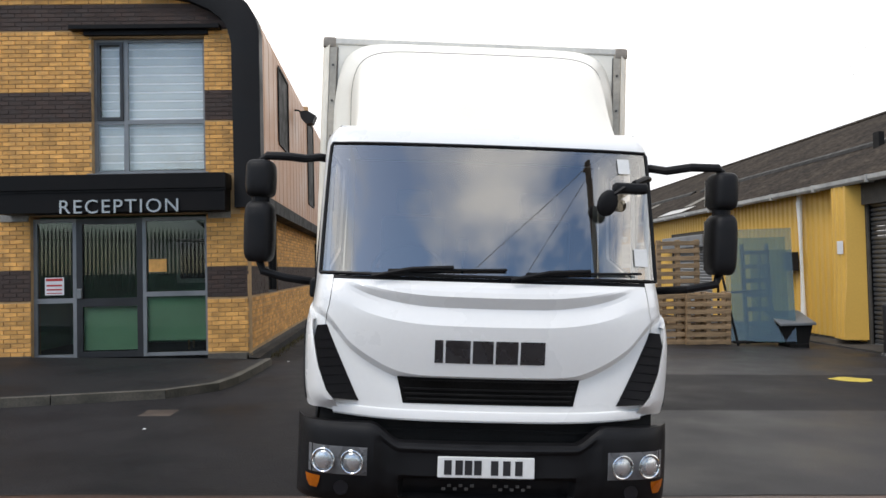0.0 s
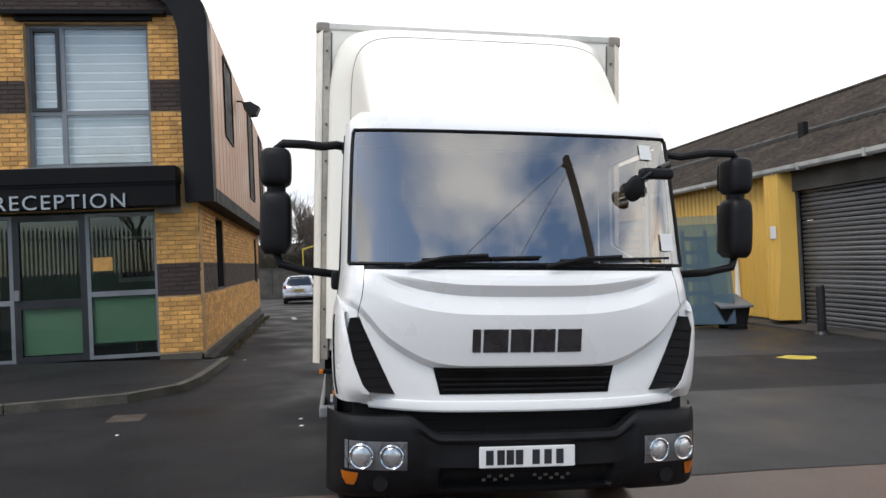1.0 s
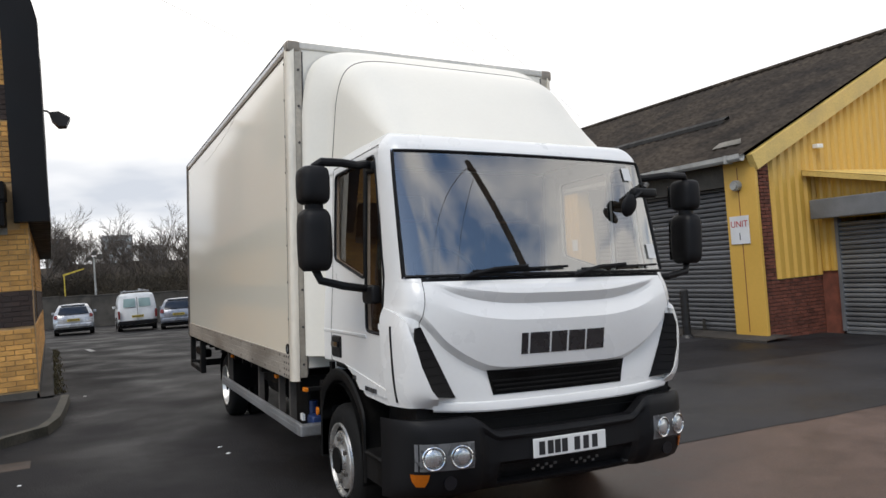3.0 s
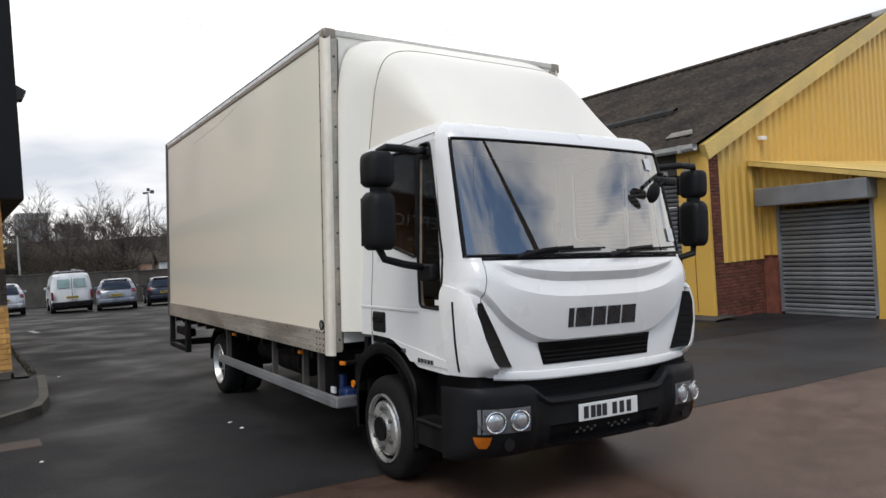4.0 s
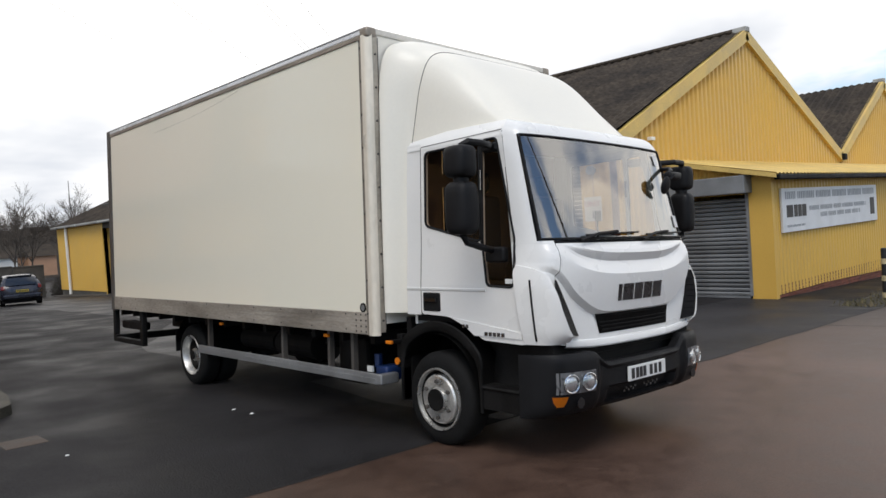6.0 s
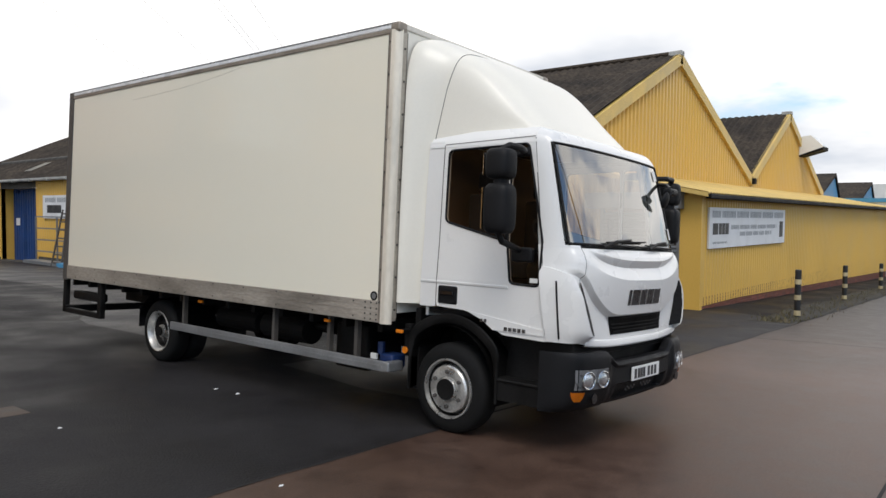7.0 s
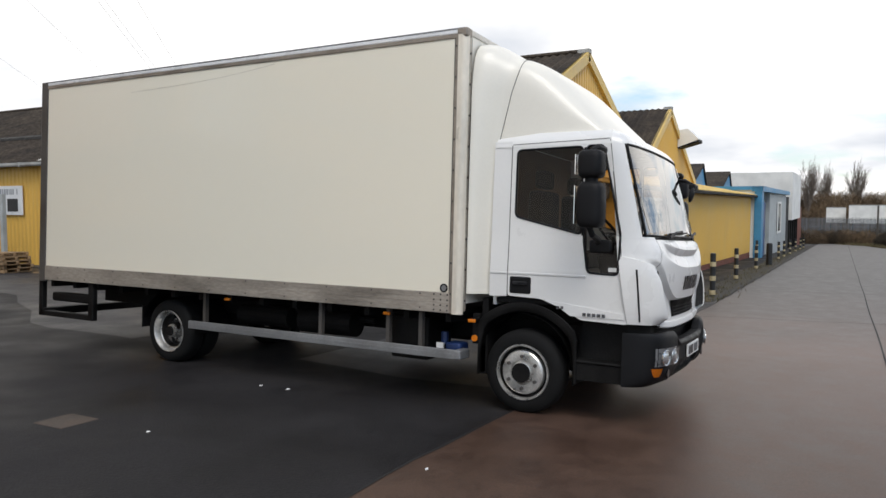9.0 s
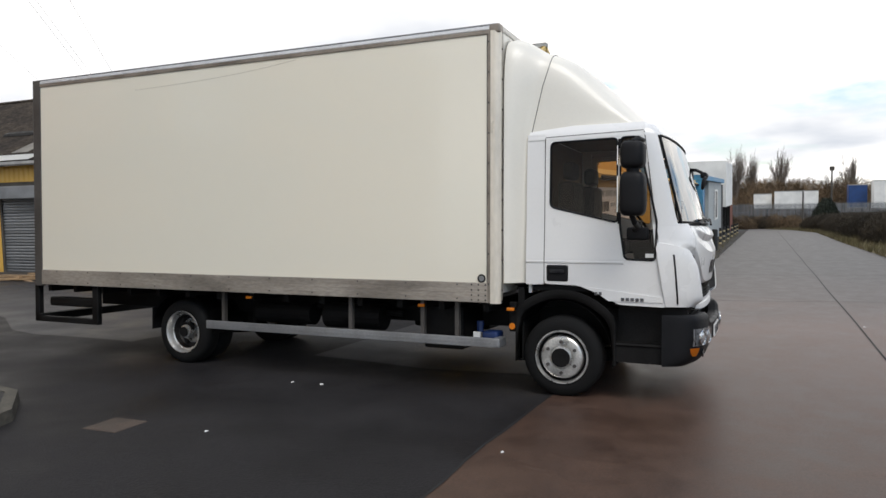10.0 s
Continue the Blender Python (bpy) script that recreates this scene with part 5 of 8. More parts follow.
reception = thing("reception_building", "two-storey buff and dark brick office with black canopy", "building")
FY = 13.0
DOORS = (-6.24, -3.28, 0.0, 2.66)
UPWIN = (-5.20, -3.28, 3.37, 5.72)
BANDS = [(0.30, 1.23, "y"), (1.23, 1.755, "d"), (1.755, 2.9, "y"), (2.9, 4.27, "y"), (4.27, 4.785, "d"), (4.785, 5.85, "y"), (5.85, 6.30, "d"), (6.30, 7.4, "y")]
bm = bmesh.new()
wall_boxes(bm, -14.0, -2.6, -0.2, 2.9, [DOORS], FY + 0.012, FY + 0.32)
wall_boxes(bm, -14.0, -2.74, 2.9, 7.4, [UPWIN], FY + 0.012, FY + 0.32)
front_wall = part("front_wall", bm, M["mortar"], reception, "buff brick front wall with dark bands")
bm = bmesh.new()
side_holes = [(15.2, 16.4, 1.21, 2.64), (24.5, 25.4, 1.10, 2.55)]
wall_boxes(bm, FY + 0.32, 26.2, -0.6, 2.95, side_holes, -2.90, -2.612, "y")
side_wall = part("side_wall", bm, M["mortar"], reception, "buff brick flank with a dark band")
bm = bmesh.new()
wall_boxes(bm, -14.0, -2.9, -0.6, 7.4, [], 25.9, 26.2)
wall_boxes(bm, 13.3, 26.2, -0.6, 7.4, [], -14.0, -13.7, "y")
part("rear_wall", bm, M["mortar"], reception)
part("plinth", boxes((-14.0, -6.24, FY - 0.012, FY + 0.02, -0.2, 0.30), (-3.28, -2.588, FY - 0.012, FY + 0.02, -0.2, 0.27), (-2.62, -2.588, FY - 0.012, 26.2, -0.7, 0.24)), M["wallgrey"], reception, "dark brick plinth")
for z0, z1, kind in BANDS:
    right = -2.6 if z1 < 3 else -2.75
    mat_b = M["brick_y"] if kind == "y" else M["brick_d"]
    spots = brick_spots(-14.0, right, z0, z1, [DOORS, UPWIN, (-6.9, -2.7, 2.70, 3.36)])
    near = [s for s in spots if kind == "y" and s[0] > -3.3 and s[3] < 2.8]
    rest = [s for s in spots if s not in near]
    me = raw_bricks(rest, FY + 0.012, 0.012, "x")
    me.materials.append(mat_b)
    tagged(part("brickwork", me, None, front_wall, "dark brown brick band" if kind == "d" else ""), kind="stuff")
    for a, b, c, d in near:
        bm = bmesh.new()
        bm_box(bm, a, b, FY - 0.001, FY + 0.10, c, d, 0.003, 1)
        part("brick", bm, M["brick_yo"], front_wall)
for z0, z1, kind in BANDS[:3]:
    spots = brick_spots(FY, 26.2, z0, min(z1, 2.93), side_holes)
    me = raw_bricks(spots, -2.612, 0.012, "y")
    me.materials.append(M["brick_y"] if kind == "y" else M["brick_d"])
    tagged(part("brickwork", me, None, side_wall, "dark brown brick band" if kind == "d" else ""), kind="stuff")
for z0, z1 in ((1.23, 1.755), (4.27, 4.785), (5.85, 6.30)):
    gaps = [h for h in (DOORS, UPWIN) if h[2] < z1 and h[3] > z0]
    runs = [(-14.0, gaps[0][0]), (gaps[0][1], -2.60 if z1 < 3 else -2.74)] if gaps else [(-14.0, -2.74)]
    part("band_mortar", boxes(*[(a, b, FY + 0.0075, FY + 0.012, z0, z1 - 0.008) for a, b in runs]), M["mortar_d"], front_wall, "dark mortar of the brown band")
part("band_mortar", boxes((-2.612, -2.6075, FY + 0.32, 15.2, 1.23, 1.745), (-2.612, -2.6075, 16.4, 24.5, 1.23, 1.745), (-2.612, -2.6075, 25.4, 26.2, 1.23, 1.745)), M["mortar_d"], side_wall, "dark mortar of the brown band")
for a, b, c, d in side_holes:
    sl = part("slot_window", boxes((-2.75, -2.72, a, b, c, d)), M["black_gloss"], reception, "tall narrow dark window")
    part("window_frame", boxes((-2.72, -2.62, a, a + 0.05, c, d), (-2.72, -2.62, b - 0.05, b, c, d), (-2.72, -2.62, a, b, c, c + 0.05)), M["frame_black"], sl)

# projecting upper storey on the flank
bm = bmesh.new()
prof = [(-2.32, 3.0), (-2.32, 5.75), (-2.36, 5.98), (-2.47, 6.18), (-2.66, 6.36), (-2.95, 6.52), (-3.4, 6.66), (-4.5, 6.85), (-6.5, 7.05), (-9.0, 7.15)]
prof_low = [(-2.60, 2.78), (-2.40, 2.86)]
rows = []
for y in strip(22, 13.1, 26.6):
    rows.append([(x, y, z) for x, z in prof_low + prof])
bm_grid(bm, rows)
for y in strip(24, 13.3, 26.5):
    for (x0, z0), (x1, z1) in zip(prof, prof[1:5]):
        bm_tube(bm, [(x0 + 0.001, y, z0), (x1 + 0.001, y, z1)], 0.005, 4)
upper = part("upper_cladding", bm, M["copper"], reception, "brown standing-seam metal cladding", False)
part("soffit_band", boxes((-2.62, -2.30, 13.1, 26.6, 2.74, 2.98)), M["chassis"], reception, "dark metal soffit band")
for y0, y1, z0, z1 in ((14.95, 16.30, 4.22, 5.70), (20.2, 21.6, 3.50, 5.74), (24.1, 25.2, 3.50, 5.74)):
    sl = part("slot_window", boxes((-2.34, -2.312, y0, y1, z0, z1)), M["chassis"], upper, "tall dark slot window")
    part("window_frame", boxes((-2.33, -2.29, y0 - 0.05, y0, z0, z1), (-2.33, -2.29, y1, y1 + 0.05, z0, z1), (-2.33, -2.29, y0, y1, z0 - 0.05, z0), (-2.33, -2.29, y0, y1, z1, z1 + 0.05)), M["chassis"], sl)
# dark surround of the front edge
bm = bmesh.new()
inner = [(-2.76, 2.742), (-2.76, 3.05), (-2.78, 5.55), (-2.84, 5.80), (-2.95, 5.98), (-3.15, 6.14), (-3.5, 6.30), (-4.6, 6.52), (-6.5, 6.72), (-9.0, 6.84)]
outer = [(-2.305, 2.742), (-2.305, 3.05), (-2.305, 5.75), (-2.36, 6.0), (-2.50, 6.24), (-2.75, 6.44), (-3.2, 6.62), (-4.5, 6.86), (-6.5, 7.06), (-9.0, 7.16)]
f0 = [[(x, 12.84, z) for x, z in inner], [(x, 12.80, z) for x, z in [((a + c) / 2, (b + d) / 2) for (a, b), (c, d) in zip(inner, outer)]], [(x, 12.84, z) for x, z in outer], [(x, 13.12, z) for x, z in outer]]
bm_grid(bm, f0)
bm_grid(bm, [[(x, 12.84, z) for x, z in inner], [(x, 13.12, z) for x, z in inner]])
bm_grid(bm, [[(-2.76, y, 2.742), (-2.305, y, 2.742)] for y in (12.84, 13.12)])
part("portal_surround", bm, M["portal"], reception, "dark grey curved metal surround", True)
bm = bmesh.new()
bm_grid(bm, [[(x, y, z + 0.02) for x, z in ((-9.0, 7.15), (-14.2, 7.2))] for y in (12.9, 26.6)])
part("roof", bm, M["portal"], reception)

# upper window with its blind
win = part("upper_window", boxes((-5.20, -3.28, FY + 0.12, FY + 0.16, 3.37, 3.43)), M["frame_grey"], reception, "grey framed window with lowered blinds")
for x0, x1, z0, z1 in ((-5.20, -3.28, 5.66, 5.72), (-5.20, -5.14, 3.43, 5.66), (-3.34, -3.28, 3.43, 5.66), (-4.70, -4.62, 3.43, 5.66), (-5.14, -4.70, 4.24, 4.31), (-4.62, -3.34, 4.24, 4.31)):
    part("frame_bar", boxes((x0, x1, FY + 0.12, FY + 0.16, z0, z1)), M["frame_grey"], win)
part("opening_sash", boxes((-5.14, -5.09, FY + 0.09, FY + 0.15, 4.31, 5.66), (-4.75, -4.70, FY + 0.09, FY + 0.15, 4.31, 5.66), (-5.09, -4.75, FY + 0.09, FY + 0.15, 4.31, 4.36), (-5.09, -4.75, FY + 0.09, FY + 0.15, 5.61, 5.66)), M["frame_black"], win, "black opening sash")
for x0, x1, z0, z1 in ((-5.14, -4.70, 4.31, 5.66), (-4.62, -3.34, 4.31, 5.66), (-5.14, -4.70, 3.43, 4.24), (-4.62, -3.34, 3.43, 4.24)):
    part("pane", boxes((x0, x1, FY + 0.135, FY + 0.141, z0, z1)), M["upper_glass"], win).visible_shadow = False
for k in range(15):
    z = 3.46 + k * 0.152
    part("blind_slat", boxes((-5.13, -3.35, FY + 0.20, FY + 0.204, z, z + 0.115)), M["blind"], win)
    part("blind_edge", boxes((-5.13, -3.35, FY + 0.195, FY + 0.203, z + 0.112, z + 0.142)), M["blind_w"], win)
part("window_back", boxes((-5.2, -3.28, FY + 0.30, FY + 0.32, 3.37, 5.72)), M["blind"], win)
bm = bmesh.new()
bm_box(bm, -5.52, -2.98, 12.86, 13.05, 5.82, 5.90, 0.01, 1)
bm_box(bm, -5.30, -3.20, 12.94, 13.02, 5.74, 5.82, 0.005, 1)
part("window_hood", bm, M["fascia"], reception, "black steel window hood")
part("window_sill", boxes((-5.25, -3.22, 12.93, 13.14, 3.33, 3.37)), M["frame_grey"], reception)

# canopy with letters
bm = bmesh.new()
bm_box(bm, -6.58, -2.84, 12.58, 13.0, 3.05, 3.31, 0.01, 1)
bm_box(bm, -6.56, -2.86, 12.62, 13.0, 2.68, 3.05, 0.008, 1)
bm_box(bm, -6.58, -2.84, 12.60, 12.64, 3.02, 3.06, 0.0)
canopy = part("canopy", bm, M["fascia"], reception, "black steel entrance canopy")
text = text_mesh("letters", "RECEPTION", 0.30, 0.012, pose(0, 0, 0, 90), M["steel"], 1.16)
lo_x, hi_x = min(v.co.x for v in text.vertices), max(v.co.x for v in text.vertices)
lo_z, hi_z = min(v.co.z for v in text.vertices), max(v.co.z for v in text.vertices)
for v in text.vertices:
    v.co = (-5.55 + 1.93 * (v.co.x - lo_x) / (hi_x - lo_x), v.co.y + 12.60, 2.665 + 0.225 * (v.co.z - lo_z) / (hi_z - lo_z))
part("letters", text, None, canopy, "raised steel letters")
for x0, x1 in ((-3.24, -2.86), (-6.72, -6.26)):
    part("padstone", boxes((x0, x1, 12.96, 13.1, 2.58, 2.70)), M["concrete"], reception, "pale concrete padstone")

# entrance glazing
def glazed(x0, x1, z0, z1, frame, mid=None, w=0.06):
    d = [(x0, x1, 13.10, 13.17, z0, z0 + w), (x0, x1, 13.10, 13.17, z1 - w, z1), (x0, x0 + w, 13.10, 13.17, z0 + w, z1 - w), (x1 - w, x1, 13.10, 13.17, z0 + w, z1 - w)]
    if mid:
        d.append((x0 + w, x1 - w, 13.10, 13.17, mid - w * 0.7, mid + w * 0.7))
    return boxes(*d)


side = part("sidelight", glazed(-6.24, -5.52, 0.24, 2.62, 0, 1.22), M["frame_grey"], reception, "narrow grey framed sidelight")
ent = part("entrance_door", glazed(-5.52, -4.40, 0.24, 2.62, 0, 1.18, 0.10), M["frame_black"], reception, "black framed glass entrance door, closed")
big = part("shop_window", glazed(-4.40, -3.28, 0.24, 2.62, 0, 1.30), M["frame_grey"], reception, "grey framed window beside the door")
for own, x0, x1 in ((side, -6.18, -5.58), (ent, -5.42, -4.50), (big, -4.34, -3.34)):
    part("pane", boxes((x0, x1, 13.13, 13.137, 0.30, 2.56)), M["shop_glass"], own).visible_shadow = False
for own, x0, x1 in ((ent, -5.42, -4.50), (big, -4.34, -3.34)):
    part("window_film", boxes((x0, x1, 13.15, 13.154, 0.36 if own is ent else 0.50, 1.12 if own is ent else 1.24)), M["film"], own, "pale green film on the lower glass")
part("door_handle", boxes((-5.50, -5.42, 13.05, 13.10, 1.25, 1.42), bevel=0.01), M["frame_grey"], ent)
part("notice", boxes((-6.06, -5.74, 13.118, 13.124, 1.32, 1.62)), M["white_sign"], side, "white and red notice on the glass")
part("notice_print", boxes((-6.04, -5.76, 13.114, 13.117, 1.56, 1.605), (-6.03, -5.77, 13.114, 13.117, 1.47, 1.50), (-6.03, -5.77, 13.114, 13.117, 1.40, 1.425), (-6.03, -5.77, 13.114, 13.117, 1.345, 1.36)), M["ink_red"], side)
part("notice", boxes((-4.30, -4.00, 13.118, 13.124, 1.68, 1.90)), M["brick_yo"], big, "orange paper notice on the glass")
# lobby behind the glass
bm = boxes((-6.9, -2.95, 15.6, 15.7, 0.2, 2.9), (-6.9, -6.8, 13.32, 15.6, 0.2, 2.9), (-2.98, -2.92, 13.32, 15.6, 0.2, 2.9), (-6.9, -2.95, 13.32, 15.6, 2.75, 2.9))
part("lobby_wall", bm, M["green_room"], reception, "pale green lobby walls")
part("inner_window", boxes((-4.62, -4.56, 15.55, 15.598, 1.45, 2.35), (-3.70, -3.64, 15.55, 15.598, 1.45, 2.35), (-4.56, -3.70, 15.55, 15.598, 1.45, 1.54), (-4.56, -3.70, 15.55, 15.598, 2.29, 2.35)), M["white_wall"], reception, "white inner window frame")
part("inner_pane", boxes((-4.56, -3.70, 15.58, 15.599, 1.54, 2.29)), M["dark"], reception)
part("lobby_panel", boxes((-6.78, -3.0, 15.55, 15.598, 0.25, 1.25)), M["green_room"], reception, "pale green lower panel")
part("lobby_floor", boxes((-6.9, -2.95, 13.2, 15.6, 0.15, 0.25)), M["dark"], reception)
bm = bmesh.new()
bm_box(bm, -3.95, -3.55, 14.0, 14.35, 0.62, 0.66, 0.01, 1)
for x in (-3.92, -3.58):
    for y in (14.03, 14.32):
        bm_cyl(bm, (x, y, 0.25), (x, y, 0.62), 0.018, 6)
single("side_table", bm, M["wood"], "small wooden table inside the lobby window", "table")

# the flank runs back at a slight angle to the front
for ob in reception.children:
    if ob.name.startswith(("side_wall", "plinth", "slot_window", "upper_cladding", "soffit_band", "rear_wall")):
        for o in (ob, *ob.children_recursive):
            for v in o.data.vertices:
                if v.co.x > -3.2:
                    v.co.x -= 0.040 * max(0.0, v.co.y - 13.1)

# floodlight on the flank
flood = thing("flood_light", "black floodlight on a bracket on the metal flank", "floodlight")
bm = bmesh.new()
bm_tube(bm, [(-2.56, 17.60, 5.44), (-2.40, 17.58, 5.42), (-2.30, 17.56, 5.33)], 0.022, 6)
part("bracket", bm, M["bol_black"], flood)
bm = bmesh.new()
bm_poly(bm, [(-2.36, 5.36), (-2.18, 5.38), (-1.98, 5.26), (-2.06, 5.08), (-2.20, 5.07), (-2.32, 5.20)], "y", 17.38, 17.68)
part("lamp_head", bm, M["bol_black"], flood)

# pavement with its kerb
KERB = [(-2.19, 13.0), (-2.20, 12.35), (-2.22, 11.6), (-2.25, 10.9), (-2.36, 10.3), (-2.86, 9.68), (-4.05, 9.22), (-5.2, 8.8), (-7.5, 8.4), (-14, 8.0)]
bm = bmesh.new()
inner_k = [(x - 0.11 if y > 10.5 else x - 0.05, y + (0.0 if y > 11.5 else 0.10)) for x, y in KERB]
vs = [bm.verts.new((x, y, ground_z(x, y) + 0.105)) for x, y in inner_k + [(-14, 13.0)]]
bm.faces.new(vs)
bm_grid(bm, [[(-2.58, 12.9, 0.19), (-2.78, 18, 0.17), (-3.10, 26, 0.08)], [(-2.40, 12.9, 0.185), (-2.63, 18, 0.165), (-3.0, 26, 0.07)], [(-2.40, 12.9, 0.0), (-2.63, 18, 0.0), (-3.0, 26, -0.2)]])
single("pavement", bm, M["pave"], "dark asphalt pavement before the reception", kind="structure")
kerb = thing("kerb", "worn concrete kerb stones along the pavement", "kerb", kind="structure")
for (x0, y0), (x1, y1) in zip(KERB, KERB[1:]):
    L = math.hypot(x1 - x0, y1 - y0)
    nseg = max(1, round(L / 0.9))
    for k in range(nseg):
        a, b = k / nseg, (k + 1) / nseg
        p0, p1 = (x0 + (x1 - x0) * a, y0 + (y1 - y0) * a), (x0 + (x1 - x0) * b, y0 + (y1 - y0) * b)
        d = Vector((p1[0] - p0[0], p1[1] - p0[1], 0))
        nrm = Vector((d.y, -d.x, 0)).normalized() * -0.13
        if nrm.x > 0:
            nrm = -nrm
        e = d.normalized() * 0.006
        bm = bmesh.new()
        c = [(p0[0] + e.x, p0[1] + e.y), (p1[0] - e.x, p1[1] - e.y), (p1[0] - e.x + nrm.x, p1[1] - e.y + nrm.y), (p0[0] + e.x + nrm.x, p0[1] + e.y + nrm.y)]
        lo = [bm.verts.new((x, y, ground_z(x, y) - 0.05)) for x, y in c]
        hi = [bm.verts.new((x + (cx - x) * 0.10, y + (cy - y) * 0.10, ground_z(x, y) + 0.112)) for (x, y), (cx, cy) in zip(c, [c[3], c[2], c[1], c[0]])]
        bm.faces.new(hi)
        for i in range(4):
            bm.faces.new((lo[i], lo[(i + 1) % 4], hi[(i + 1) % 4], hi[i]))
        part("kerb_stone", bm, M["kerb"], kerb)

# ---- the yellow works: two gabled bays, a lean-to and their shutters ----
def rib(s, pitch, depth):
    """Trapezoid ribs of a profiled sheet at distance s along it."""
    t = (s / pitch) % 1.0
    return depth * min(1.0, max(0.0, (0.5 - abs(t - 0.5)) * 5.0 - 0.6))


def cladding(parent, origin, along, out, length, low, high, material, pitch=0.2, depth=0.032, sheet=1.0, label=""):
    """Profiled sheets along a wall; low and high give the z limits at a distance along it."""
    o, u, n = Vector((*origin, 0)), Vector((*along, 0)).normalized(), Vector((*out, 0)).normalized()
    marks = sorted({k * pitch + f * pitch for k in range(int(length / pitch) + 1) for f in (0.0, 0.12, 0.32, 0.68, 0.88) if k * pitch + f * pitch <= length} | {0.0, length} | {k * sheet for k in range(int(length / sheet) + 1)})
    s0 = 0.0
    while s0 < length - 0.01:
        s1 = min(s0 + sheet, length)
        bm = bmesh.new()
        lo, hi = [], []
        for s in [m for m in marks if s0 - 1e-6 <= m <= s1 + 1e-6]:
            p = o + u * s + n * rib(s, pitch, depth)
            lo.append((p.x, p.y, low(s)))
            hi.append((p.x, p.y, max(high(s), low(s) + 0.01)))
        bm_grid(bm, [lo, hi])
        part("cladding_sheet", bm, material, parent, label)
        s0 = s1


def shutter(name, parent, x, y0, y1, z0, z1, pitch, material, label):
    """A roller shutter across x, its curtain made of single slats."""
    own = part(name, boxes((x - 0.012, x + 0.05, y0, y1, z0 - 0.05, z0)), M["grey_box"], parent, label)
    for yj in (y0 - 0.07, y1):
        part("guide_rail", boxes((x - 0.03, x + 0.10, yj, yj + 0.07, z0, z1)), M["grey_box"], own)
    n = int((z1 - z0) / pitch)
    me = None
    for k in range(n):
        if me is None:
            bm = bmesh.new()
            pts = [(0.05, 0.0), (0.012, 0.008), (0.0, pitch * 0.25), (0.0, pitch * 0.6), (0.014, pitch * 0.88), (0.05, pitch - 0.006)]
            bm_grid(bm, [[(a, y0, b), (a, y1, b)] for a, b in pts])
            me = finish("slat", bm, material)
        ob = part("slat", me, None, own)
        ob.location = (x, 0, z0 + k * pitch)
    return own


works = thing("yellow_works", "long yellow profiled-steel works with mossy gabled roofs", "building")
GX, GY = 10.40, 11.10           # corner of the works
EAVE = 3.42
BAY = [(10.40, 18.08, 25.85, 3.42, 7.02), (25.85, 31.3, 38.2, 3.42, 6.60)]


def gable_top(x):
    for a, r, b, e, h in BAY:
        if a <= x <= r:
            return e + (h - e) * (x - a) / (r - a)
        if r < x <= b:
            e2 = e if b < 30 else 3.12
            return h + (e2 - h) * (x - r) / (b - r)
    return EAVE


# gable front
wall_s = part("gable_wall", boxes((GX + 0.06, 38.2, GY + 0.06, GY + 0.28, -1.6, 2.2)), M["wallgrey"], works, "gable front of yellow sheets over brick")
bm = bmesh.new()
bm_poly(bm, [(10.40, 2.2), (10.40, 3.40), (18.08, 6.98), (25.85, 3.40), (31.3, 6.56), (38.2, 3.10), (38.2, 2.2)], "y", GY + 0.06, GY + 0.28)
part("gable_core", bm, M["wallgrey"], wall_s)
cladding(wall_s, (GX + 0.43, GY + 0.05), (1, 0), (0, -1), 27.67, lambda s: 0.84, lambda s: gable_top(GX + 0.43 + s) - 0.05, M["yellow"], 0.25, 0.05, 1.0)
# brick below and beside the sheets
for x0, x1, z0, z1 in ((GX + 0.02, 12.3, -0.45, 0.84), (GX + 0.02, GX + 0.42, 0.84, 3.45)):
    me = raw_bricks(brick_spots(x0, x1, z0, z1, []), GY + 0.055, 0.015, "x")
    me.materials.append(M["brick_r"])
    tagged(part("brickwork", me, None, wall_s, "dark red brick"), kind="stuff")
# verge trims
bm = bmesh.new()
for a, r, b, e, h in BAY:
    for (x0, z0), (x1, z1) in (((a - 0.15, e - 0.07), (r, h)), ((b, e if b < 30 else 3.12), (r, h))):
        d = Vector((x1 - x0, 0, z1 - z0)).normalized()
        nrm = Vector((-d.z, 0, d.x)) if d.x > 0 else Vector((d.z, 0, -d.x))
        p, q = Vector((x0, 0, z0)) + nrm * 0.06, Vector((x1, 0, z1)) + nrm * 0.06
        lo = [(p - nrm * 0.34), (q - nrm * 0.34), q, p]
        bm_poly(bm, [(v.x, v.z) for v in lo], "y", GY - 0.10, GY + 0.06)
part("verge_trim", bm, M["yellow_trim"], works, "pale yellow verge trim")
for x, z in ((18.08, 7.06), (31.3, 6.64)):
    bm = bmesh.new()
    bm_box(bm, x - 0.14, x + 0.14, GY - 0.13, GY + 0.3, z - 0.06, z + 0.10, 0.03, 2)
    part("ridge_cap", bm, M["gutter"], works)
part("valley_spout", boxes((25.72, 25.98, GY - 0.22, GY + 0.1, 3.18, 3.42), bevel=0.03), M["chassis"], works)


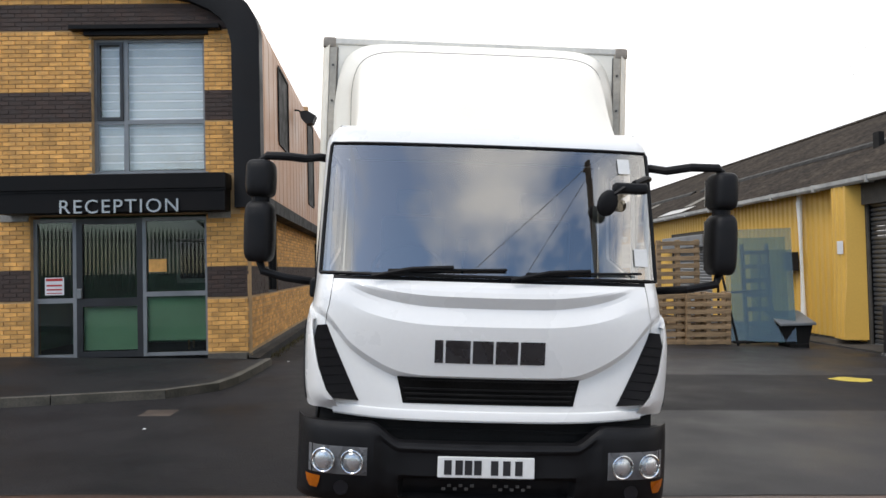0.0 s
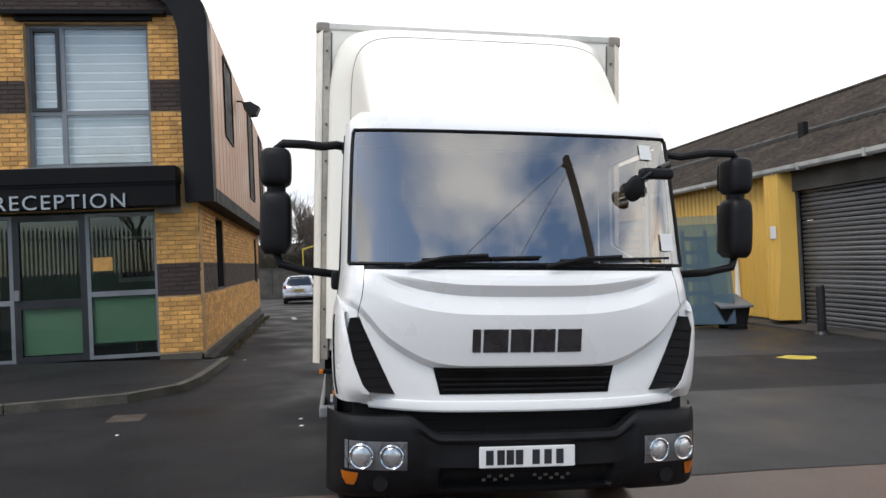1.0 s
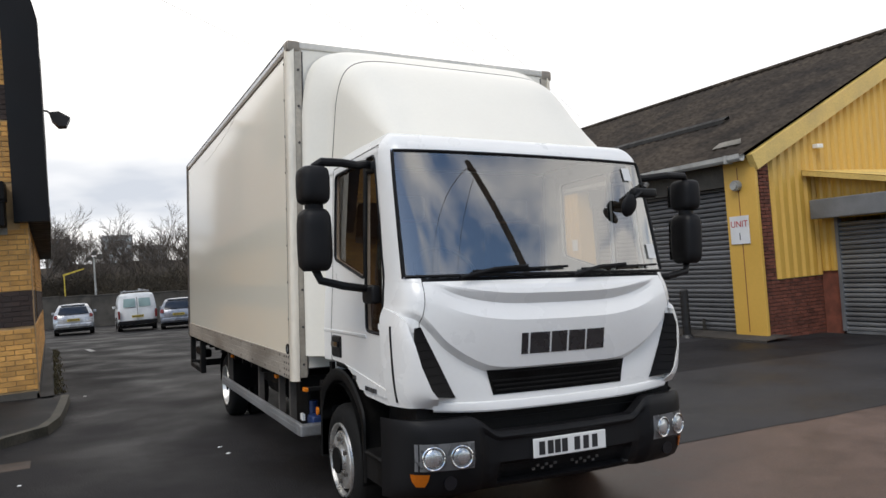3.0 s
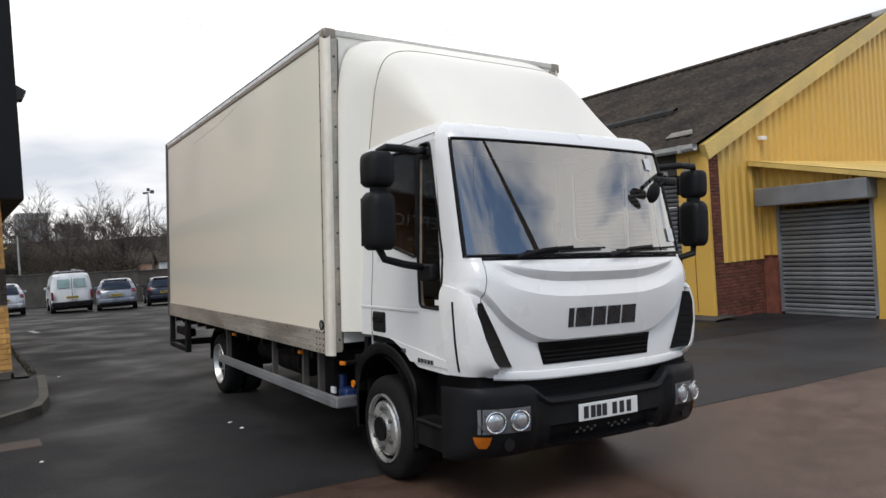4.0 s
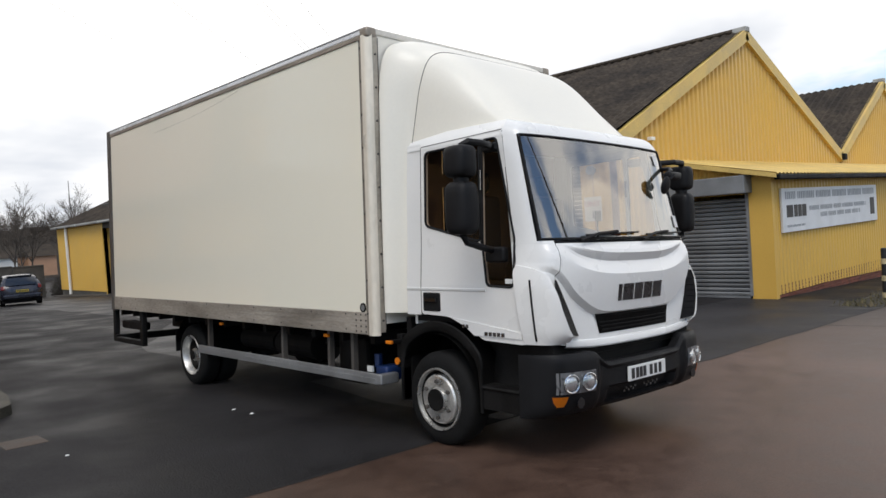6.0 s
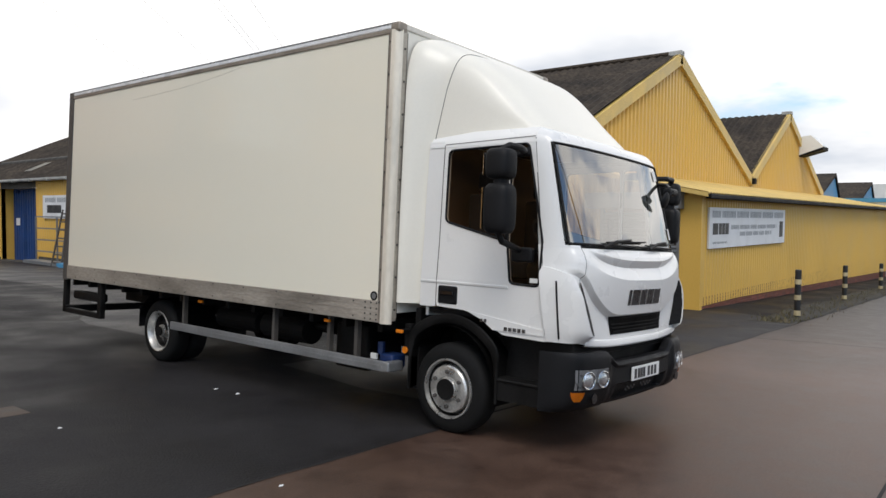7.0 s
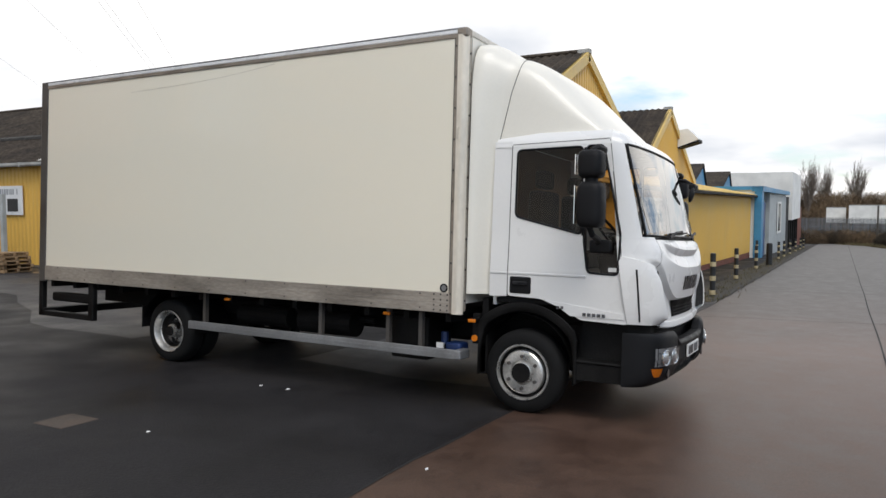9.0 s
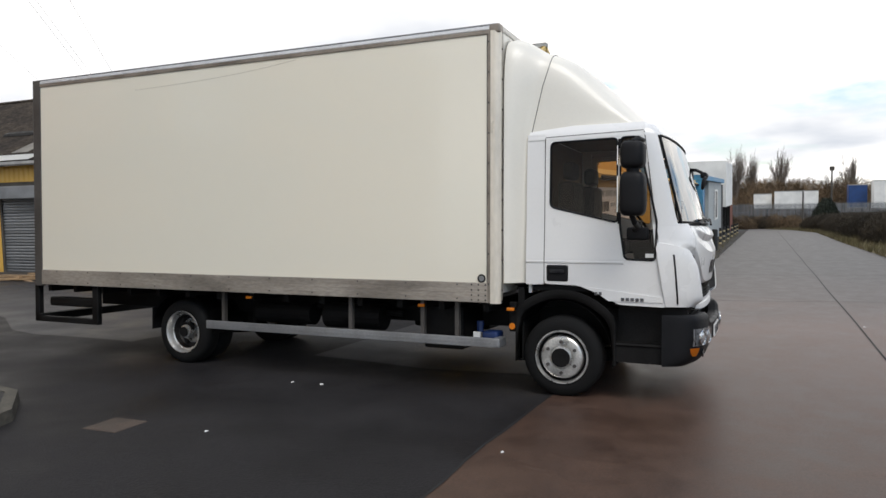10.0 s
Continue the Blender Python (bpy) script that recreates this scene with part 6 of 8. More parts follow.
# roofs
def roof_slope(xa, za, xb, zb, y0, y1, pitch=0.30):
    bm = bmesh.new()
    n = int((y1 - y0) / (pitch / 4))
    d = Vector((xb - xa, 0, zb - za)).normalized()
    nrm = Vector((-d.z, 0, d.x))
    if nrm.z < 0:
        nrm = -nrm
    L = math.hypot(xb - xa, zb - za)
    lo, rows = None, []
    for f in (0, 0.2, 0.21, 0.4, 0.41, 0.6, 0.61, 0.8, 0.81, 1.0):
        row = []
        lap = 0.02 * (1 - ((f * 5) % 1 if f < 1 else 1))
        for k in range(n + 1):
            y = y0 + (y1 - y0) * k / n
            p = Vector((xa + (xb - xa) * f, y, za + (zb - za) * f)) + nrm * (0.03 * math.cos(k * math.pi / 2) + lap + 0.02 * noise.noise(Vector((y * 0.4, f * 3, xa))))
            row.append(p)
        rows.append(row)
    bm_grid(bm, rows)
    return bm


REAR = 55.0
part("roof_slope", roof_slope(10.15, 3.42, 18.08, 7.06, GY - 0.02, REAR), M["roof"], works, "mossy brown corrugated roof")
part("roof_slope", roof_slope(18.08, 7.06, 25.85, 3.48, GY - 0.02, REAR), M["roof"], works)
part("roof_slope", roof_slope(25.85, 3.48, 31.3, 6.64, GY - 0.02, REAR), M["roof"], works, "mossy brown corrugated roof")
part("roof_slope", roof_slope(31.3, 6.64, 38.3, 3.14, GY - 0.02, REAR), M["roof"], works)
bm = bmesh.new()
bm_tube(bm, [(18.08, y, 7.09) for y in strip(40, GY, REAR)], 0.09, 6)
part("ridge", bm, M["roof"], works)
# strips of old rooflight and a lifted sheet edge on the slope
slope_k = (7.06 - 3.42) / (18.08 - 10.15)


def on_roof(x, y, h=0.06):
    return (x, y, 3.42 + (x - 10.15) * slope_k + h)


bm = bmesh.new()
for x0, x1, y0, y1 in ((13.05, 13.22, 14.4, 19.5), (12.9, 13.05, 20.5, 31.0), (12.95, 13.1, 33.0, 52.0)):
    bm_grid(bm, [[on_roof(x, y, 0.09) for x in (x0, x1)] for y in strip(8, y0, y1)])
for x0, x1, y0, y1 in ((11.0, 12.6, 36.0, 37.2), (10.9, 12.2, 28.0, 28.9), (10.75, 11.1, 11.7, 12.5), (11.2, 12.4, 44.0, 45.0)):
    bm_grid(bm, [[on_roof(x0, y0), on_roof(x0, y1)], [on_roof(x1, y0 + 0.3), on_roof(x1, y1 + 0.1)]])
bmesh.ops.solidify(bm, geom=bm.faces[:], thickness=0.02)
tagged(part("rooflight_strip", bm, M["rooflight"], works, "pale dirty rooflight strips"), kind="stuff")
bm = bmesh.new()
bm_grid(bm, [[on_roof(x, y, 0.075 + h) for x, h in ((10.08, 0.03), (10.35, 0.02), (10.66, 0.0))] for y in strip(6, 26.9, 29.6)])
bmesh.ops.solidify(bm, geom=bm.faces[:], thickness=0.015)
part("roof_patch", bm, M["white_wall"], works, "pale loose sheet at the eaves")
bm = bmesh.new()
for y0, y1 in ((14.0, 32.0), (33.0, 53.0)):
    bm_grid(bm, [[on_roof(x, y, h) for x, h in ((12.80, 0.05), (12.86, 0.13), (13.04, 0.14), (13.06, 0.05))] for y in strip(12, y0, y1)])
bm_box(bm, 12.6, 12.75, 19.2, 19.45, 4.45, 5.0)
part("roof_step", bm, M["chassis"], works, "dark raised joint in the roof")
bm = bmesh.new()
for z, x in ((3.36, 10.10),):
    bm_grid(bm, [[(x + dx, y, z + dz) for dx, dz in ((-0.08, 0.08), (-0.08, -0.01), (-0.04, -0.06), (0.05, -0.06), (0.08, 0.0), (0.08, 0.08))] for y in strip(40, GY + 0.05, REAR)])
for y in strip(20, GY + 0.4, REAR - 1):
    bm_box(bm, 10.0, 10.19, y - 0.03, y + 0.03, 3.28, 3.45)
part("gutter", bm, M["gutter"], works, "pale grey eaves gutter", False)

# flank wall facing the yard
flank_w = part("flank_wall", boxes((GX + 0.06, GX + 0.28, 12.9, 12.92, -0.5, 0.0)), M["wallgrey"], works, "flank of yellow sheets with roller shutters")
S1 = (11.95, 16.45)          # large shutter
S2 = (25.2, 28.95)            # second shutter
S3 = (41.4, 46.1)            # blue doors
bm = bmesh.new()
wall_boxes(bm, GY + 0.06, REAR, -1.4, 3.40, [(*S1, -1.4, 3.0), (*S2, -1.4, 2.25), (*S3, -1.4, 3.0)], GX + 0.06, GX + 0.28, "y")
tagged(part("flank_core", bm, M["wallgrey"], flank_w), kind="stuff")
cladding(flank_w, (GX + 0.05, S1[1] + 0.15), (0, 1), (-1, 0), S2[0] - S1[1] - 0.2, lambda s: -0.25, lambda s: 3.34, M["yellow"], 0.25, 0.035, 1.0)
cladding(flank_w, (GX + 0.05, S2[1] + 0.1), (0, 1), (-1, 0), S3[0] - S2[1] - 0.1, lambda s: -0.5, lambda s: 3.34, M["yellow"], 0.25, 0.035, 1.0)
cladding(flank_w, (GX + 0.05, S3[1]), (0, 1), (-1, 0), REAR - S3[1], lambda s: -0.75, lambda s: 3.34, M["yellow"], 0.25, 0.035, 1.0)
cladding(flank_w, (GX + 0.05, S2[0] - 0.1), (0, 1), (-1, 0), S2[1] - S2[0] + 0.2, lambda s: 2.75, lambda s: 3.34, M["yellow"], 0.25, 0.035, 1.0)
# corner pier
bm = bmesh.new()
bm_box(bm, GX - 0.06, GX + 0.02, GY - 0.03, S1[0] - 0.08, -0.28, 3.38, 0.008, 1)
pier = part("corner_pier", bm, M["yellow"], works, "smooth yellow corner pier")
part("rust_streak", boxes((GX - 0.066, GX - 0.060, 11.50, 11.515, -0.2, 3.2)), M["brick_r"], pier)
bm = bmesh.new()
bm_cyl(bm, (GX - 0.06, 11.52, 2.83), (GX - 0.16, 11.52, 2.83), 0.11, 16)
bm_cyl(bm, (GX - 0.16, 11.52, 2.83), (GX - 0.20, 11.52, 2.83), 0.085, 16)
part("bulkhead_lamp", bm, M["gutter"], pier, "round grey bulkhead lamp", True)
sign = thing("unit_sign", "small white unit sign with red and black print", "sign")
part("board", boxes((GX - 0.085, GX - 0.068, 11.30, 11.78, 1.62, 2.20)), M["white_sign"], sign)
tm = Matrix.Translation((GX - 0.088, 11.54, 1.97)) @ pose(0, 0, 0, 90, 0, -90)
part("letters", text_mesh("letters", "UNIT", 0.19, 0.001, tm, M["ink_red"]), None, sign, "red letters")
tm = Matrix.Translation((GX - 0.088, 11.54, 1.70)) @ pose(0, 0, 0, 90, 0, -90)
part("numeral", text_mesh("numeral", "1", 0.22, 0.001, tm, M["ink_black"]), None, sign, "black numeral")
shutter("roller_shutter", works, GX + 0.14, S1[0], S1[1], -0.27, 3.0, 0.105, M["shutter"], "wide dark grey roller shutter, closed")
part("shutter_lintel", boxes((GX - 0.02, GX + 0.14, S1[0] - 0.08, S1[1] + 0.1, 2.85, 3.34)), M["wallgrey"], works, "dark lintel above the shutter")
shutter("roller_shutter", works, GX + 0.10, S2[0], S2[1], -0.45, 2.25, 0.105, M["shutter_l"], "light grey roller shutter, closed")
bm = bmesh.new()
bm_box(bm, GX - 0.32, GX + 0.06, S2[0] - 0.15, S2[1] + 0.15, 2.16, 2.60, 0.03, 2)
part("shutter_hood", bm, M["grey_box"], works, "grey shutter hood")
# buckled corner sheet, downpipe and meter box
bm = bmesh.new()
rows = []
for z in strip(8, -0.2, 3.3):
    k = 0.10 * smooth01((1.5 - z) / 1.6)
    turn = [(GX - 0.30 - k, 16.62 + k * 0.4), (GX - 0.32 - k * 0.3, 17.15), (GX - 0.02, 17.6)]
    row = [(GX + 0.04, 16.50, z)]
    for (xa, ya), (xb, yb) in zip(turn, turn[1:]):
        n = 16
        row += [(xa + (xb - xa) * i / n - rib(ya + (yb - ya) * i / n, 0.18, 0.03), ya + (yb - ya) * i / n, z) for i in range(n + 1)]
    rows.append(row)
bm_grid(bm, rows)
part("corner_flashing", bm, M["yellow"], works, "buckled yellow corner sheet")
bm = bmesh.new()
bm_tube(bm, [(GX - 0.10, 52.6, 3.30), (GX - 0.12, 52.6, 3.0), (GX - 0.12, 52.6, -1.0)], 0.09, 8)
part("downpipe", bm, M["white_wall"], works, "pale grey downpipe", True)
bm = bmesh.new()
bm_tube(bm, [(GX - 0.10, 19.0, 3.32), (GX - 0.12, 19.0, 3.1), (GX - 0.10, 19.0, 0.2), (GX - 0.10, 18.96, -0.3)], 0.075, 10)
part("downpipe", bm, M["white_wall"], works, "pale grey downpipe", True)
bm = bmesh.new()
bm_box(bm, GX - 0.22, GX - 0.02, 19.3, 19.75, 1.35, 1.85, 0.01, 1)
part("meter_box", bm, M["dark"], works)
part("small_notice", boxes((GX - 0.345, GX - 0.335, 16.75, 16.98, 1.75, 2.05)), M["white_sign"], works, "small white notice")
# far end: blue doors and a name board with its lettering as bars
for y0 in (41.4, 43.0, 44.6):
    dr = part("blue_door", boxes((GX + 0.70, GX + 0.76, y0 + 0.01, y0 + 1.55, -0.95, 3.0)), M["blue"], works, "tall blue steel door, closed")
    for k in range(5):
        part("rib", boxes((GX + 0.67, GX + 0.70, y0 + 0.12 + k * 0.32, y0 + 0.18 + k * 0.32, -0.9, 2.95)), M["blue"], dr)
for y0 in (41.32, 46.1):
    part("door_reveal", boxes((GX + 0.02, GX + 0.80, y0, y0 + 0.08, -0.95, 3.0)), M["yellow"], works)
part("door_notice", boxes((GX + 0.655, GX + 0.668, 45.2, 45.7, 1.0, 1.4)), M["white_sign"], works, "small white notice on the blue door")
bm = bmesh.new()
bm_cyl(bm, (GX - 0.02, 34.9, 2.86), (GX - 0.22, 34.9, 2.80), 0.09, 12, 0.16)
part("wall_lamp", bm, M["white_wall"], works, "small pale lamp under the eaves")
nb = thing("name_board", "long white name board with grey print on the yellow flank", "sign")
part("board", boxes((GX - 0.06, GX - 0.03, 31.0, 40.4, 1.45, 2.58)), M["white_sign"], nb)
on_board = lambda x, z: (GX - 0.064, 71.4 - x, z)
print_line("print_line", nb, 31.3, 40.1, 2.24, 2.46, on_board, M["ink_grey"], 1, (9, 10, 7))
print_line("print_line", nb, 33.6, 39.0, 1.90, 2.04, on_board, M["ink_grey"], 2, (9, 11))
print_line("print_line", nb, 34.2, 38.4, 1.64, 1.78, on_board, M["ink_grey"], 3, (8, 6))
part("logo_block", boxes((GX - 0.066, GX - 0.062, 38.3, 39.9, 1.72, 2.10)), M["ink_black"], nb, "dark logo block")
part("logo_block", boxes((GX - 0.066, GX - 0.062, 31.3, 32.0, 1.58, 2.08)), M["ink_black"], nb, "dark logo block")
# raised strip along the flank
bm = bmesh.new()
lo, hi = [], []
for y in strip(30, GY - 0.4, REAR):
    z = ground_z(GX - 0.4, y)
    lo.append((GX - 0.55, y, z - 0.02))
    hi.append((GX - 0.55, y, z + 0.045))
bm_grid(bm, [lo, hi, [(GX + 0.2, y, z + 0.03) for x, y, z in hi]])
single("apron", bm, M["apron"], "low dirty concrete apron along the works", kind="structure")

# ---- the lean-to ----
AX, AY, AE = 12.15, 8.10, 39.4
lean = thing("lean_to", "low yellow lean-to with a sloping sheet roof", "building")
cladding(lean, (AX, AY + 0.04), (1, 0), (0, -1), AE - AX, lambda s: -0.42 - 0.0245 * max(0, s - 3) + 0.10, lambda s: 2.30, M["yellow"], 0.20, 0.022, 1.0)
part("lean_core", boxes((AX + 0.05, AE - 0.02, AY + 0.06, AY + 0.2, -1.5, 2.28)), M["brick_r"], lean, "brick plinth wall behind the sheets")
me = raw_bricks([s for s in brick_spots(AX + 0.05, AE, -1.45, -0.1, [])], AY + 0.055, 0.02, "x")
me.materials.append(M["brick_r"])
tagged(part("brickwork", me, None, lean, "dark red brick plinth"), kind="stuff")
bm = bmesh.new()
bm_box(bm, AX - 0.03, AX + 0.06, AY - 0.02, 8.61, -0.40, 2.36, 0.0)
bm_box(bm, AX - 0.034, AX + 0.12, AY - 0.03, AY + 0.05, -0.40, 2.36, 0.0)
part("corner_post", bm, M["yellow"], lean, "smooth yellow corner sheet")
bm = bmesh.new()
bm_poly(bm, [(8.10, 2.0), (10.72, 2.0), (10.72, 0.92), (11.12, 0.92), (11.12, 3.0), (8.10, 2.34)], "x", AX + 0.02, AX + 0.10)
part("end_wall", bm, M["yellow"], lean)
cladding(lean, (AX + 0.015, 8.12), (0, 1), (-1, 0), 2.96, lambda s: 2.02 if s < 2.55 else 0.92, lambda s: 2.36 + 0.2 * s, M["yellow"], 0.20, 0.03, 1.0)
part("end_plinth", boxes((AX + 0.03, AX + 0.10, 10.72, 11.12, -0.4, 0.92)), M["brick_r"], lean, "dark red brick below the yellow sheet")
bm = bmesh.new()
n = int((AE + 0.2 - (AX - 0.35)) / 0.05)
rows = []
for f in (0.0, 0.5, 1.0):
    rows.append([(AX - 0.35 + (AE + 0.55 - AX) * k / n, 7.82 + (GY + 0.04 - 7.82) * f, 2.40 + 0.66 * f + 0.02 * math.cos(k * math.pi / 2)) for k in range(n + 1)])
bm_grid(bm, rows)
part("roof_sheet", bm, M["yellow_trim"], lean, "pale yellow profiled roof sheet")
bm = bmesh.new()
bm_poly(bm, [(7.82, 2.30), (7.82, 2.40), (GY, 3.06), (GY, 2.96)], "x", AX - 0.37, AX - 0.33)
part("verge_board", bm, M["yellow_trim"], lean)
bm = bmesh.new()
bm_box(bm, AX - 0.3, AE + 0.15, 7.76, 7.90, 2.26, 2.37, 0.02, 1)
part("eaves_gutter", bm, M["chassis"], lean, "dark eaves gutter")
shutter("roller_shutter", lean, AX - 0.02, 8.66, 10.62, -0.33, 2.02, 0.098, M["shutter_l"], "light grey roller shutter, closed")
bm = bmesh.new()
bm_box(bm, AX - 0.42, AX + 0.02, 8.50, 10.95, 2.02, 2.42, 0.02, 2)
part("shutter_hood", bm, M["grey_box"], lean, "grey shutter hood")
board = thing("wall_sign", "long white company sign with grey print on the lean-to", "sign")
bm = bmesh.new()
bm_box(bm, 12.62, 19.25, AY - 0.045, AY + 0.01, 1.06, 2.07, 0.006, 1)
part("board", bm, M["white_sign"], board)
on_board = lambda x, z: (x, AY - 0.0475, z)
print_line("print_line", board, 12.8, 19.05, 1.82, 1.99, on_board, M["ink_grey"], 4, (10, 6, 10, 5), "grey print as plain bars")
print_line("print_line", board, 14.2, 18.3, 1.52, 1.63, on_board, M["ink_grey"], 5, (13, 9))
print_line("print_line", board, 14.9, 17.8, 1.34, 1.45, on_board, M["ink_grey"], 6, (7, 8))
print_line("print_line", board, 12.85, 13.9, 1.17, 1.22, on_board, M["ink_grey"], 7, (8, 9))
for x, w in ((12.85, 0.36), (13.28, 0.20), (13.52, 0.20), (13.76, 0.24)):
    part("logo_block", boxes((x, x + w, AY - 0.052, AY - 0.046, 1.40, 1.68)), M["ink_black"], board, "dark logo block")
part("logo_block", boxes((18.65, 19.0, AY - 0.052, AY - 0.046, 1.25, 1.72)), M["ink_black"], board)

# hooded floodlight on the second gable
fl = thing("gable_lamp", "large pale hooded lamp on the second gable", "lamp")
bm = bmesh.new()
bm_poly(bm, [(GY, 4.85), (GY, 5.75), (GY - 0.5, 5.80), (GY - 1.05, 5.25), (GY - 1.0, 5.10)], "x", 33.3, 34.3)
part("hood", bm, M["white_wall"], fl, "weathered white hood")
bm = bmesh.new()
bm_poly(bm, [(GY, 4.80), (GY - 1.05, 5.08), (GY - 1.07, 5.22), (GY, 4.86)], "x", 33.28, 34.32)
part("lamp_face", bm, M["chassis"], fl)
bm = bmesh.new()
bm_box(bm, 12.15, 12.35, GY - 0.14, GY - 0.02, 3.53, 3.62, 0.015, 2)
part("wall_lamp", bm, M["white_wall"], works, "small white lamp on the gable")
bm = bmesh.new()
bm_tube(bm, [(27.6, 14.0, 4.0), (27.6, 14.0, 6.6)], 0.09, 8)
part("flue", bm, M["gutter"], works, "thin grey flue")

# ---- blue and pale units further along the road ----
blue_unit = thing("blue_unit", "light blue and pale grey flat-roofed unit", "building")
part("end_wall", boxes((39.5, 39.7, 7.6, 11.1, -1.6, 2.70)), M["white_wall"], blue_unit, "cream end wall")
part("front_wall", boxes((39.7, 43.2, 7.95, 8.15, -1.7, 2.75)), M["pale"], blue_unit)
part("corner_post", boxes((39.45, 40.6, 7.55, 7.95, -1.6, 2.75)), M["blue_l"], blue_unit, "light blue corner post")
part("fascia", boxes((39.4, 61.0, 7.5, 8.1, 2.62, 2.92), (39.4, 39.7, 7.5, 11.1, 2.70, 2.92)), M["blue_l"], blue_unit, "light blue fascia")
part("front_wall", boxes((43.2, 47.0, 8.3, 8.4, -1.8, 2.62)), M["dark"], blue_unit)
part("blue_door", boxes((42.2, 44.2, 7.80, 7.94, -1.7, 2.0)), M["blue"], blue_unit, "blue door, half open")
part("pale_wall", boxes((46.0, 60.0, 7.7, 8.1, -2.0, 2.62)), M["pale"], blue_unit, "pale grey cabin wall")
part("cabin_window", boxes((51.5, 54.0, 7.64, 7.70, -0.1, 1.9)), M["black_gloss"], blue_unit, "dark cabin window")
part("window_frame", boxes((51.3, 54.2, 7.60, 7.66, -0.25, -0.1), (51.3, 54.2, 7.60, 7.66, 1.9, 2.05), (51.3, 51.5, 7.60, 7.66, -0.1, 1.9), (54.0, 54.2, 7.60, 7.66, -0.1, 1.9)), M["white_wall"], blue_unit)
part("roof", boxes((39.7, 60.9, 8.1, 12.0, 2.60, 2.80)), M["roof"], blue_unit)
part("dark_bay", boxes((60.0, 66.0, 7.9, 8.2, -2.2, 2.5)), M["dark"], blue_unit)
white_unit = thing("white_unit", "white clad unit raised on dark posts", "building")
part("upper_wall", boxes((66.0, 78.0, 7.6, 16.0, 0.45, 4.75)), M["white_wall"], white_unit, "white cladding")
for x in (66.4, 69.0, 72.0, 75.0, 77.6):
    part("post", boxes((x - 0.15, x + 0.15, 7.8, 8.1, -2.6, 0.45)), M["chassis"], white_unit)
part("dark_undercroft", boxes((66.0, 78.0, 9.5, 9.8, -2.6, 0.45)), M["dark"], white_unit)
part("brick_flank", boxes((78.0, 88.0, 8.0, 14.0, -2.8, 1.5)), M["brick_r"], white_unit, "dull red brick flank")
# small blue gables behind
for xr, xa, xb, z in ((43.2, 38.6, 44.8, 4.35), (55.0, 50.0, 56.6, 4.3)):
    g_ = thing("blue_gable", "light blue north-light gable with a dark roof", "roof")
    bm = bmesh.new()
    bm_poly(bm, [(xa, 2.6), (xr, z), (xb, 2.6)], "y", GY + 0.4, GY + 0.6)
    part("gable", bm, M["blue_l"], g_)
    bm = bmesh.new()
    bm_poly(bm, [(xa - 0.2, 2.75), (xr, z + 0.15), (xr, z), (xa - 0.2, 2.6)], "y", GY + 0.3, 22.0)
    bm_poly(bm, [(xr, z + 0.15), (xb + 0.1, 2.75), (xb + 0.1, 2.6), (xr, z)], "y", GY + 0.3, 22.0)
    part("slope", bm, M["roof"], g_)


# ---- bollards ----
def bollard(x, y, h, r, banded, group, label):
    z = ground_z(x, y)
    b = thing("bollard", label, "bollard", group)
    bm = bmesh.new()
    bm_cyl(bm, (0, 0, -0.05), (0, 0, h - r * 0.3), r, 14)
    bm_cyl(bm, (0, 0, h - r * 0.3), (0, 0, h), r, 14, r * 0.75)
    part("post", bm, M["bol_black"], b)
    if banded:
        for z0 in (0.06, 0.38, 0.70):
            bm = bmesh.new()
            bm_cyl(bm, (0, 0, z0 * h), (0, 0, z0 * h + 0.11), r + 0.004, 14)
            part("band", bm, M["bol_white"], b, "faded yellow band")
    b.location = (x, y, z)
    return b


for x, y, h in ((12.35, 5.98, 1.08), (18.9, 6.27, 1.05), (26.0, 6.40, 1.0), (37.6, 6.45, 1.0), (41.4, 6.45, 1.0), (47.0, 6.48, 1.0), (54.0, 6.55, 1.0), (61.0, 6.6, 1.0), (67.0, 6.65, 1.0)):
    bollard(x, y, h, 0.068, True, "banded bollards along the road", "black bollard with faded yellow bands in the weedy verge")
bollard(29.8, 6.24, 1.05, 0.13, False, "", "thick plain black bollard beside the road")
bollard(34.0, 7.2, 1.1, 0.06, True, "", "thin banded post beside the lean-to")
for x, y in ((9.72, 14.75), (9.72, 12.65)):
    b = bollard(x, y, 1.05, 0.09, False, "bollards before the wide shutter", "plain black steel bollard before the shutter")
    bm = bmesh.new()
    bm_cyl(bm, (0, 0, 0.0), (0, 0, 0.07), 0.15, 12, 0.11)
    part("base", bm, M["bol_black"], b)

# ---- pallets, glass and racks beside the flank ----
def pallet(m, group="upright pallets"):
    p = thing("pallet", "pale wooden pallet standing on end", "pallet", group)
    for k in range(7):
        bm = bmesh.new()
        bm_box(bm, 0.0, 1.0, -0.075, -0.055, 0.02 + k * 0.175, 0.12 + k * 0.175, 0.003, 1)
        part("board", bm, M["wood"], p)
    for x in (0.0, 0.45, 0.9):
        bm = bmesh.new()
        bm_box(bm, x, x + 0.1, -0.055, 0.035, 0.0, 1.2, 0.004, 1)
        part("bearer", bm, M["wood"], p)
    for k in (0, 3, 6):
        bm = bmesh.new()
        bm_box(bm, 0.0, 1.0, 0.035, 0.055, 0.02 + k * 0.175, 0.12 + k * 0.175, 0.003, 1)
        part("back_board", bm, M["wood"], p)
    p.matrix_world = m
    return p


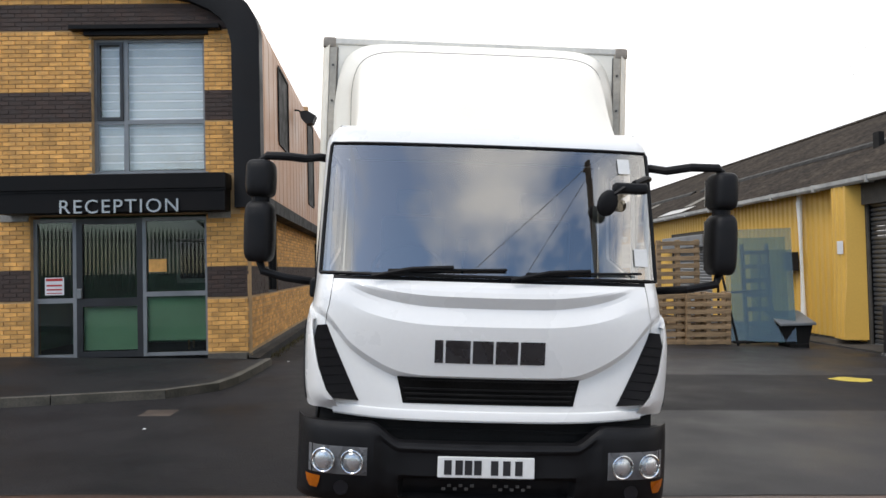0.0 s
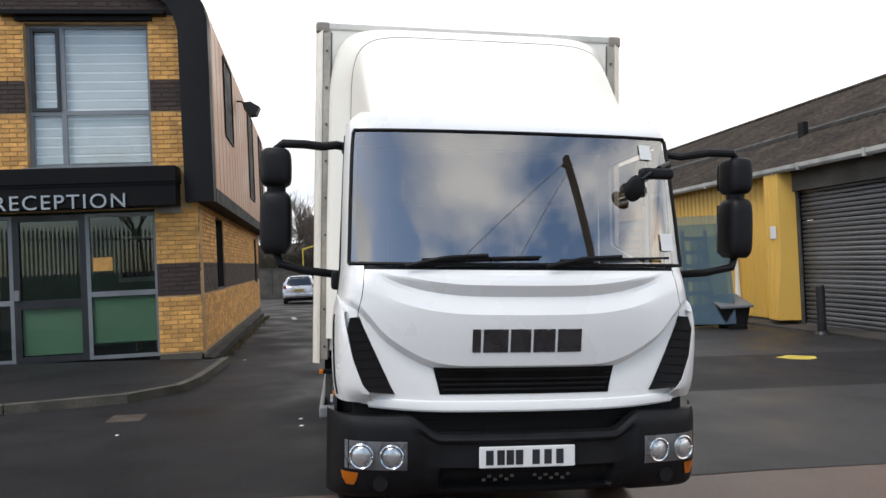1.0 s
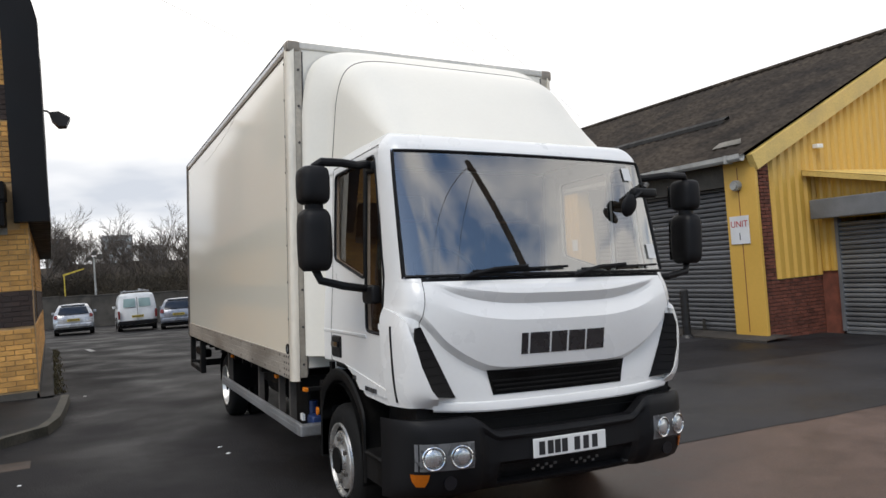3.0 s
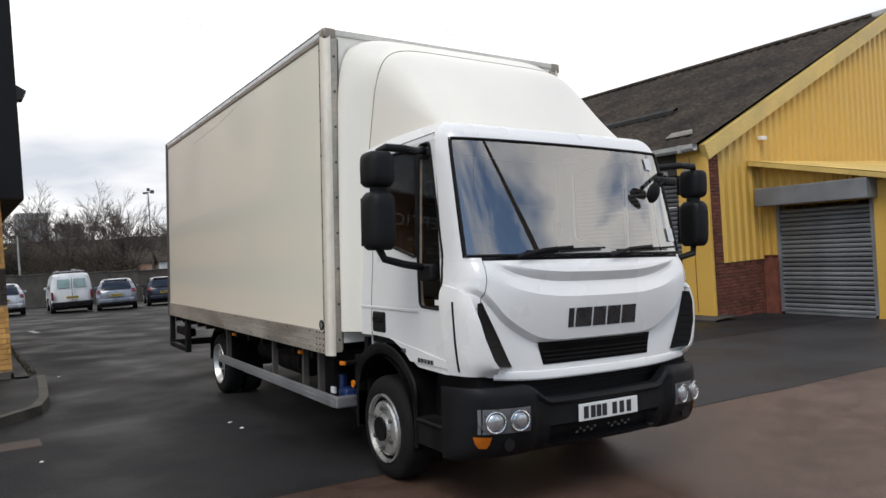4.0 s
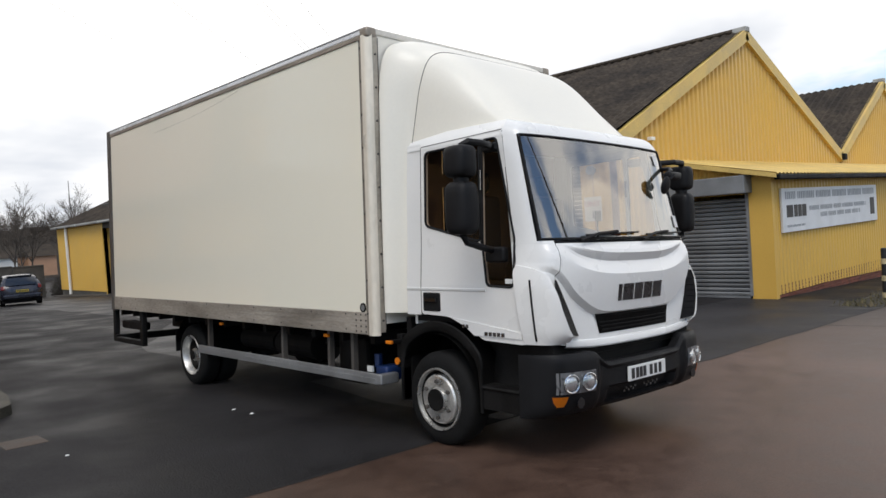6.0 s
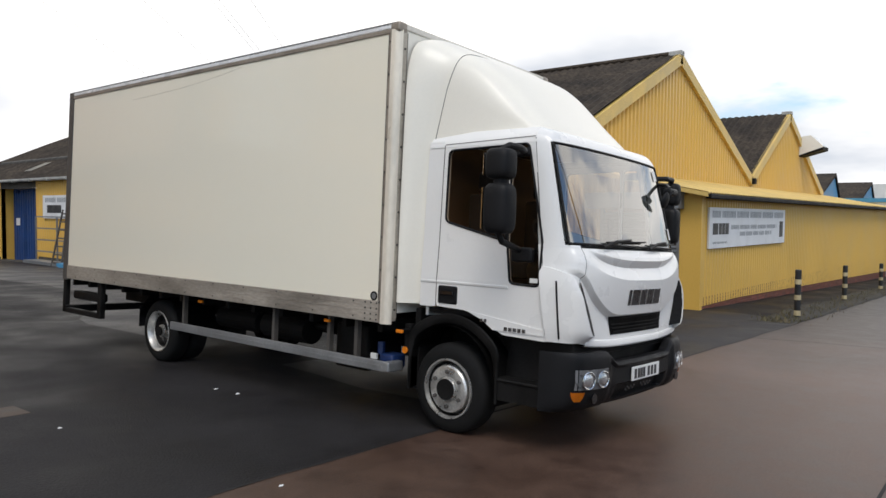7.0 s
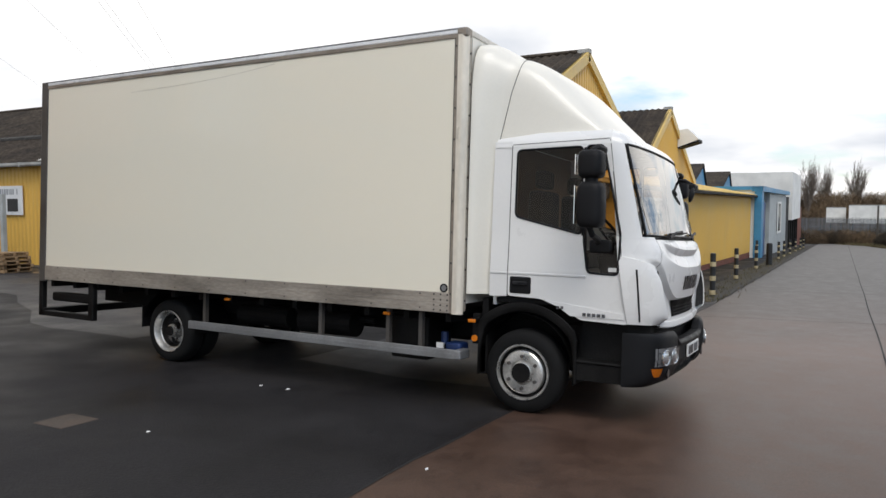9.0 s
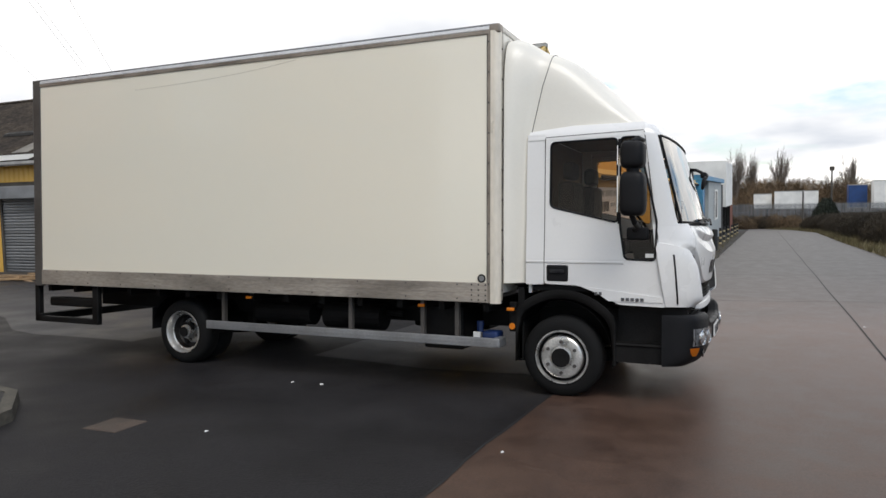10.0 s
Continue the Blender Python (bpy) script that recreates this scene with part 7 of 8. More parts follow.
zp = ground_z(6.3, 17)
p0 = pallet(pose(5.80, 17.10, zp, 4, 0, 0))
for x, y, z, rz, tilt in ((5.84, 17.14, 1.22, 1, 3), (6.42, 16.95, 0, -4, 6), (6.0, 17.35, 0, 2, 3), (6.5, 17.30, 0, -2, 4)):
    copy_thing(p0, pose(x, y, zp + z, tilt, 0, rz))
rack = thing("glass_rack", "tall glass sheets leaning on a steel rack", "glass rack")
zg = ground_z(8, 17)
for k, (w, h, dx) in enumerate(((1.45, 2.7, 0.0), (1.2, 2.5, 0.12), (0.9, 2.2, 0.55))):
    bm = bmesh.new()
    bm_box(bm, 7.35 + dx, 7.35 + dx + w, 16.9 + k * 0.05, 16.91 + k * 0.05, 0, h)
    ob = part("glass_sheet", bm, M["sheet_glass"], rack, "large clear glass sheet")
    ob.matrix_world = Matrix.Translation((7.95, 16.75, zg + 0.12)) @ pose(0, 0, 0, -17, 0, -24) @ Matrix.Translation((-7.95, -16.9, 0))
bm = bmesh.new()
for x in (7.6, 8.6):
    bm_tube(bm, [(x, 16.85, zg), (x - 0.15, 17.5, zg + 2.1)], 0.03, 6)
    bm_tube(bm, [(x, 16.8, zg + 0.08), (x, 17.9, zg + 0.08)], 0.03, 6)
    bm_tube(bm, [(x - 0.15, 17.5, zg + 2.1), (x, 17.9, zg + 0.08)], 0.03, 6)
bm_tube(bm, [(7.5, 17.45, zg + 1.2), (8.8, 17.45, zg + 1.25)], 0.03, 6)
bm_tube(bm, [(7.5, 16.85, zg + 0.1), (8.8, 16.85, zg + 0.1)], 0.04, 6)
part("rack_frame", bm, M["chassis"], rack, "dark steel rack")
crate = thing("wooden_stillage", "dark weathered wooden stillage behind the glass sheets", "stillage")
for x in (8.02, 8.62):
    bm = bmesh.new()
    bm_tube(bm, [(x, 17.30, zg), (x + 0.12, 17.72, zg + 2.35)], 0.05, 4)
    part("stile", bm, M["post_dark"], crate)
for k in range(7):
    bm = bmesh.new()
    t = (k + 0.4) / 7
    bm_box(bm, 8.0 + 0.12 * t, 8.66 + 0.12 * t, 17.25 + 0.42 * t, 17.28 + 0.42 * t, zg + 2.35 * t - 0.05, zg + 2.35 * t + 0.05)
    part("slat", bm, M["post_dark"], crate)
skip = thing("tip_bin", "low dark metal bin with a pale lid", "bin")
bm = bmesh.new()
bm_poly(bm, [(8.55, 0.0), (9.05, 0.0), (9.15, 0.42), (8.42, 0.42)], "y", 16.5, 17.1)
for v in bm.verts:
    v.co.z += ground_z(8.8, 16.7) + 0.08
part("bin_body", bm, M["chassis"], skip)
bm = bmesh.new()
bm_box(bm, 8.38, 9.2, 16.42, 17.2, 0.50, 0.56, 0.01, 1)
for v in bm.verts:
    v.co.z += ground_z(8.8, 16.7) + 0.08 + (v.co.y - 16.7) * 0.3
part("lid", bm, M["frame_grey"], skip)
part("foot", boxes((8.6, 9.0, 16.4, 17.0, ground_z(8.8, 16.7) - 0.02, ground_z(8.8, 16.7) + 0.09)), M["chassis"], skip)

# racks and frames along the far flank
def frame_rack(x, y, length, h, material, label, rails, m_deg):
    r = thing("frame_rack", label, "rack")
    for k in range(rails):
        bm = bmesh.new()
        z = h * (k + 1) / rails
        bm_box(bm, -0.02, 0.02, 0, length, z - 0.03, z + 0.03)
        part("rail", bm, material, r)
    for yy in (0.0, length * 0.5, length):
        bm = bmesh.new()
        bm_box(bm, -0.03, 0.03, yy - 0.03, yy + 0.03, 0, h)
        part("upright", bm, material, r)
    bm = bmesh.new()
    bm_box(bm, -0.6, 0.05, 0.0, length, 0.0, 0.14)
    part("base", bm, material, r)
    r.matrix_world = pose(x, y, ground_z(x, y), 0, 0, m_deg)
    return r


frame_rack(9.3, 34.0, 4.6, 2.15, M["frame_grey"], "grey steel stillage with four rails", 4, 0)
frame_rack(9.1, 31.6, 2.7, 2.2, M["blue_l"], "light blue steel glass stillage", 3, 2)
frame_rack(9.0, 32.3, 1.5, 2.5, M["blue_l"], "light blue steel glass stillage", 2, 6)
for x, y, h in ((9.2, 32.2, 2.75), (9.3, 30.5, 2.75), (9.1, 33.4, 2.4)):
    pr = thing("steel_section", "tall pale steel section standing against the racks", "steel section")
    z = ground_z(x, y)
    part("section", boxes((x - 0.07, x + 0.07, y - 0.09, y + 0.09, z, z + h)), M["pale"], pr)
lad = thing("step_ladder", "dark brown timber step ladder against the racks", "ladder")
zl = ground_z(9, 35)
for dy in (0, 1.0):
    bm = bmesh.new()
    bm_tube(bm, [(8.7, 34.5 + dy, zl), (9.15, 34.75 + dy * 0.55, zl + 2.5)], 0.045, 6)
    part("stile", bm, M["post_dark"], lad)
for k in range(7):
    bm = bmesh.new()
    t = (k + 0.5) / 7
    bm_box(bm, 8.7 + 0.45 * t - 0.05, 8.7 + 0.45 * t + 0.05, 34.5 + 0.25 * t, 35.5 - 0.2 * t, zl + 2.5 * t - 0.03, zl + 2.5 * t + 0.03)
    part("rung", bm, M["post_dark"], lad)
rnd = random.Random(9)
zq = ground_z(8.1, 28)
for k in range(5):
    copy_thing(p0, Matrix.Translation((7.5 + rnd.uniform(-0.1, 0.1), 27.4 + rnd.uniform(-0.12, 0.12), zq + 0.08 + 0.135 * k)) @ pose(0, 0, 0, -90 + rnd.uniform(-2, 2), 0, rnd.uniform(-7, 7)))
    copy_thing(p0, Matrix.Translation((7.5 + rnd.uniform(-0.1, 0.1), 28.75 + rnd.uniform(-0.12, 0.12), zq + 0.06 + 0.135 * k)) @ pose(0, 0, 0, -90 + rnd.uniform(-2, 2), 0, rnd.uniform(-7, 7))) if k < 4 else None
pile = thing("timber_pile", "low pile of old timber and offcuts", "timber")
rnd = random.Random(8)
for k in range(9):
    bm = bmesh.new()
    bm_box(bm, -0.05, 0.05, -0.9, 0.9, -0.03, 0.03, 0.005, 1)
    ob = part("timber", bm, M["wood"], pile)
    ob.matrix_world = pose(8.6 + rnd.uniform(-0.5, 0.5), 25.2 + rnd.uniform(-0.8, 0.8), ground_z(8.6, 25) + 0.04 + 0.05 * (k // 3), rnd.uniform(-4, 4), 0, rnd.uniform(-25, 25))

# ---- parked cars ----
def car(name, x, y, rz, paint, length, width, height, van, label):
    """A parked car, its tail at the origin and its nose along +y."""
    c = thing(name, label, "van" if van else "car")
    w, z0 = width / 2, 0.20
    belt = 0.92 if not van else 1.05
    if van:
        prof = [(0.0, 0.30), (-0.03, 0.55), (0.0, 1.05), (0.10, height), (0.35, height + 0.02), (2.3, height), (3.0, 1.15), (3.9, 0.95), (length, 0.70), (length, 0.28)]
    else:
        prof = [(0.0, 0.32), (-0.04, 0.60), (0.03, belt), (0.42, height - 0.10), (0.75, height), (1.9, height + 0.02), (2.5, height - 0.12), (3.2, belt + 0.03), (length - 0.2, 0.72), (length, 0.50), (length - 0.03, 0.28)]
    def wide(z):
        """Half the width at a height."""
        return w * table([(0.28, 0.93), (0.45, 0.985), (0.65, 1.0), (belt, 0.985), (height - 0.12, 0.80 if not van else 0.90), (height + 0.03, 0.70 if not van else 0.80)], z)

    def tail(z):
        """Where the tail stands at a height."""
        return curve(sorted((q, p) for p, q in prof[:5 if van else 5]), z)

    fine = []
    for (y0, z0_), (y1, z1_) in zip(prof, prof[1:]):
        fine += [(y0 + (y1 - y0) * k / 4, z0_ + (z1_ - z0_) * k / 4) for k in range(4)]
    fine.append(prof[-1])
    for _ in range(2):
        fine = [fine[0]] + [((a[0] + 2 * c[0] + e[0]) / 4, (a[1] + 2 * c[1] + e[1]) / 4) for a, c, e in zip(fine, fine[1:], fine[2:])] + [fine[-1]]
    bm = bmesh.new()
    rows = []
    for u in (-1.0, -0.985, -0.94, -0.86, -0.72, -0.4, 0, 0.4, 0.72, 0.86, 0.94, 0.985, 1.0):
        row = []
        for yy, z in fine:
            end = 1 if yy < length * 0.35 else -1
            row.append((u * wide(z), yy + end * 0.17 * abs(u) ** 5 * (1.0 if z < height - 0.15 else 0.5), z - 0.05 * abs(u) ** 6 * (1 if z > height - 0.25 else 0)))
        rows.append(row)
    vs = bm_grid(bm, rows)
    bm.faces.new(vs[0])
    bm.faces.new(vs[-1][::-1])
    body = part("body", bm, paint, c, "", True)

    def rear_patch(u0, u1, za, zb, off, nu=6, nz=5):
        g = bmesh.new()
        bm_grid(g, [[(u * wide(z), tail(z) + 0.17 * abs(u) ** 5 - off - 0.02, z) for u in strip(nu, u0, u1)] for z in strip(nz, za, zb)])
        return g
    part("underbody", boxes((-w * 0.9, w * 0.9, 0.1, length - 0.1, 0.16, 0.34)), M["chassis"], c)
    # rear and side glass
    if van:
        for sx in (-1, 1):
            part("rear_window", rear_patch(sx * 0.09, sx * 0.72, 1.16, 1.56, 0.010), M["car_glass_l"], body, "pale rear door window")
        part("door_gap", boxes((-0.008, 0.008, -0.155, -0.08, 0.45, 1.62)), M["dark"], body)
        bm = bmesh.new()
        for xx in (-0.45, 0.45):
            bm_tube(bm, [(xx, 0.3, height + 0.13), (xx, 2.2, height + 0.13)], 0.025, 6)
        for yy in (0.45, 1.3, 2.1):
            bm_tube(bm, [(-0.6, yy, height + 0.02), (-0.6, yy, height + 0.10), (0.6, yy, height + 0.10), (0.6, yy, height + 0.02)], 0.02, 6)
        bm_tube(bm, [(0.25, 0.1, height + 0.16), (0.25, 2.4, height + 0.16)], 0.04, 6)
        part("roof_rack", bm, M["alu_grey"], c, "roof rack with a ladder")
        part("bumper", boxes((-w * 0.98, w * 0.98, -0.12, 0.1, 0.32, 0.52), bevel=0.03), M["black_plastic"], c, "dark bumper")
    else:
        part("rear_window", rear_patch(-0.80, 0.80, belt + 0.06, height - 0.13, 0.012), M["car_glass"], body, "dark rear window", True)
        part("spoiler", boxes((-w * 0.60, w * 0.60, tail(height - 0.06) - 0.12, tail(height - 0.06) + 0.10, height - 0.055, height - 0.02), bevel=0.012), paint, body)
        part("plate_recess", rear_patch(-0.40, 0.40, 0.64, 0.80, 0.004), paint, body)
        part("bumper", boxes((-w * 0.90, w * 0.90, -0.16, 0.1, 0.36, 0.56), bevel=0.05), paint, c)
    for sx in (-1, 1):
        bm = bmesh.new()
        if van:
            bm_box(bm, sx * w * 0.88, sx * w * 0.985, -0.13, 0.05, 0.62, 1.0, 0.02, 1)
        else:
            bm.free()
            bm = rear_patch(sx * 0.80, sx * 0.97, 0.80, belt + 0.05, 0.012, 3, 4)
        part("tail_lamp", bm, M["red_lens"], body, "red tail lamp")
        bm = bmesh.new()
        if van:
            bm_grid(bm, [[(sx * w * 0.965, 2.1, 1.12), (sx * w * 0.965, 2.85, 1.12)], [(sx * w * 0.82, 2.1, 1.62), (sx * w * 0.82, 2.4, 1.62)]])
        else:
            bm_grid(bm, [[(sx * w * 0.965, 0.55, belt + 0.05), (sx * w * 0.965, 1.6, belt + 0.05), (sx * w * 0.965, 2.9, belt + 0.05)], [(sx * w * 0.815, 0.75, height - 0.09), (sx * w * 0.815, 1.6, height - 0.06), (sx * w * 0.815, 2.4, height - 0.12)]])
        part("side_window", bm, M["car_glass"], body, "dark side window")
        for yy in (0.72, length - 0.85):
            bm = bmesh.new()
            bm_cyl(bm, (sx * (w - 0.20), yy, 0.30), (sx * (w - 0.005), yy, 0.30), 0.31, 20)
            wh = part("wheel", bm, M["rubber"], c)
            bm = bmesh.new()
            bm_cyl(bm, (sx * (w - 0.01), yy, 0.30), (sx * (w + 0.004), yy, 0.30), 0.20, 16)
            part("rim", bm, M["rim"], wh)
        bm = bmesh.new()
        bm_box(bm, sx * w, sx * (w + 0.14), length - 1.75, length - 1.62, belt + 0.02, belt + 0.14, 0.02, 1)
        part("door_mirror", bm, paint, c)
    np_ = part("number_plate", boxes((-0.26, 0.26, -0.185 if not van else -0.165, -0.16 if not van else -0.14, 0.66, 0.77)), M["mark_y"], body, "yellow plate with dark bars")
    part("bar", boxes(*[(-0.22 + k * 0.065, -0.18 + k * 0.065, -0.189 if not van else -0.169, -0.186 if not van else -0.166, 0.68, 0.75) for k in range(7)]), M["ink_black"], np_)
    c.matrix_world = pose(x, y, ground_z(x, y), 0, 0, rz)
    return c


M["car_glass"] = mat("dark_car_glass", (0.015, 0.02, 0.03), 0.08, var=0.05, bump=0)
M["car_glass_l"] = mat("pale_car_glass", (0.30, 0.42, 0.42), 0.1, var=0.05, bump=0)
M["car_silver"] = mat("silver_car_paint", (0.48, 0.50, 0.53), 0.3, metal=0.4, var=0.05, bump=0, coat=0.5)
M["car_white"] = mat("white_van_paint", (0.72, 0.74, 0.75), 0.35, var=0.05, bump=0, coat=0.3)
M["car_grey"] = mat("grey_car_paint", (0.24, 0.26, 0.30), 0.3, metal=0.4, var=0.05, bump=0, coat=0.5)
M["car_dark"] = mat("dark_blue_grey_paint", (0.025, 0.028, 0.042), 0.3, metal=0.3, var=0.05, bump=0, coat=0.5)
car("hatchback", -2.53, 38.6, 0, M["car_silver"], 4.1, 1.70, 1.43, False, "silver hatchback parked nose to the wall")
car("small_van", 0.20, 38.4, 0, M["car_white"], 4.1, 1.75, 1.80, True, "white van with a laden roof rack, parked")
car("hatchback", 1.95, 37.4, -8, M["car_grey"], 4.2, 1.72, 1.44, False, "mid-grey hatchback parked nose to the wall")
car("hatchback", 4.6, 40.0, -6, M["car_dark"], 4.2, 1.76, 1.45, False, "dark blue-grey hatchback parked nose to the wall")

# ---- car park wall, lamp posts, signs ----
wall_n = thing("boundary_wall", "weathered low block wall behind the parked cars", "wall", kind="structure")
for k in range(23):
    x0 = -34 + k * 1.9
    bm = bmesh.new()
    z = ground_z(x0 + 0.95, 56.0)
    bm_box(bm, x0, x0 + 1.885, 56.0, 56.2, z - 0.3, z + 2.12, 0.01, 1)
    bm_box(bm, x0, x0 + 1.885, 55.96, 56.24, z + 2.10, z + 2.18, 0.01, 1)
    part("wall_panel", bm, M["wallgrey"], wall_n)
for x, y, h, dark in ((-1.35, 58.0, 4.9, False), (16.2, 110.0, 13.4, True)):
    lp = thing("lamp_post", "slim grey lamp post beyond the wall", "lamp post")
    z = ground_z(x, y)
    w = 1.35 if dark else 1.0
    bm = bmesh.new()
    bm_cyl(bm, (x, y, z), (x, y, z + h), 0.09 * w, 8, 0.05 * w)
    part("post", bm, M["gutter"] if not dark else M["wallgrey"], lp)
    bm = bmesh.new()
    bm_tube(bm, [(x - 0.4 * w, y, z + h - 0.05 * w), (x + 0.5 * w, y, z + h)], 0.05 * w, 6)
    for x0, x1, z0, z1 in ((0.25, 0.6, -0.15, 0.2), (-0.1, 0.2, 0.1, 0.4), (-0.5, -0.1, -0.2, 0.0)):
        bm_box(bm, x + x0 * w, x + x1 * w, y - 0.15, y + 0.15, z + h + z0 * w, z + h + z1 * w, 0.03, 1)
    part("lantern", bm, M["wallgrey"], lp)
mast = thing("mast", "thin grey mast beyond the works", "mast")
bm = bmesh.new()
bm_cyl(bm, (17.2, 75, ground_z(17.2, 75)), (17.2, 75, 8.4), 0.06, 6, 0.03)
part("pole", bm, M["wallgrey"], mast)
dg = thing("yellow_jib", "small yellow jib beyond the wall", "jib")
bm = bmesh.new()
z = ground_z(-2.9, 58)
bm_box(bm, -3.33, -3.25, 57.9, 58.1, z, z + 3.7)
bm_poly(bm, [(-3.36, z + 3.6), (-2.0, z + 4.02), (-2.0, z + 4.10), (-3.36, z + 3.75)], "y", 57.95, 58.05)
part("arm", bm, M["mark_y"], dg)


# ---- trees and scrub ----
def tree_mesh(seed, h, spread, low, upright, gens=4):
    """A bare tree: a clear trunk that parts into limbs, branches and fine twigs."""
    rnd = random.Random(seed)
    bm = bmesh.new()

    def grow(p, d, length, r, g):
        pts, rs = [p.copy()], [r]
        q, dd = p.copy(), d.copy()
        n = 4 if g < 2 else 3
        for k in range(n):
            dd = (dd + Vector((rnd.uniform(-1, 1), rnd.uniform(-1, 1), rnd.uniform(-0.3, 0.5))) * (0.06 + 0.05 * g)).normalized()
            q = q + dd * (length / n)
            pts.append(q.copy())
            rs.append(r * (1 - (0.35 if g == 0 else 0.6) * (k + 1) / n))
        bm_tube(bm, pts, rs, 6 if g == 0 else 4 if g < 3 else 3)
        if g < gens:
            kids = (6 if low > 0.5 else 11, 5, 7, 7)[min(g, 3)]
            for k in range(kids):
                t = rnd.uniform(low, 1.0) if g == 0 else rnd.uniform(0.25, 1.0)
                i = min(int(t * n), n - 1)
                base = pts[i].lerp(pts[i + 1], t * n - i)
                ang = rnd.uniform(0.25, 0.75) * spread
                az = 2.4 * k + rnd.uniform(-0.5, 0.5)
                side_ = Matrix.Rotation(az, 3, dd) @ dd.orthogonal().normalized()
                nd = (dd * math.cos(ang) + side_ * math.sin(ang) + Vector((0, 0, upright))).normalized()
                grow(base, nd, length * (rnd.uniform(0.8, 1.05) if g == 0 else rnd.uniform(0.42, 0.62)), max(r * (0.5 if g == 0 else 0.42), 0.015), g + 1)

    grow(Vector((0, 0, -0.1)), Vector((0, 0, 1)), h * 0.44, h * 0.014, 0)
    return bm


def twig_cloud(seed, n, rx, ry, rz, twig, wid):
    """A crown or bush of many fine twigs."""
    rnd = random.Random(seed)
    vs, fs = [], []
    for k in range(n):
        a, b = rnd.uniform(0, 2 * math.pi), rnd.random() ** 0.5
        base = Vector((math.cos(a) * rx * b, math.sin(a) * ry * b, rnd.uniform(0, 1) ** 1.4 * rz * (1 - 0.55 * b * b)))
        d = Vector((rnd.uniform(-1, 1), rnd.uniform(-1, 1), rnd.uniform(0.1, 1.3))).normalized() * twig * rnd.uniform(0.5, 1.3)
        s = d.orthogonal().normalized() * wid
        i = len(vs)
        vs += [base - s, base + s, base + d]
        fs.append((i, i + 1, i + 2))
        m2 = base + d * 0.5
        d2 = (d + Vector((rnd.uniform(-1, 1), rnd.uniform(-1, 1), rnd.uniform(-0.5, 1))) * twig).normalized() * twig * 0.6
        i = len(vs)
        vs += [m2 - s * 0.7, m2 + s * 0.7, m2 + d2]
        fs.append((i, i + 1, i + 2))
    me = bpy.data.meshes.new("twigs")
    me.from_pydata([tuple(v) for v in vs], [], fs)
    return me


tree_kinds = []
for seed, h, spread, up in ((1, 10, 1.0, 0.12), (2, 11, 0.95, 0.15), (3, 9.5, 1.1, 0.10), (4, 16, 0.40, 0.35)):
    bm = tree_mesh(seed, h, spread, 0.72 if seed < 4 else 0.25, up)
    # The tall far kind gets paler bark, distance haze mixed into its colour.
    tree_kinds.append(finish("tree", bm, M["bark"] if seed < 4 else mat("hazy_far_bark", (0.20, 0.165, 0.135), 0.9, var=0.2, scale=3, fine=40, bump=0.3)))
rnd = random.Random(21)


def tree(kind, x, y, s, z=None, label="bare winter tree with fine branches"):
    t = thing("tree", label, "tree", "bare trees")
    part("crown", tree_kinds[kind], None, t)
    t.matrix_world = pose(x, y, ground_z(x, y) - 0.2 if z is None else z, 0, 0, rnd.uniform(0, 360)) @ Matrix.Diagonal((s, s, s, 1))
    return t


for k in range(26):
    x = -28 + k * 2.2 + rnd.uniform(-0.8, 0.8)
    tree(k % 3, x, rnd.uniform(66, 86), rnd.uniform(0.70, 0.88))
for k in range(10):
    tree(k % 3, -24 + k * 4.2 + rnd.uniform(-1, 1), rnd.uniform(96, 115), rnd.uniform(0.9, 1.2))
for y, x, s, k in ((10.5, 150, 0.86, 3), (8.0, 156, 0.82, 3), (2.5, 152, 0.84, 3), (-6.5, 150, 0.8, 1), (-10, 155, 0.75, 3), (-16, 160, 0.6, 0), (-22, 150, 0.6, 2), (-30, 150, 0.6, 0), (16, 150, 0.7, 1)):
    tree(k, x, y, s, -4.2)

def road_edge_s(x):
    """The road's southern edge."""
    return table([(-30, -6.5), (10, -3.2), (24, -0.25), (45, -0.1), (71, -0.2), (84, 1.6), (92, 5.0)], x)


bush = [twig_cloud(s, 6500, 2.6, 1.6, 2.6, 0.5, 0.013) for s in (31, 32, 33)]
for b in bush:
    b.materials.append(M["scrub"])


bush_far = [twig_cloud(s, 5500, 2.6, 1.6, 2.6, 0.5, 0.016) for s in (34, 35)]
for b in bush_far:
    b.materials.append(M["far_scrub"])


def scrub(x, y, s, z=None, tall=1.0, far=False):
    ob = tagged(new("scrub", bush_far[rnd.randrange(2)] if far else bush[rnd.randrange(3)]), "tangled bare brown scrub and brambles", "scrub", kind="stuff")
    ob.matrix_world = pose(x, y, ground_z(x, y) - 0.1 if z is None else z, 0, 0, rnd.uniform(0, 360)) @ Matrix.Diagonal((s, s, s * tall, 1))


for k in range(70):
    x = -30 + k * 0.62 + rnd.uniform(-0.6, 0.6)
    if x < 4.8 or k % 3 == 0:
        scrub(x, rnd.uniform(59, 66), rnd.uniform(1.0, 1.5) if x < 4.8 else rnd.uniform(0.6, 0.85), None, 1.1)
for k in range(56):
    scrub(rnd.uniform(148, 158), -60 + k * 1.5, rnd.uniform(2.3, 2.9) * (1.0 if k > 30 else 0.72), -4.4, 1.1, True)
for k in range(60):
    x = 34 + k * 0.9 + rnd.uniform(-0.5, 0.5)
    scrub(x, road_edge_s(x) - 1.6 - rnd.uniform(0, 3.5), rnd.uniform(0.48, 0.78))
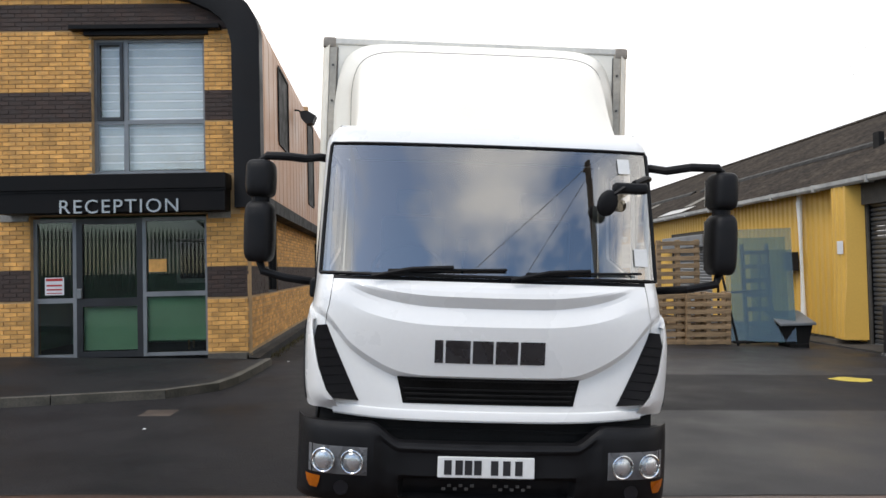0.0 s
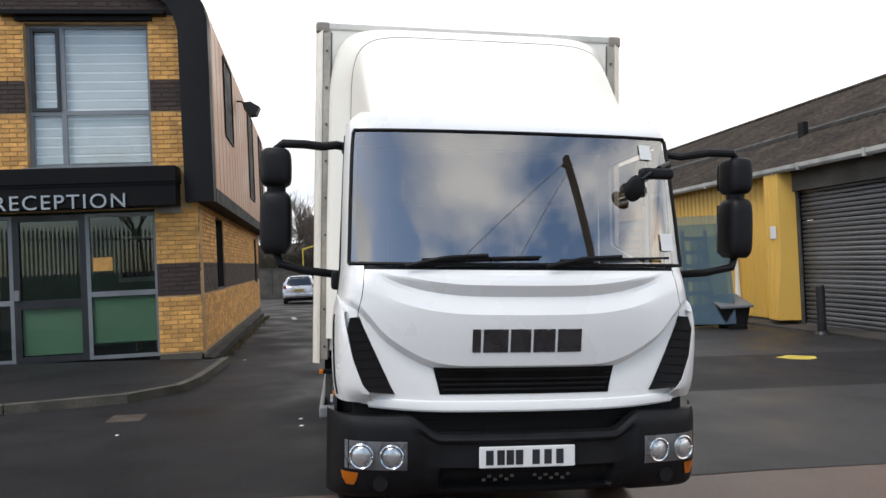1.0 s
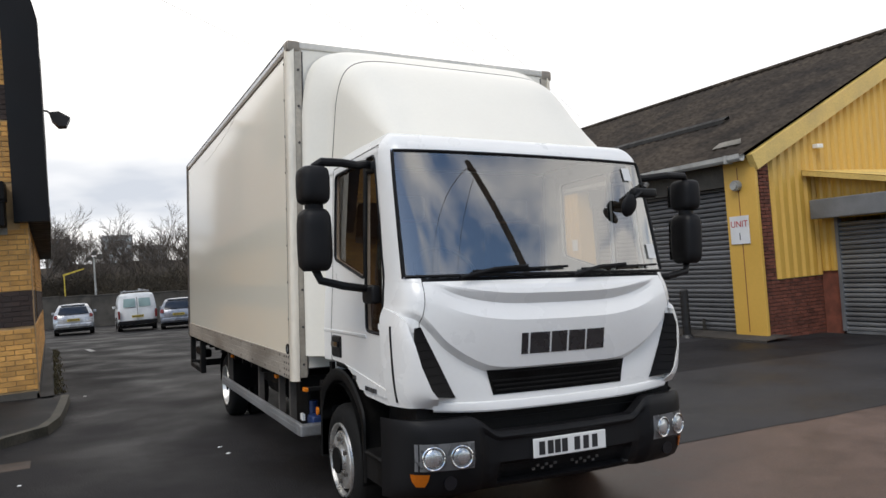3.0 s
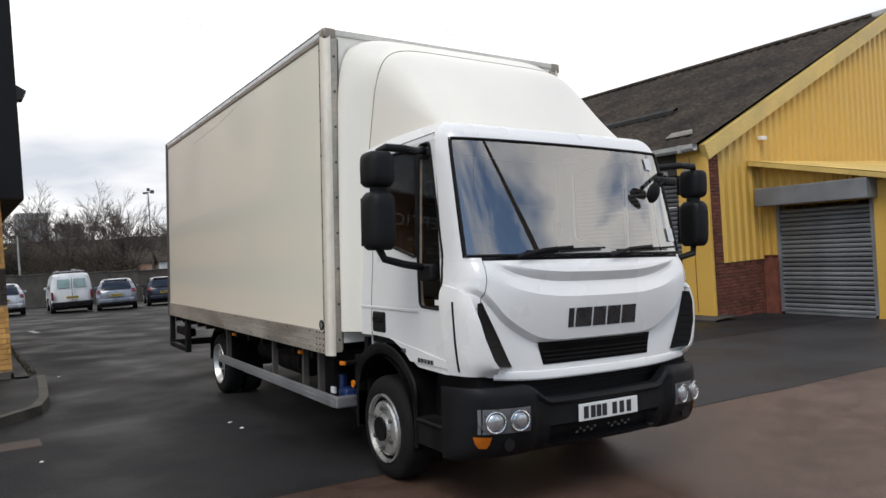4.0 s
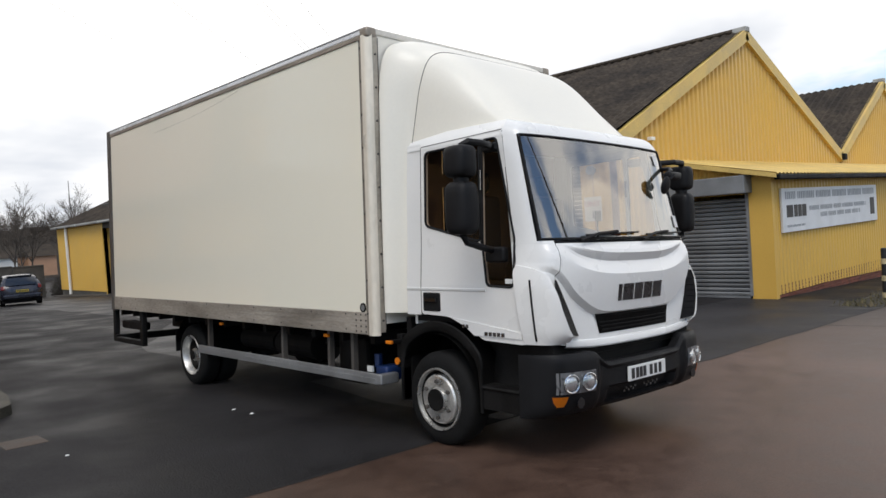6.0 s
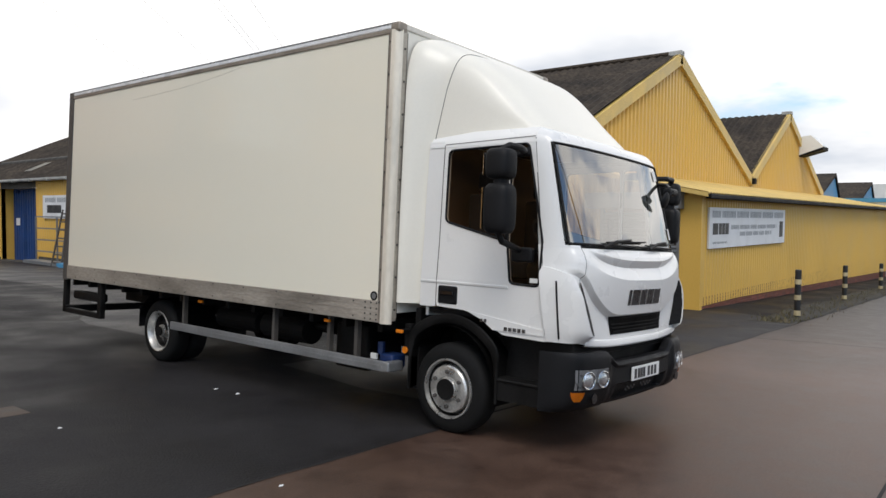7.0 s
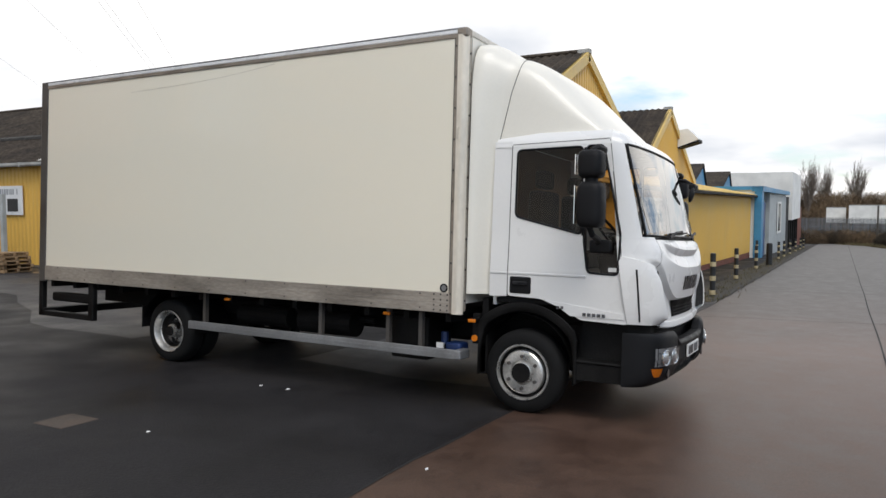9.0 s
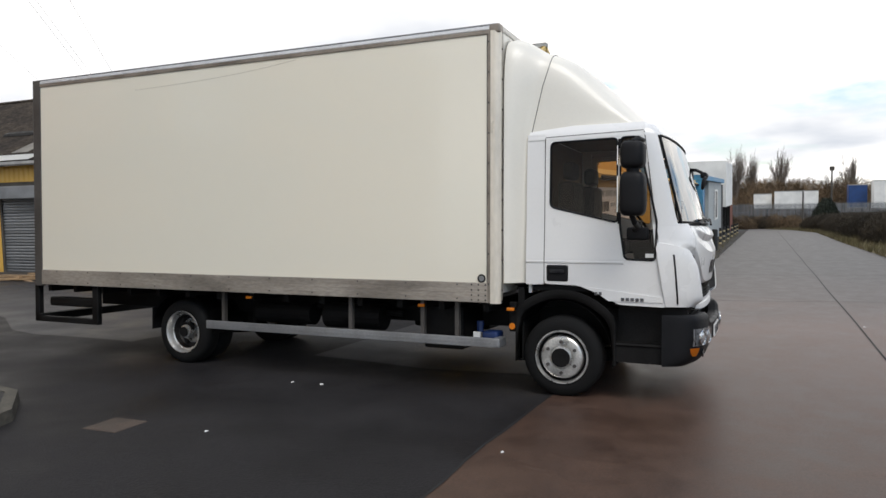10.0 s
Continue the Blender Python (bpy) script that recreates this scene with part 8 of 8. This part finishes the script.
for k in range(12):
    scrub(80 + k * 1.3, 8.8 + rnd.uniform(0, 4), rnd.uniform(0.7, 1.0))
for k in range(24):
    scrub(rnd.uniform(91.5, 95), -12 + k * 0.95, rnd.uniform(0.5, 0.85), None, 1.0, k % 2 == 0)
# dark evergreen bush at the bend
ob = tagged(new("evergreen_bush", twig_cloud(41, 7000, 1.8, 1.8, 3.0, 0.30, 0.06)), "dark evergreen bush beside the bend", "bush")
ob.data.materials.append(mat("evergreen", (0.018, 0.028, 0.015), 0.8, var=0.3, scale=3, fine=30, bump=0.2, per="island"))
ob.matrix_world = pose(86.0, -1.9, ground_z(86, -2)) @ Matrix.Diagonal((0.8, 0.8, 1.2, 1))

# distant rise behind the car park and along the road
bm = bmesh.new()
rows = [[], [], []]
for k in range(60):
    a = -60 + k * 4.0
    h = 6.3 + 0.8 * noise.noise(Vector((a * 0.02, 3.1, 0))) + 0.7 * noise.noise(Vector((a * 0.13, 7.7, 0)))
    rows[0].append((a, 140, -4))
    rows[1].append((a, 150, h))
    rows[2].append((a, 200, h - 1))
bm_grid(bm, rows)
single("backdrop", bm, mat("far_winter_wood", (0.050, 0.038, 0.027), 0.95, var=0.35, scale=0.5, fine=2.5, bump=0.4), "distant dark wooded rise", kind="structure")
# two tower blocks far behind
# Wall and window-band colours are paled to carry the distance haze.
for x0, w, top in ((-15.0, 8.5, 21.0), (4.0, 10.5, 21.5), (17.0, 9.0, 17.0)):
    tb = thing("tower_block", "hazy grey tower block far behind the trees", "building")
    part("wall", boxes((x0, x0 + w, 300, 312, -6, top)), M["haze"], tb)
    for k in range(7):
        part("window_band", boxes((x0 + 0.6, x0 + w - 0.6, 299.9, 300.0, top - 2.6 - k * 2.9, top - 1.2 - k * 2.9)), M["pale"], tb)
# pale buildings glimpsed through the trees
rnd2 = random.Random(77)
for k in range(9):
    x = -12 + k * 4.5 + rnd2.uniform(-1, 1)
    h_ = thing("far_house", "pale distant house glimpsed through bare trees", "house")
    w = rnd2.uniform(2.5, 4)
    zb = -1.5
    part("wall", boxes((x, x + w, 120, 126, zb, zb + 2.9)), M["white_wall"] if k % 2 else M["copper"], h_)
    bm = bmesh.new()
    bm_poly(bm, [(119.6, zb + 2.9), (126.4, zb + 2.9), (123, zb + 4.6)], "x", x - 0.2, x + w + 0.2)
    part("roof", bm, M["roof"], h_)

# ---- verges, fence and trailers by the bend ----
def tufts(name, spots, label, seed, n, h, wid):
    r = random.Random(seed)
    vs, fs = [], []
    for k in range(n):
        x, y = spots(r)
        z = ground_z(x, y)
        d = Vector((r.uniform(-0.6, 0.6), r.uniform(-0.6, 0.6), 1)) * h * r.uniform(0.4, 1.3)
        a = r.uniform(0, math.pi)
        s = Vector((math.cos(a), math.sin(a), 0)) * wid
        b = Vector((x, y, z))
        i = len(vs)
        vs += [tuple(b - s), tuple(b + s), tuple(b + d)]
        fs.append((i, i + 1, i + 2))
    me = bpy.data.meshes.new(name)
    me.from_pydata(vs, [], fs)
    me.materials.append(M["grass"])
    return tagged(new(name, me), label, "grass", kind="stuff")


def verge_sheet(name, pts_lo, pts_hi, lift, material, label):
    bm = bmesh.new()
    bm_grid(bm, [[(x, y, ground_z(x, y) + lift) for x, y in pts_lo], [(x, y, ground_z(x, y) + lift + 0.04) for x, y in pts_hi]])
    single(name, bm, material, label, kind="structure")


xs_v = list(np.linspace(14, 92, 40))
verge_sheet("verge", [(x, road_edge_s(x)) for x in xs_v], [(x, road_edge_s(x) - 9) for x in xs_v], 0.02, M["grass"], "rough brown-green verge")
tufts("grass", lambda r: (lambda x: (x, road_edge_s(x) - r.random() ** 1.5 * 7))(r.uniform(16, 90)), "long rough winter grass on the verge", 5, 14000, 0.32, 0.02)
tufts("grass", lambda r: (lambda x: (x, 5.62 + 0.012 * x + r.gauss(0.35, 0.22)))(11.0 + 56 * r.random() ** 1.3), "weeds and low grass at the kerb among the bollards", 6, 3000, 0.10, 0.014)
tufts("grass", lambda r: (lambda y: (-2.40 - 0.04 * (y - 13.1) + abs(r.gauss(0, 0.07)), y))(r.uniform(14, 26)), "moss and weeds at the foot of the wall", 9, 700, 0.07, 0.012)
bm = bmesh.new()
xs_k = list(np.linspace(10.8, 75, 60))
bm_grid(bm, [[(x, joint(x) + 0.06 + 0.05 * math.sin(x * 1.7), ground_z(x, 5) + 0.0) for x in xs_k], [(x, joint(x) + 0.10 + 0.05 * math.sin(x * 1.7), ground_z(x, 5) + 0.03 * smooth01((x - 10.8) / 2)) for x in xs_k], [(x, joint(x) + 0.55 + 0.10 * math.sin(x * 0.9), ground_z(x, 5) + 0.035 * smooth01((x - 10.8) / 2) + 0.004) for x in xs_k], [(x, joint(x) + 0.95 + 0.10 * math.sin(x * 0.9), ground_z(x, 5) + 0.008) for x in xs_k]])
single("road_verge", bm, mat("mossy_edge", (0.042, 0.036, 0.027), 0.95, var=0.3, scale=2, fine=30, bump=0.5, col2=(0.022, 0.020, 0.015)), "mossy broken kerb strip", kind="structure", smooth=True)

fence = thing("palisade_fence", "grey galvanised palisade fence round the bend", "fence")
fence_line = [(98 - 0.10 * k - 0.02 * max(0, k - 8) ** 1.6, 15 - 1.75 * k) for k in range(16)]
pale_me = None
bm = bmesh.new()
bm_box(bm, -0.05, 0.05, -0.008, 0.008, 0, 3.15)
bm_box(bm, -0.02, 0.02, -0.006, 0.006, 3.15, 3.3)
pale_me = finish("pale", bm, M["shutter_l"])
count = 0
for (x0, y0), (x1, y1) in zip(fence_line, fence_line[1:]):
    L = math.hypot(x1 - x0, y1 - y0)
    ang = math.degrees(math.atan2(y1 - y0, x1 - x0))
    for k in range(int(L / 0.135)):
        t = k / int(L / 0.135)
        x, y = x0 + (x1 - x0) * t, y0 + (y1 - y0) * t
        if count < 290:
            ob = part("pale", pale_me, None, fence)
            ob.matrix_world = pose(x, y, ground_z(x, y) - 0.02, 0, 0, ang)
            count += 1
    bm = bmesh.new()
    for zz in (0.5, 2.1):
        bm_tube(bm, [(x0, y0 + 0.03, ground_z(x0, y0) + zz), (x1, y1 + 0.03, ground_z(x1, y1) + zz)], 0.03, 4)
    bm_box(bm, x0 - 0.05, x0 + 0.05, y0 + 0.03, y0 + 0.13, ground_z(x0, y0) - 0.1, ground_z(x0, y0) + 2.2)
    part("rail", bm, M["shutter_l"], fence)


def trailer(x, y0, y1, z0, z1, material, label):
    t = thing("trailer", label, "trailer")
    bm = bmesh.new()
    bm_box(bm, x, x + 3, y0, y1, z0, z1, 0.05, 1)
    part("body", bm, material, t)
    part("edge_rail", boxes((x - 0.03, x, y0, y1, z0, z0 + 0.12), (x - 0.03, x, y0, y1, z1 - 0.12, z1)), M["gutter"], t)
    part("landing_leg", boxes((x + 0.5, x + 0.8, y0 + 0.5, y0 + 0.8, -4.0, z0), (x + 0.5, x + 0.8, y1 - 0.8, y1 - 0.5, -4.0, z0)), M["chassis"], t)


trailer(124, -3.2, 3.2, -1.2, 1.75, M["white_wall"], "white trailer body behind the fence")
trailer(126, -10.2, -7.6, -1.2, 2.55, M["blue"], "blue curtain-sided trailer behind the fence")
trailer(122, -17.5, -10.6, -1.2, 3.1, M["white_wall"], "white box trailer behind the fence")
trailer(127, 3.6, 6.4, -1.2, 1.35, M["white_wall"], "white trailer body behind the fence")
tp = thing("telegraph_pole", "slim pole with a small lamp above the fence", "pole")
bm = bmesh.new()
bm_cyl(bm, (110, -4.1, -3.6), (110, -4.1, 4.6), 0.14, 8, 0.10)
bm_box(bm, 109.7, 110.3, -4.4, -3.8, 4.5, 5.1, 0.05, 1)
part("post", bm, M["wallgrey"], tp)
gp = thing("road_post", "dark post by the bend", "post")
bm = bmesh.new()
bm_cyl(bm, (92, 0.2, ground_z(92, 0)), (92, 0.2, ground_z(92, 0) + 4.6), 0.10, 8)
part("post", bm, M["wallgrey"], gp)

# overhead lines, high over the yard
def wire(p, q, sag, r, label):
    bm = bmesh.new()
    p, q = Vector(p), Vector(q)
    bm_tube(bm, [p.lerp(q, t) - Vector((0, 0, sag * 4 * t * (1 - t))) for t in strip(20, 0, 1)], r, 4)
    single("overhead_wire", bm, M["gutter"], label, "cable", "overhead lines")


for (x0, y0), (x1, y1) in (((22.8, 65.5), (44.3, 88.7)), ((26.0, 57.3), (45.2, 76.3)), ((28.8, 52.7), (48.2, 71.2)), ((29.1, 52.2), (48.6, 70.7)), ((30.4, 50.1), (49.8, 68.4))):
    ux, uy = x1 - x0, y1 - y0
    wire((x0 - 3 * ux, y0 - 3 * uy, 18.0), (x0 + 4 * ux, y0 + 4 * uy, 18.0), 0.3, 0.014, "thin pale overhead cable against the sky")
# a telegraph pole across the road with its service cables
pole = thing("telegraph_pole", "tall dark timber telegraph pole across the road", "pole")
px0, py0 = 8.1, -7.5
bm = bmesh.new()
bm_cyl(bm, (px0 + 1.5, py0, ground_z(px0, py0) - 0.2), (px0, py0, 14.0), 0.27, 12, 0.19)
part("post", bm, M["bark"], pole)
bm = bmesh.new()
bm_box(bm, px0 - 0.28, px0 + 0.28, py0 - 0.06, py0 + 0.06, 13.5, 13.65, 0.01, 1)
part("cross_arm", bm, M["bark"], pole)
wire((px0 - 0.3, py0, 13.6), (-14, -20, 7.0), 0.8, 0.02, "dark service cable from the telegraph pole")
wire((px0 + 0.3, py0, 13.6), (-4, -26, 7.0), 0.8, 0.02, "dark service cable from the telegraph pole")

# steel fence and bare trees across the road
far_fence = thing("palisade_fence", "tall grey palisade fence across the road", "fence")
fy = -10.0
bm = bmesh.new()
for k in range(170):
    x = -24 + 0.19 * k
    z = ground_z(x, fy)
    bm_box(bm, x - 0.045, x + 0.045, fy - 0.008, fy + 0.008, z, z + 3.30)
    bm_box(bm, x - 0.02, x + 0.02, fy - 0.006, fy + 0.006, z + 3.30, z + 3.45)
tagged(part("pale", bm, M["shutter_l"], far_fence), kind="stuff")
for zz in (0.5, 2.9):
    bm = bmesh.new()
    bm_tube(bm, [(-24, fy - 0.04, ground_z(-24, fy) + zz), (8, fy - 0.04, ground_z(8, fy) + zz)], 0.035, 4)
    part("rail", bm, M["shutter_l"], far_fence)
for k, x, y, sc in ((0, -7.5, -19.0, 0.9), (2, -3.6, -21.0, 1.0), (1, -12.5, -22.0, 0.9)):
    tree(k, x, y, sc, None, "bare winter tree across the road")

# ---- small things on the ground ----
bm = bmesh.new()
bm_box(bm, -0.175, 0.175, -0.175, 0.175, -0.02, 0.009, 0.004, 1)
mh = single("inspection_cover", bm, M["cast"], "rusty square inspection cover set in the asphalt", kind="structure")
mh.matrix_world = pose(-2.625, 8.77, ground_z(-2.625, 8.77), 0, 1.8, 2)
rnd = random.Random(12)
for x, y in ((-0.77, 8.35), (-0.74, 8.01), (-2.48, 7.94), (-2.1, 5.59), (5.4, 2.58), (-2.0, 13.4)):
    bm = bmesh.new()
    s = rnd.uniform(0.015, 0.026)
    ring = [(math.cos(a) * s * rnd.uniform(0.6, 1.5), math.sin(a) * s * rnd.uniform(0.5, 1.0)) for a in strip(7, 0, 2 * math.pi)[:-1]]
    lo = [bm.verts.new((p, q, 0.004)) for p, q in ring]
    hi = [bm.verts.new((p * 0.8, q * 0.8, 0.004 + rnd.uniform(0.002, 0.009))) for p, q in ring]
    bm.faces.new(hi)
    for i in range(len(ring)):
        j = (i + 1) % len(ring)
        bm.faces.new((lo[i], lo[j], hi[j], hi[i]))
    ob = single("litter", bm, M["paper"], "small white scrap of litter on the asphalt", "litter", "scraps of litter")
    ob.location = (x, y, ground_z(x, y))
bm = bmesh.new()
ring = [(0.32 * math.cos(a) * (1 + 0.12 * math.sin(5 * a)), 0.24 * math.sin(a) * (1 + 0.15 * math.cos(4 * a)), 0) for a in strip(22, 0, 2 * math.pi)[:-1]]
bm.faces.new([bm.verts.new(p) for p in ring])
ob = single("road_mark", bm, M["mark_y"], "worn yellow paint mark on the yard", kind="structure")
ob.matrix_world = pose(6.98, 11.5, ground_z(6.98, 11.5) + 0.010, 0, 1.8, 0)
for x0, x1, y in ((-1.9, -1.75, 24.0), (-0.4, 3.4, 30.5)):
    bm = bmesh.new()
    bm_grid(bm, [[(x0, y, ground_z(x0, y) + 0.005), (x1, y, ground_z(x1, y) + 0.005)], [(x0 - 0.2, y + (1.6 if x1 - x0 < 1 else 0.1), ground_z(x0, y + 1.6) + 0.005), (x1 - 0.2, y + (1.6 if x1 - x0 < 1 else 0.1), ground_z(x1, y + 1.6) + 0.005)]])
    single("bay_line", bm, M["mark_w"], "worn white bay line", kind="structure")
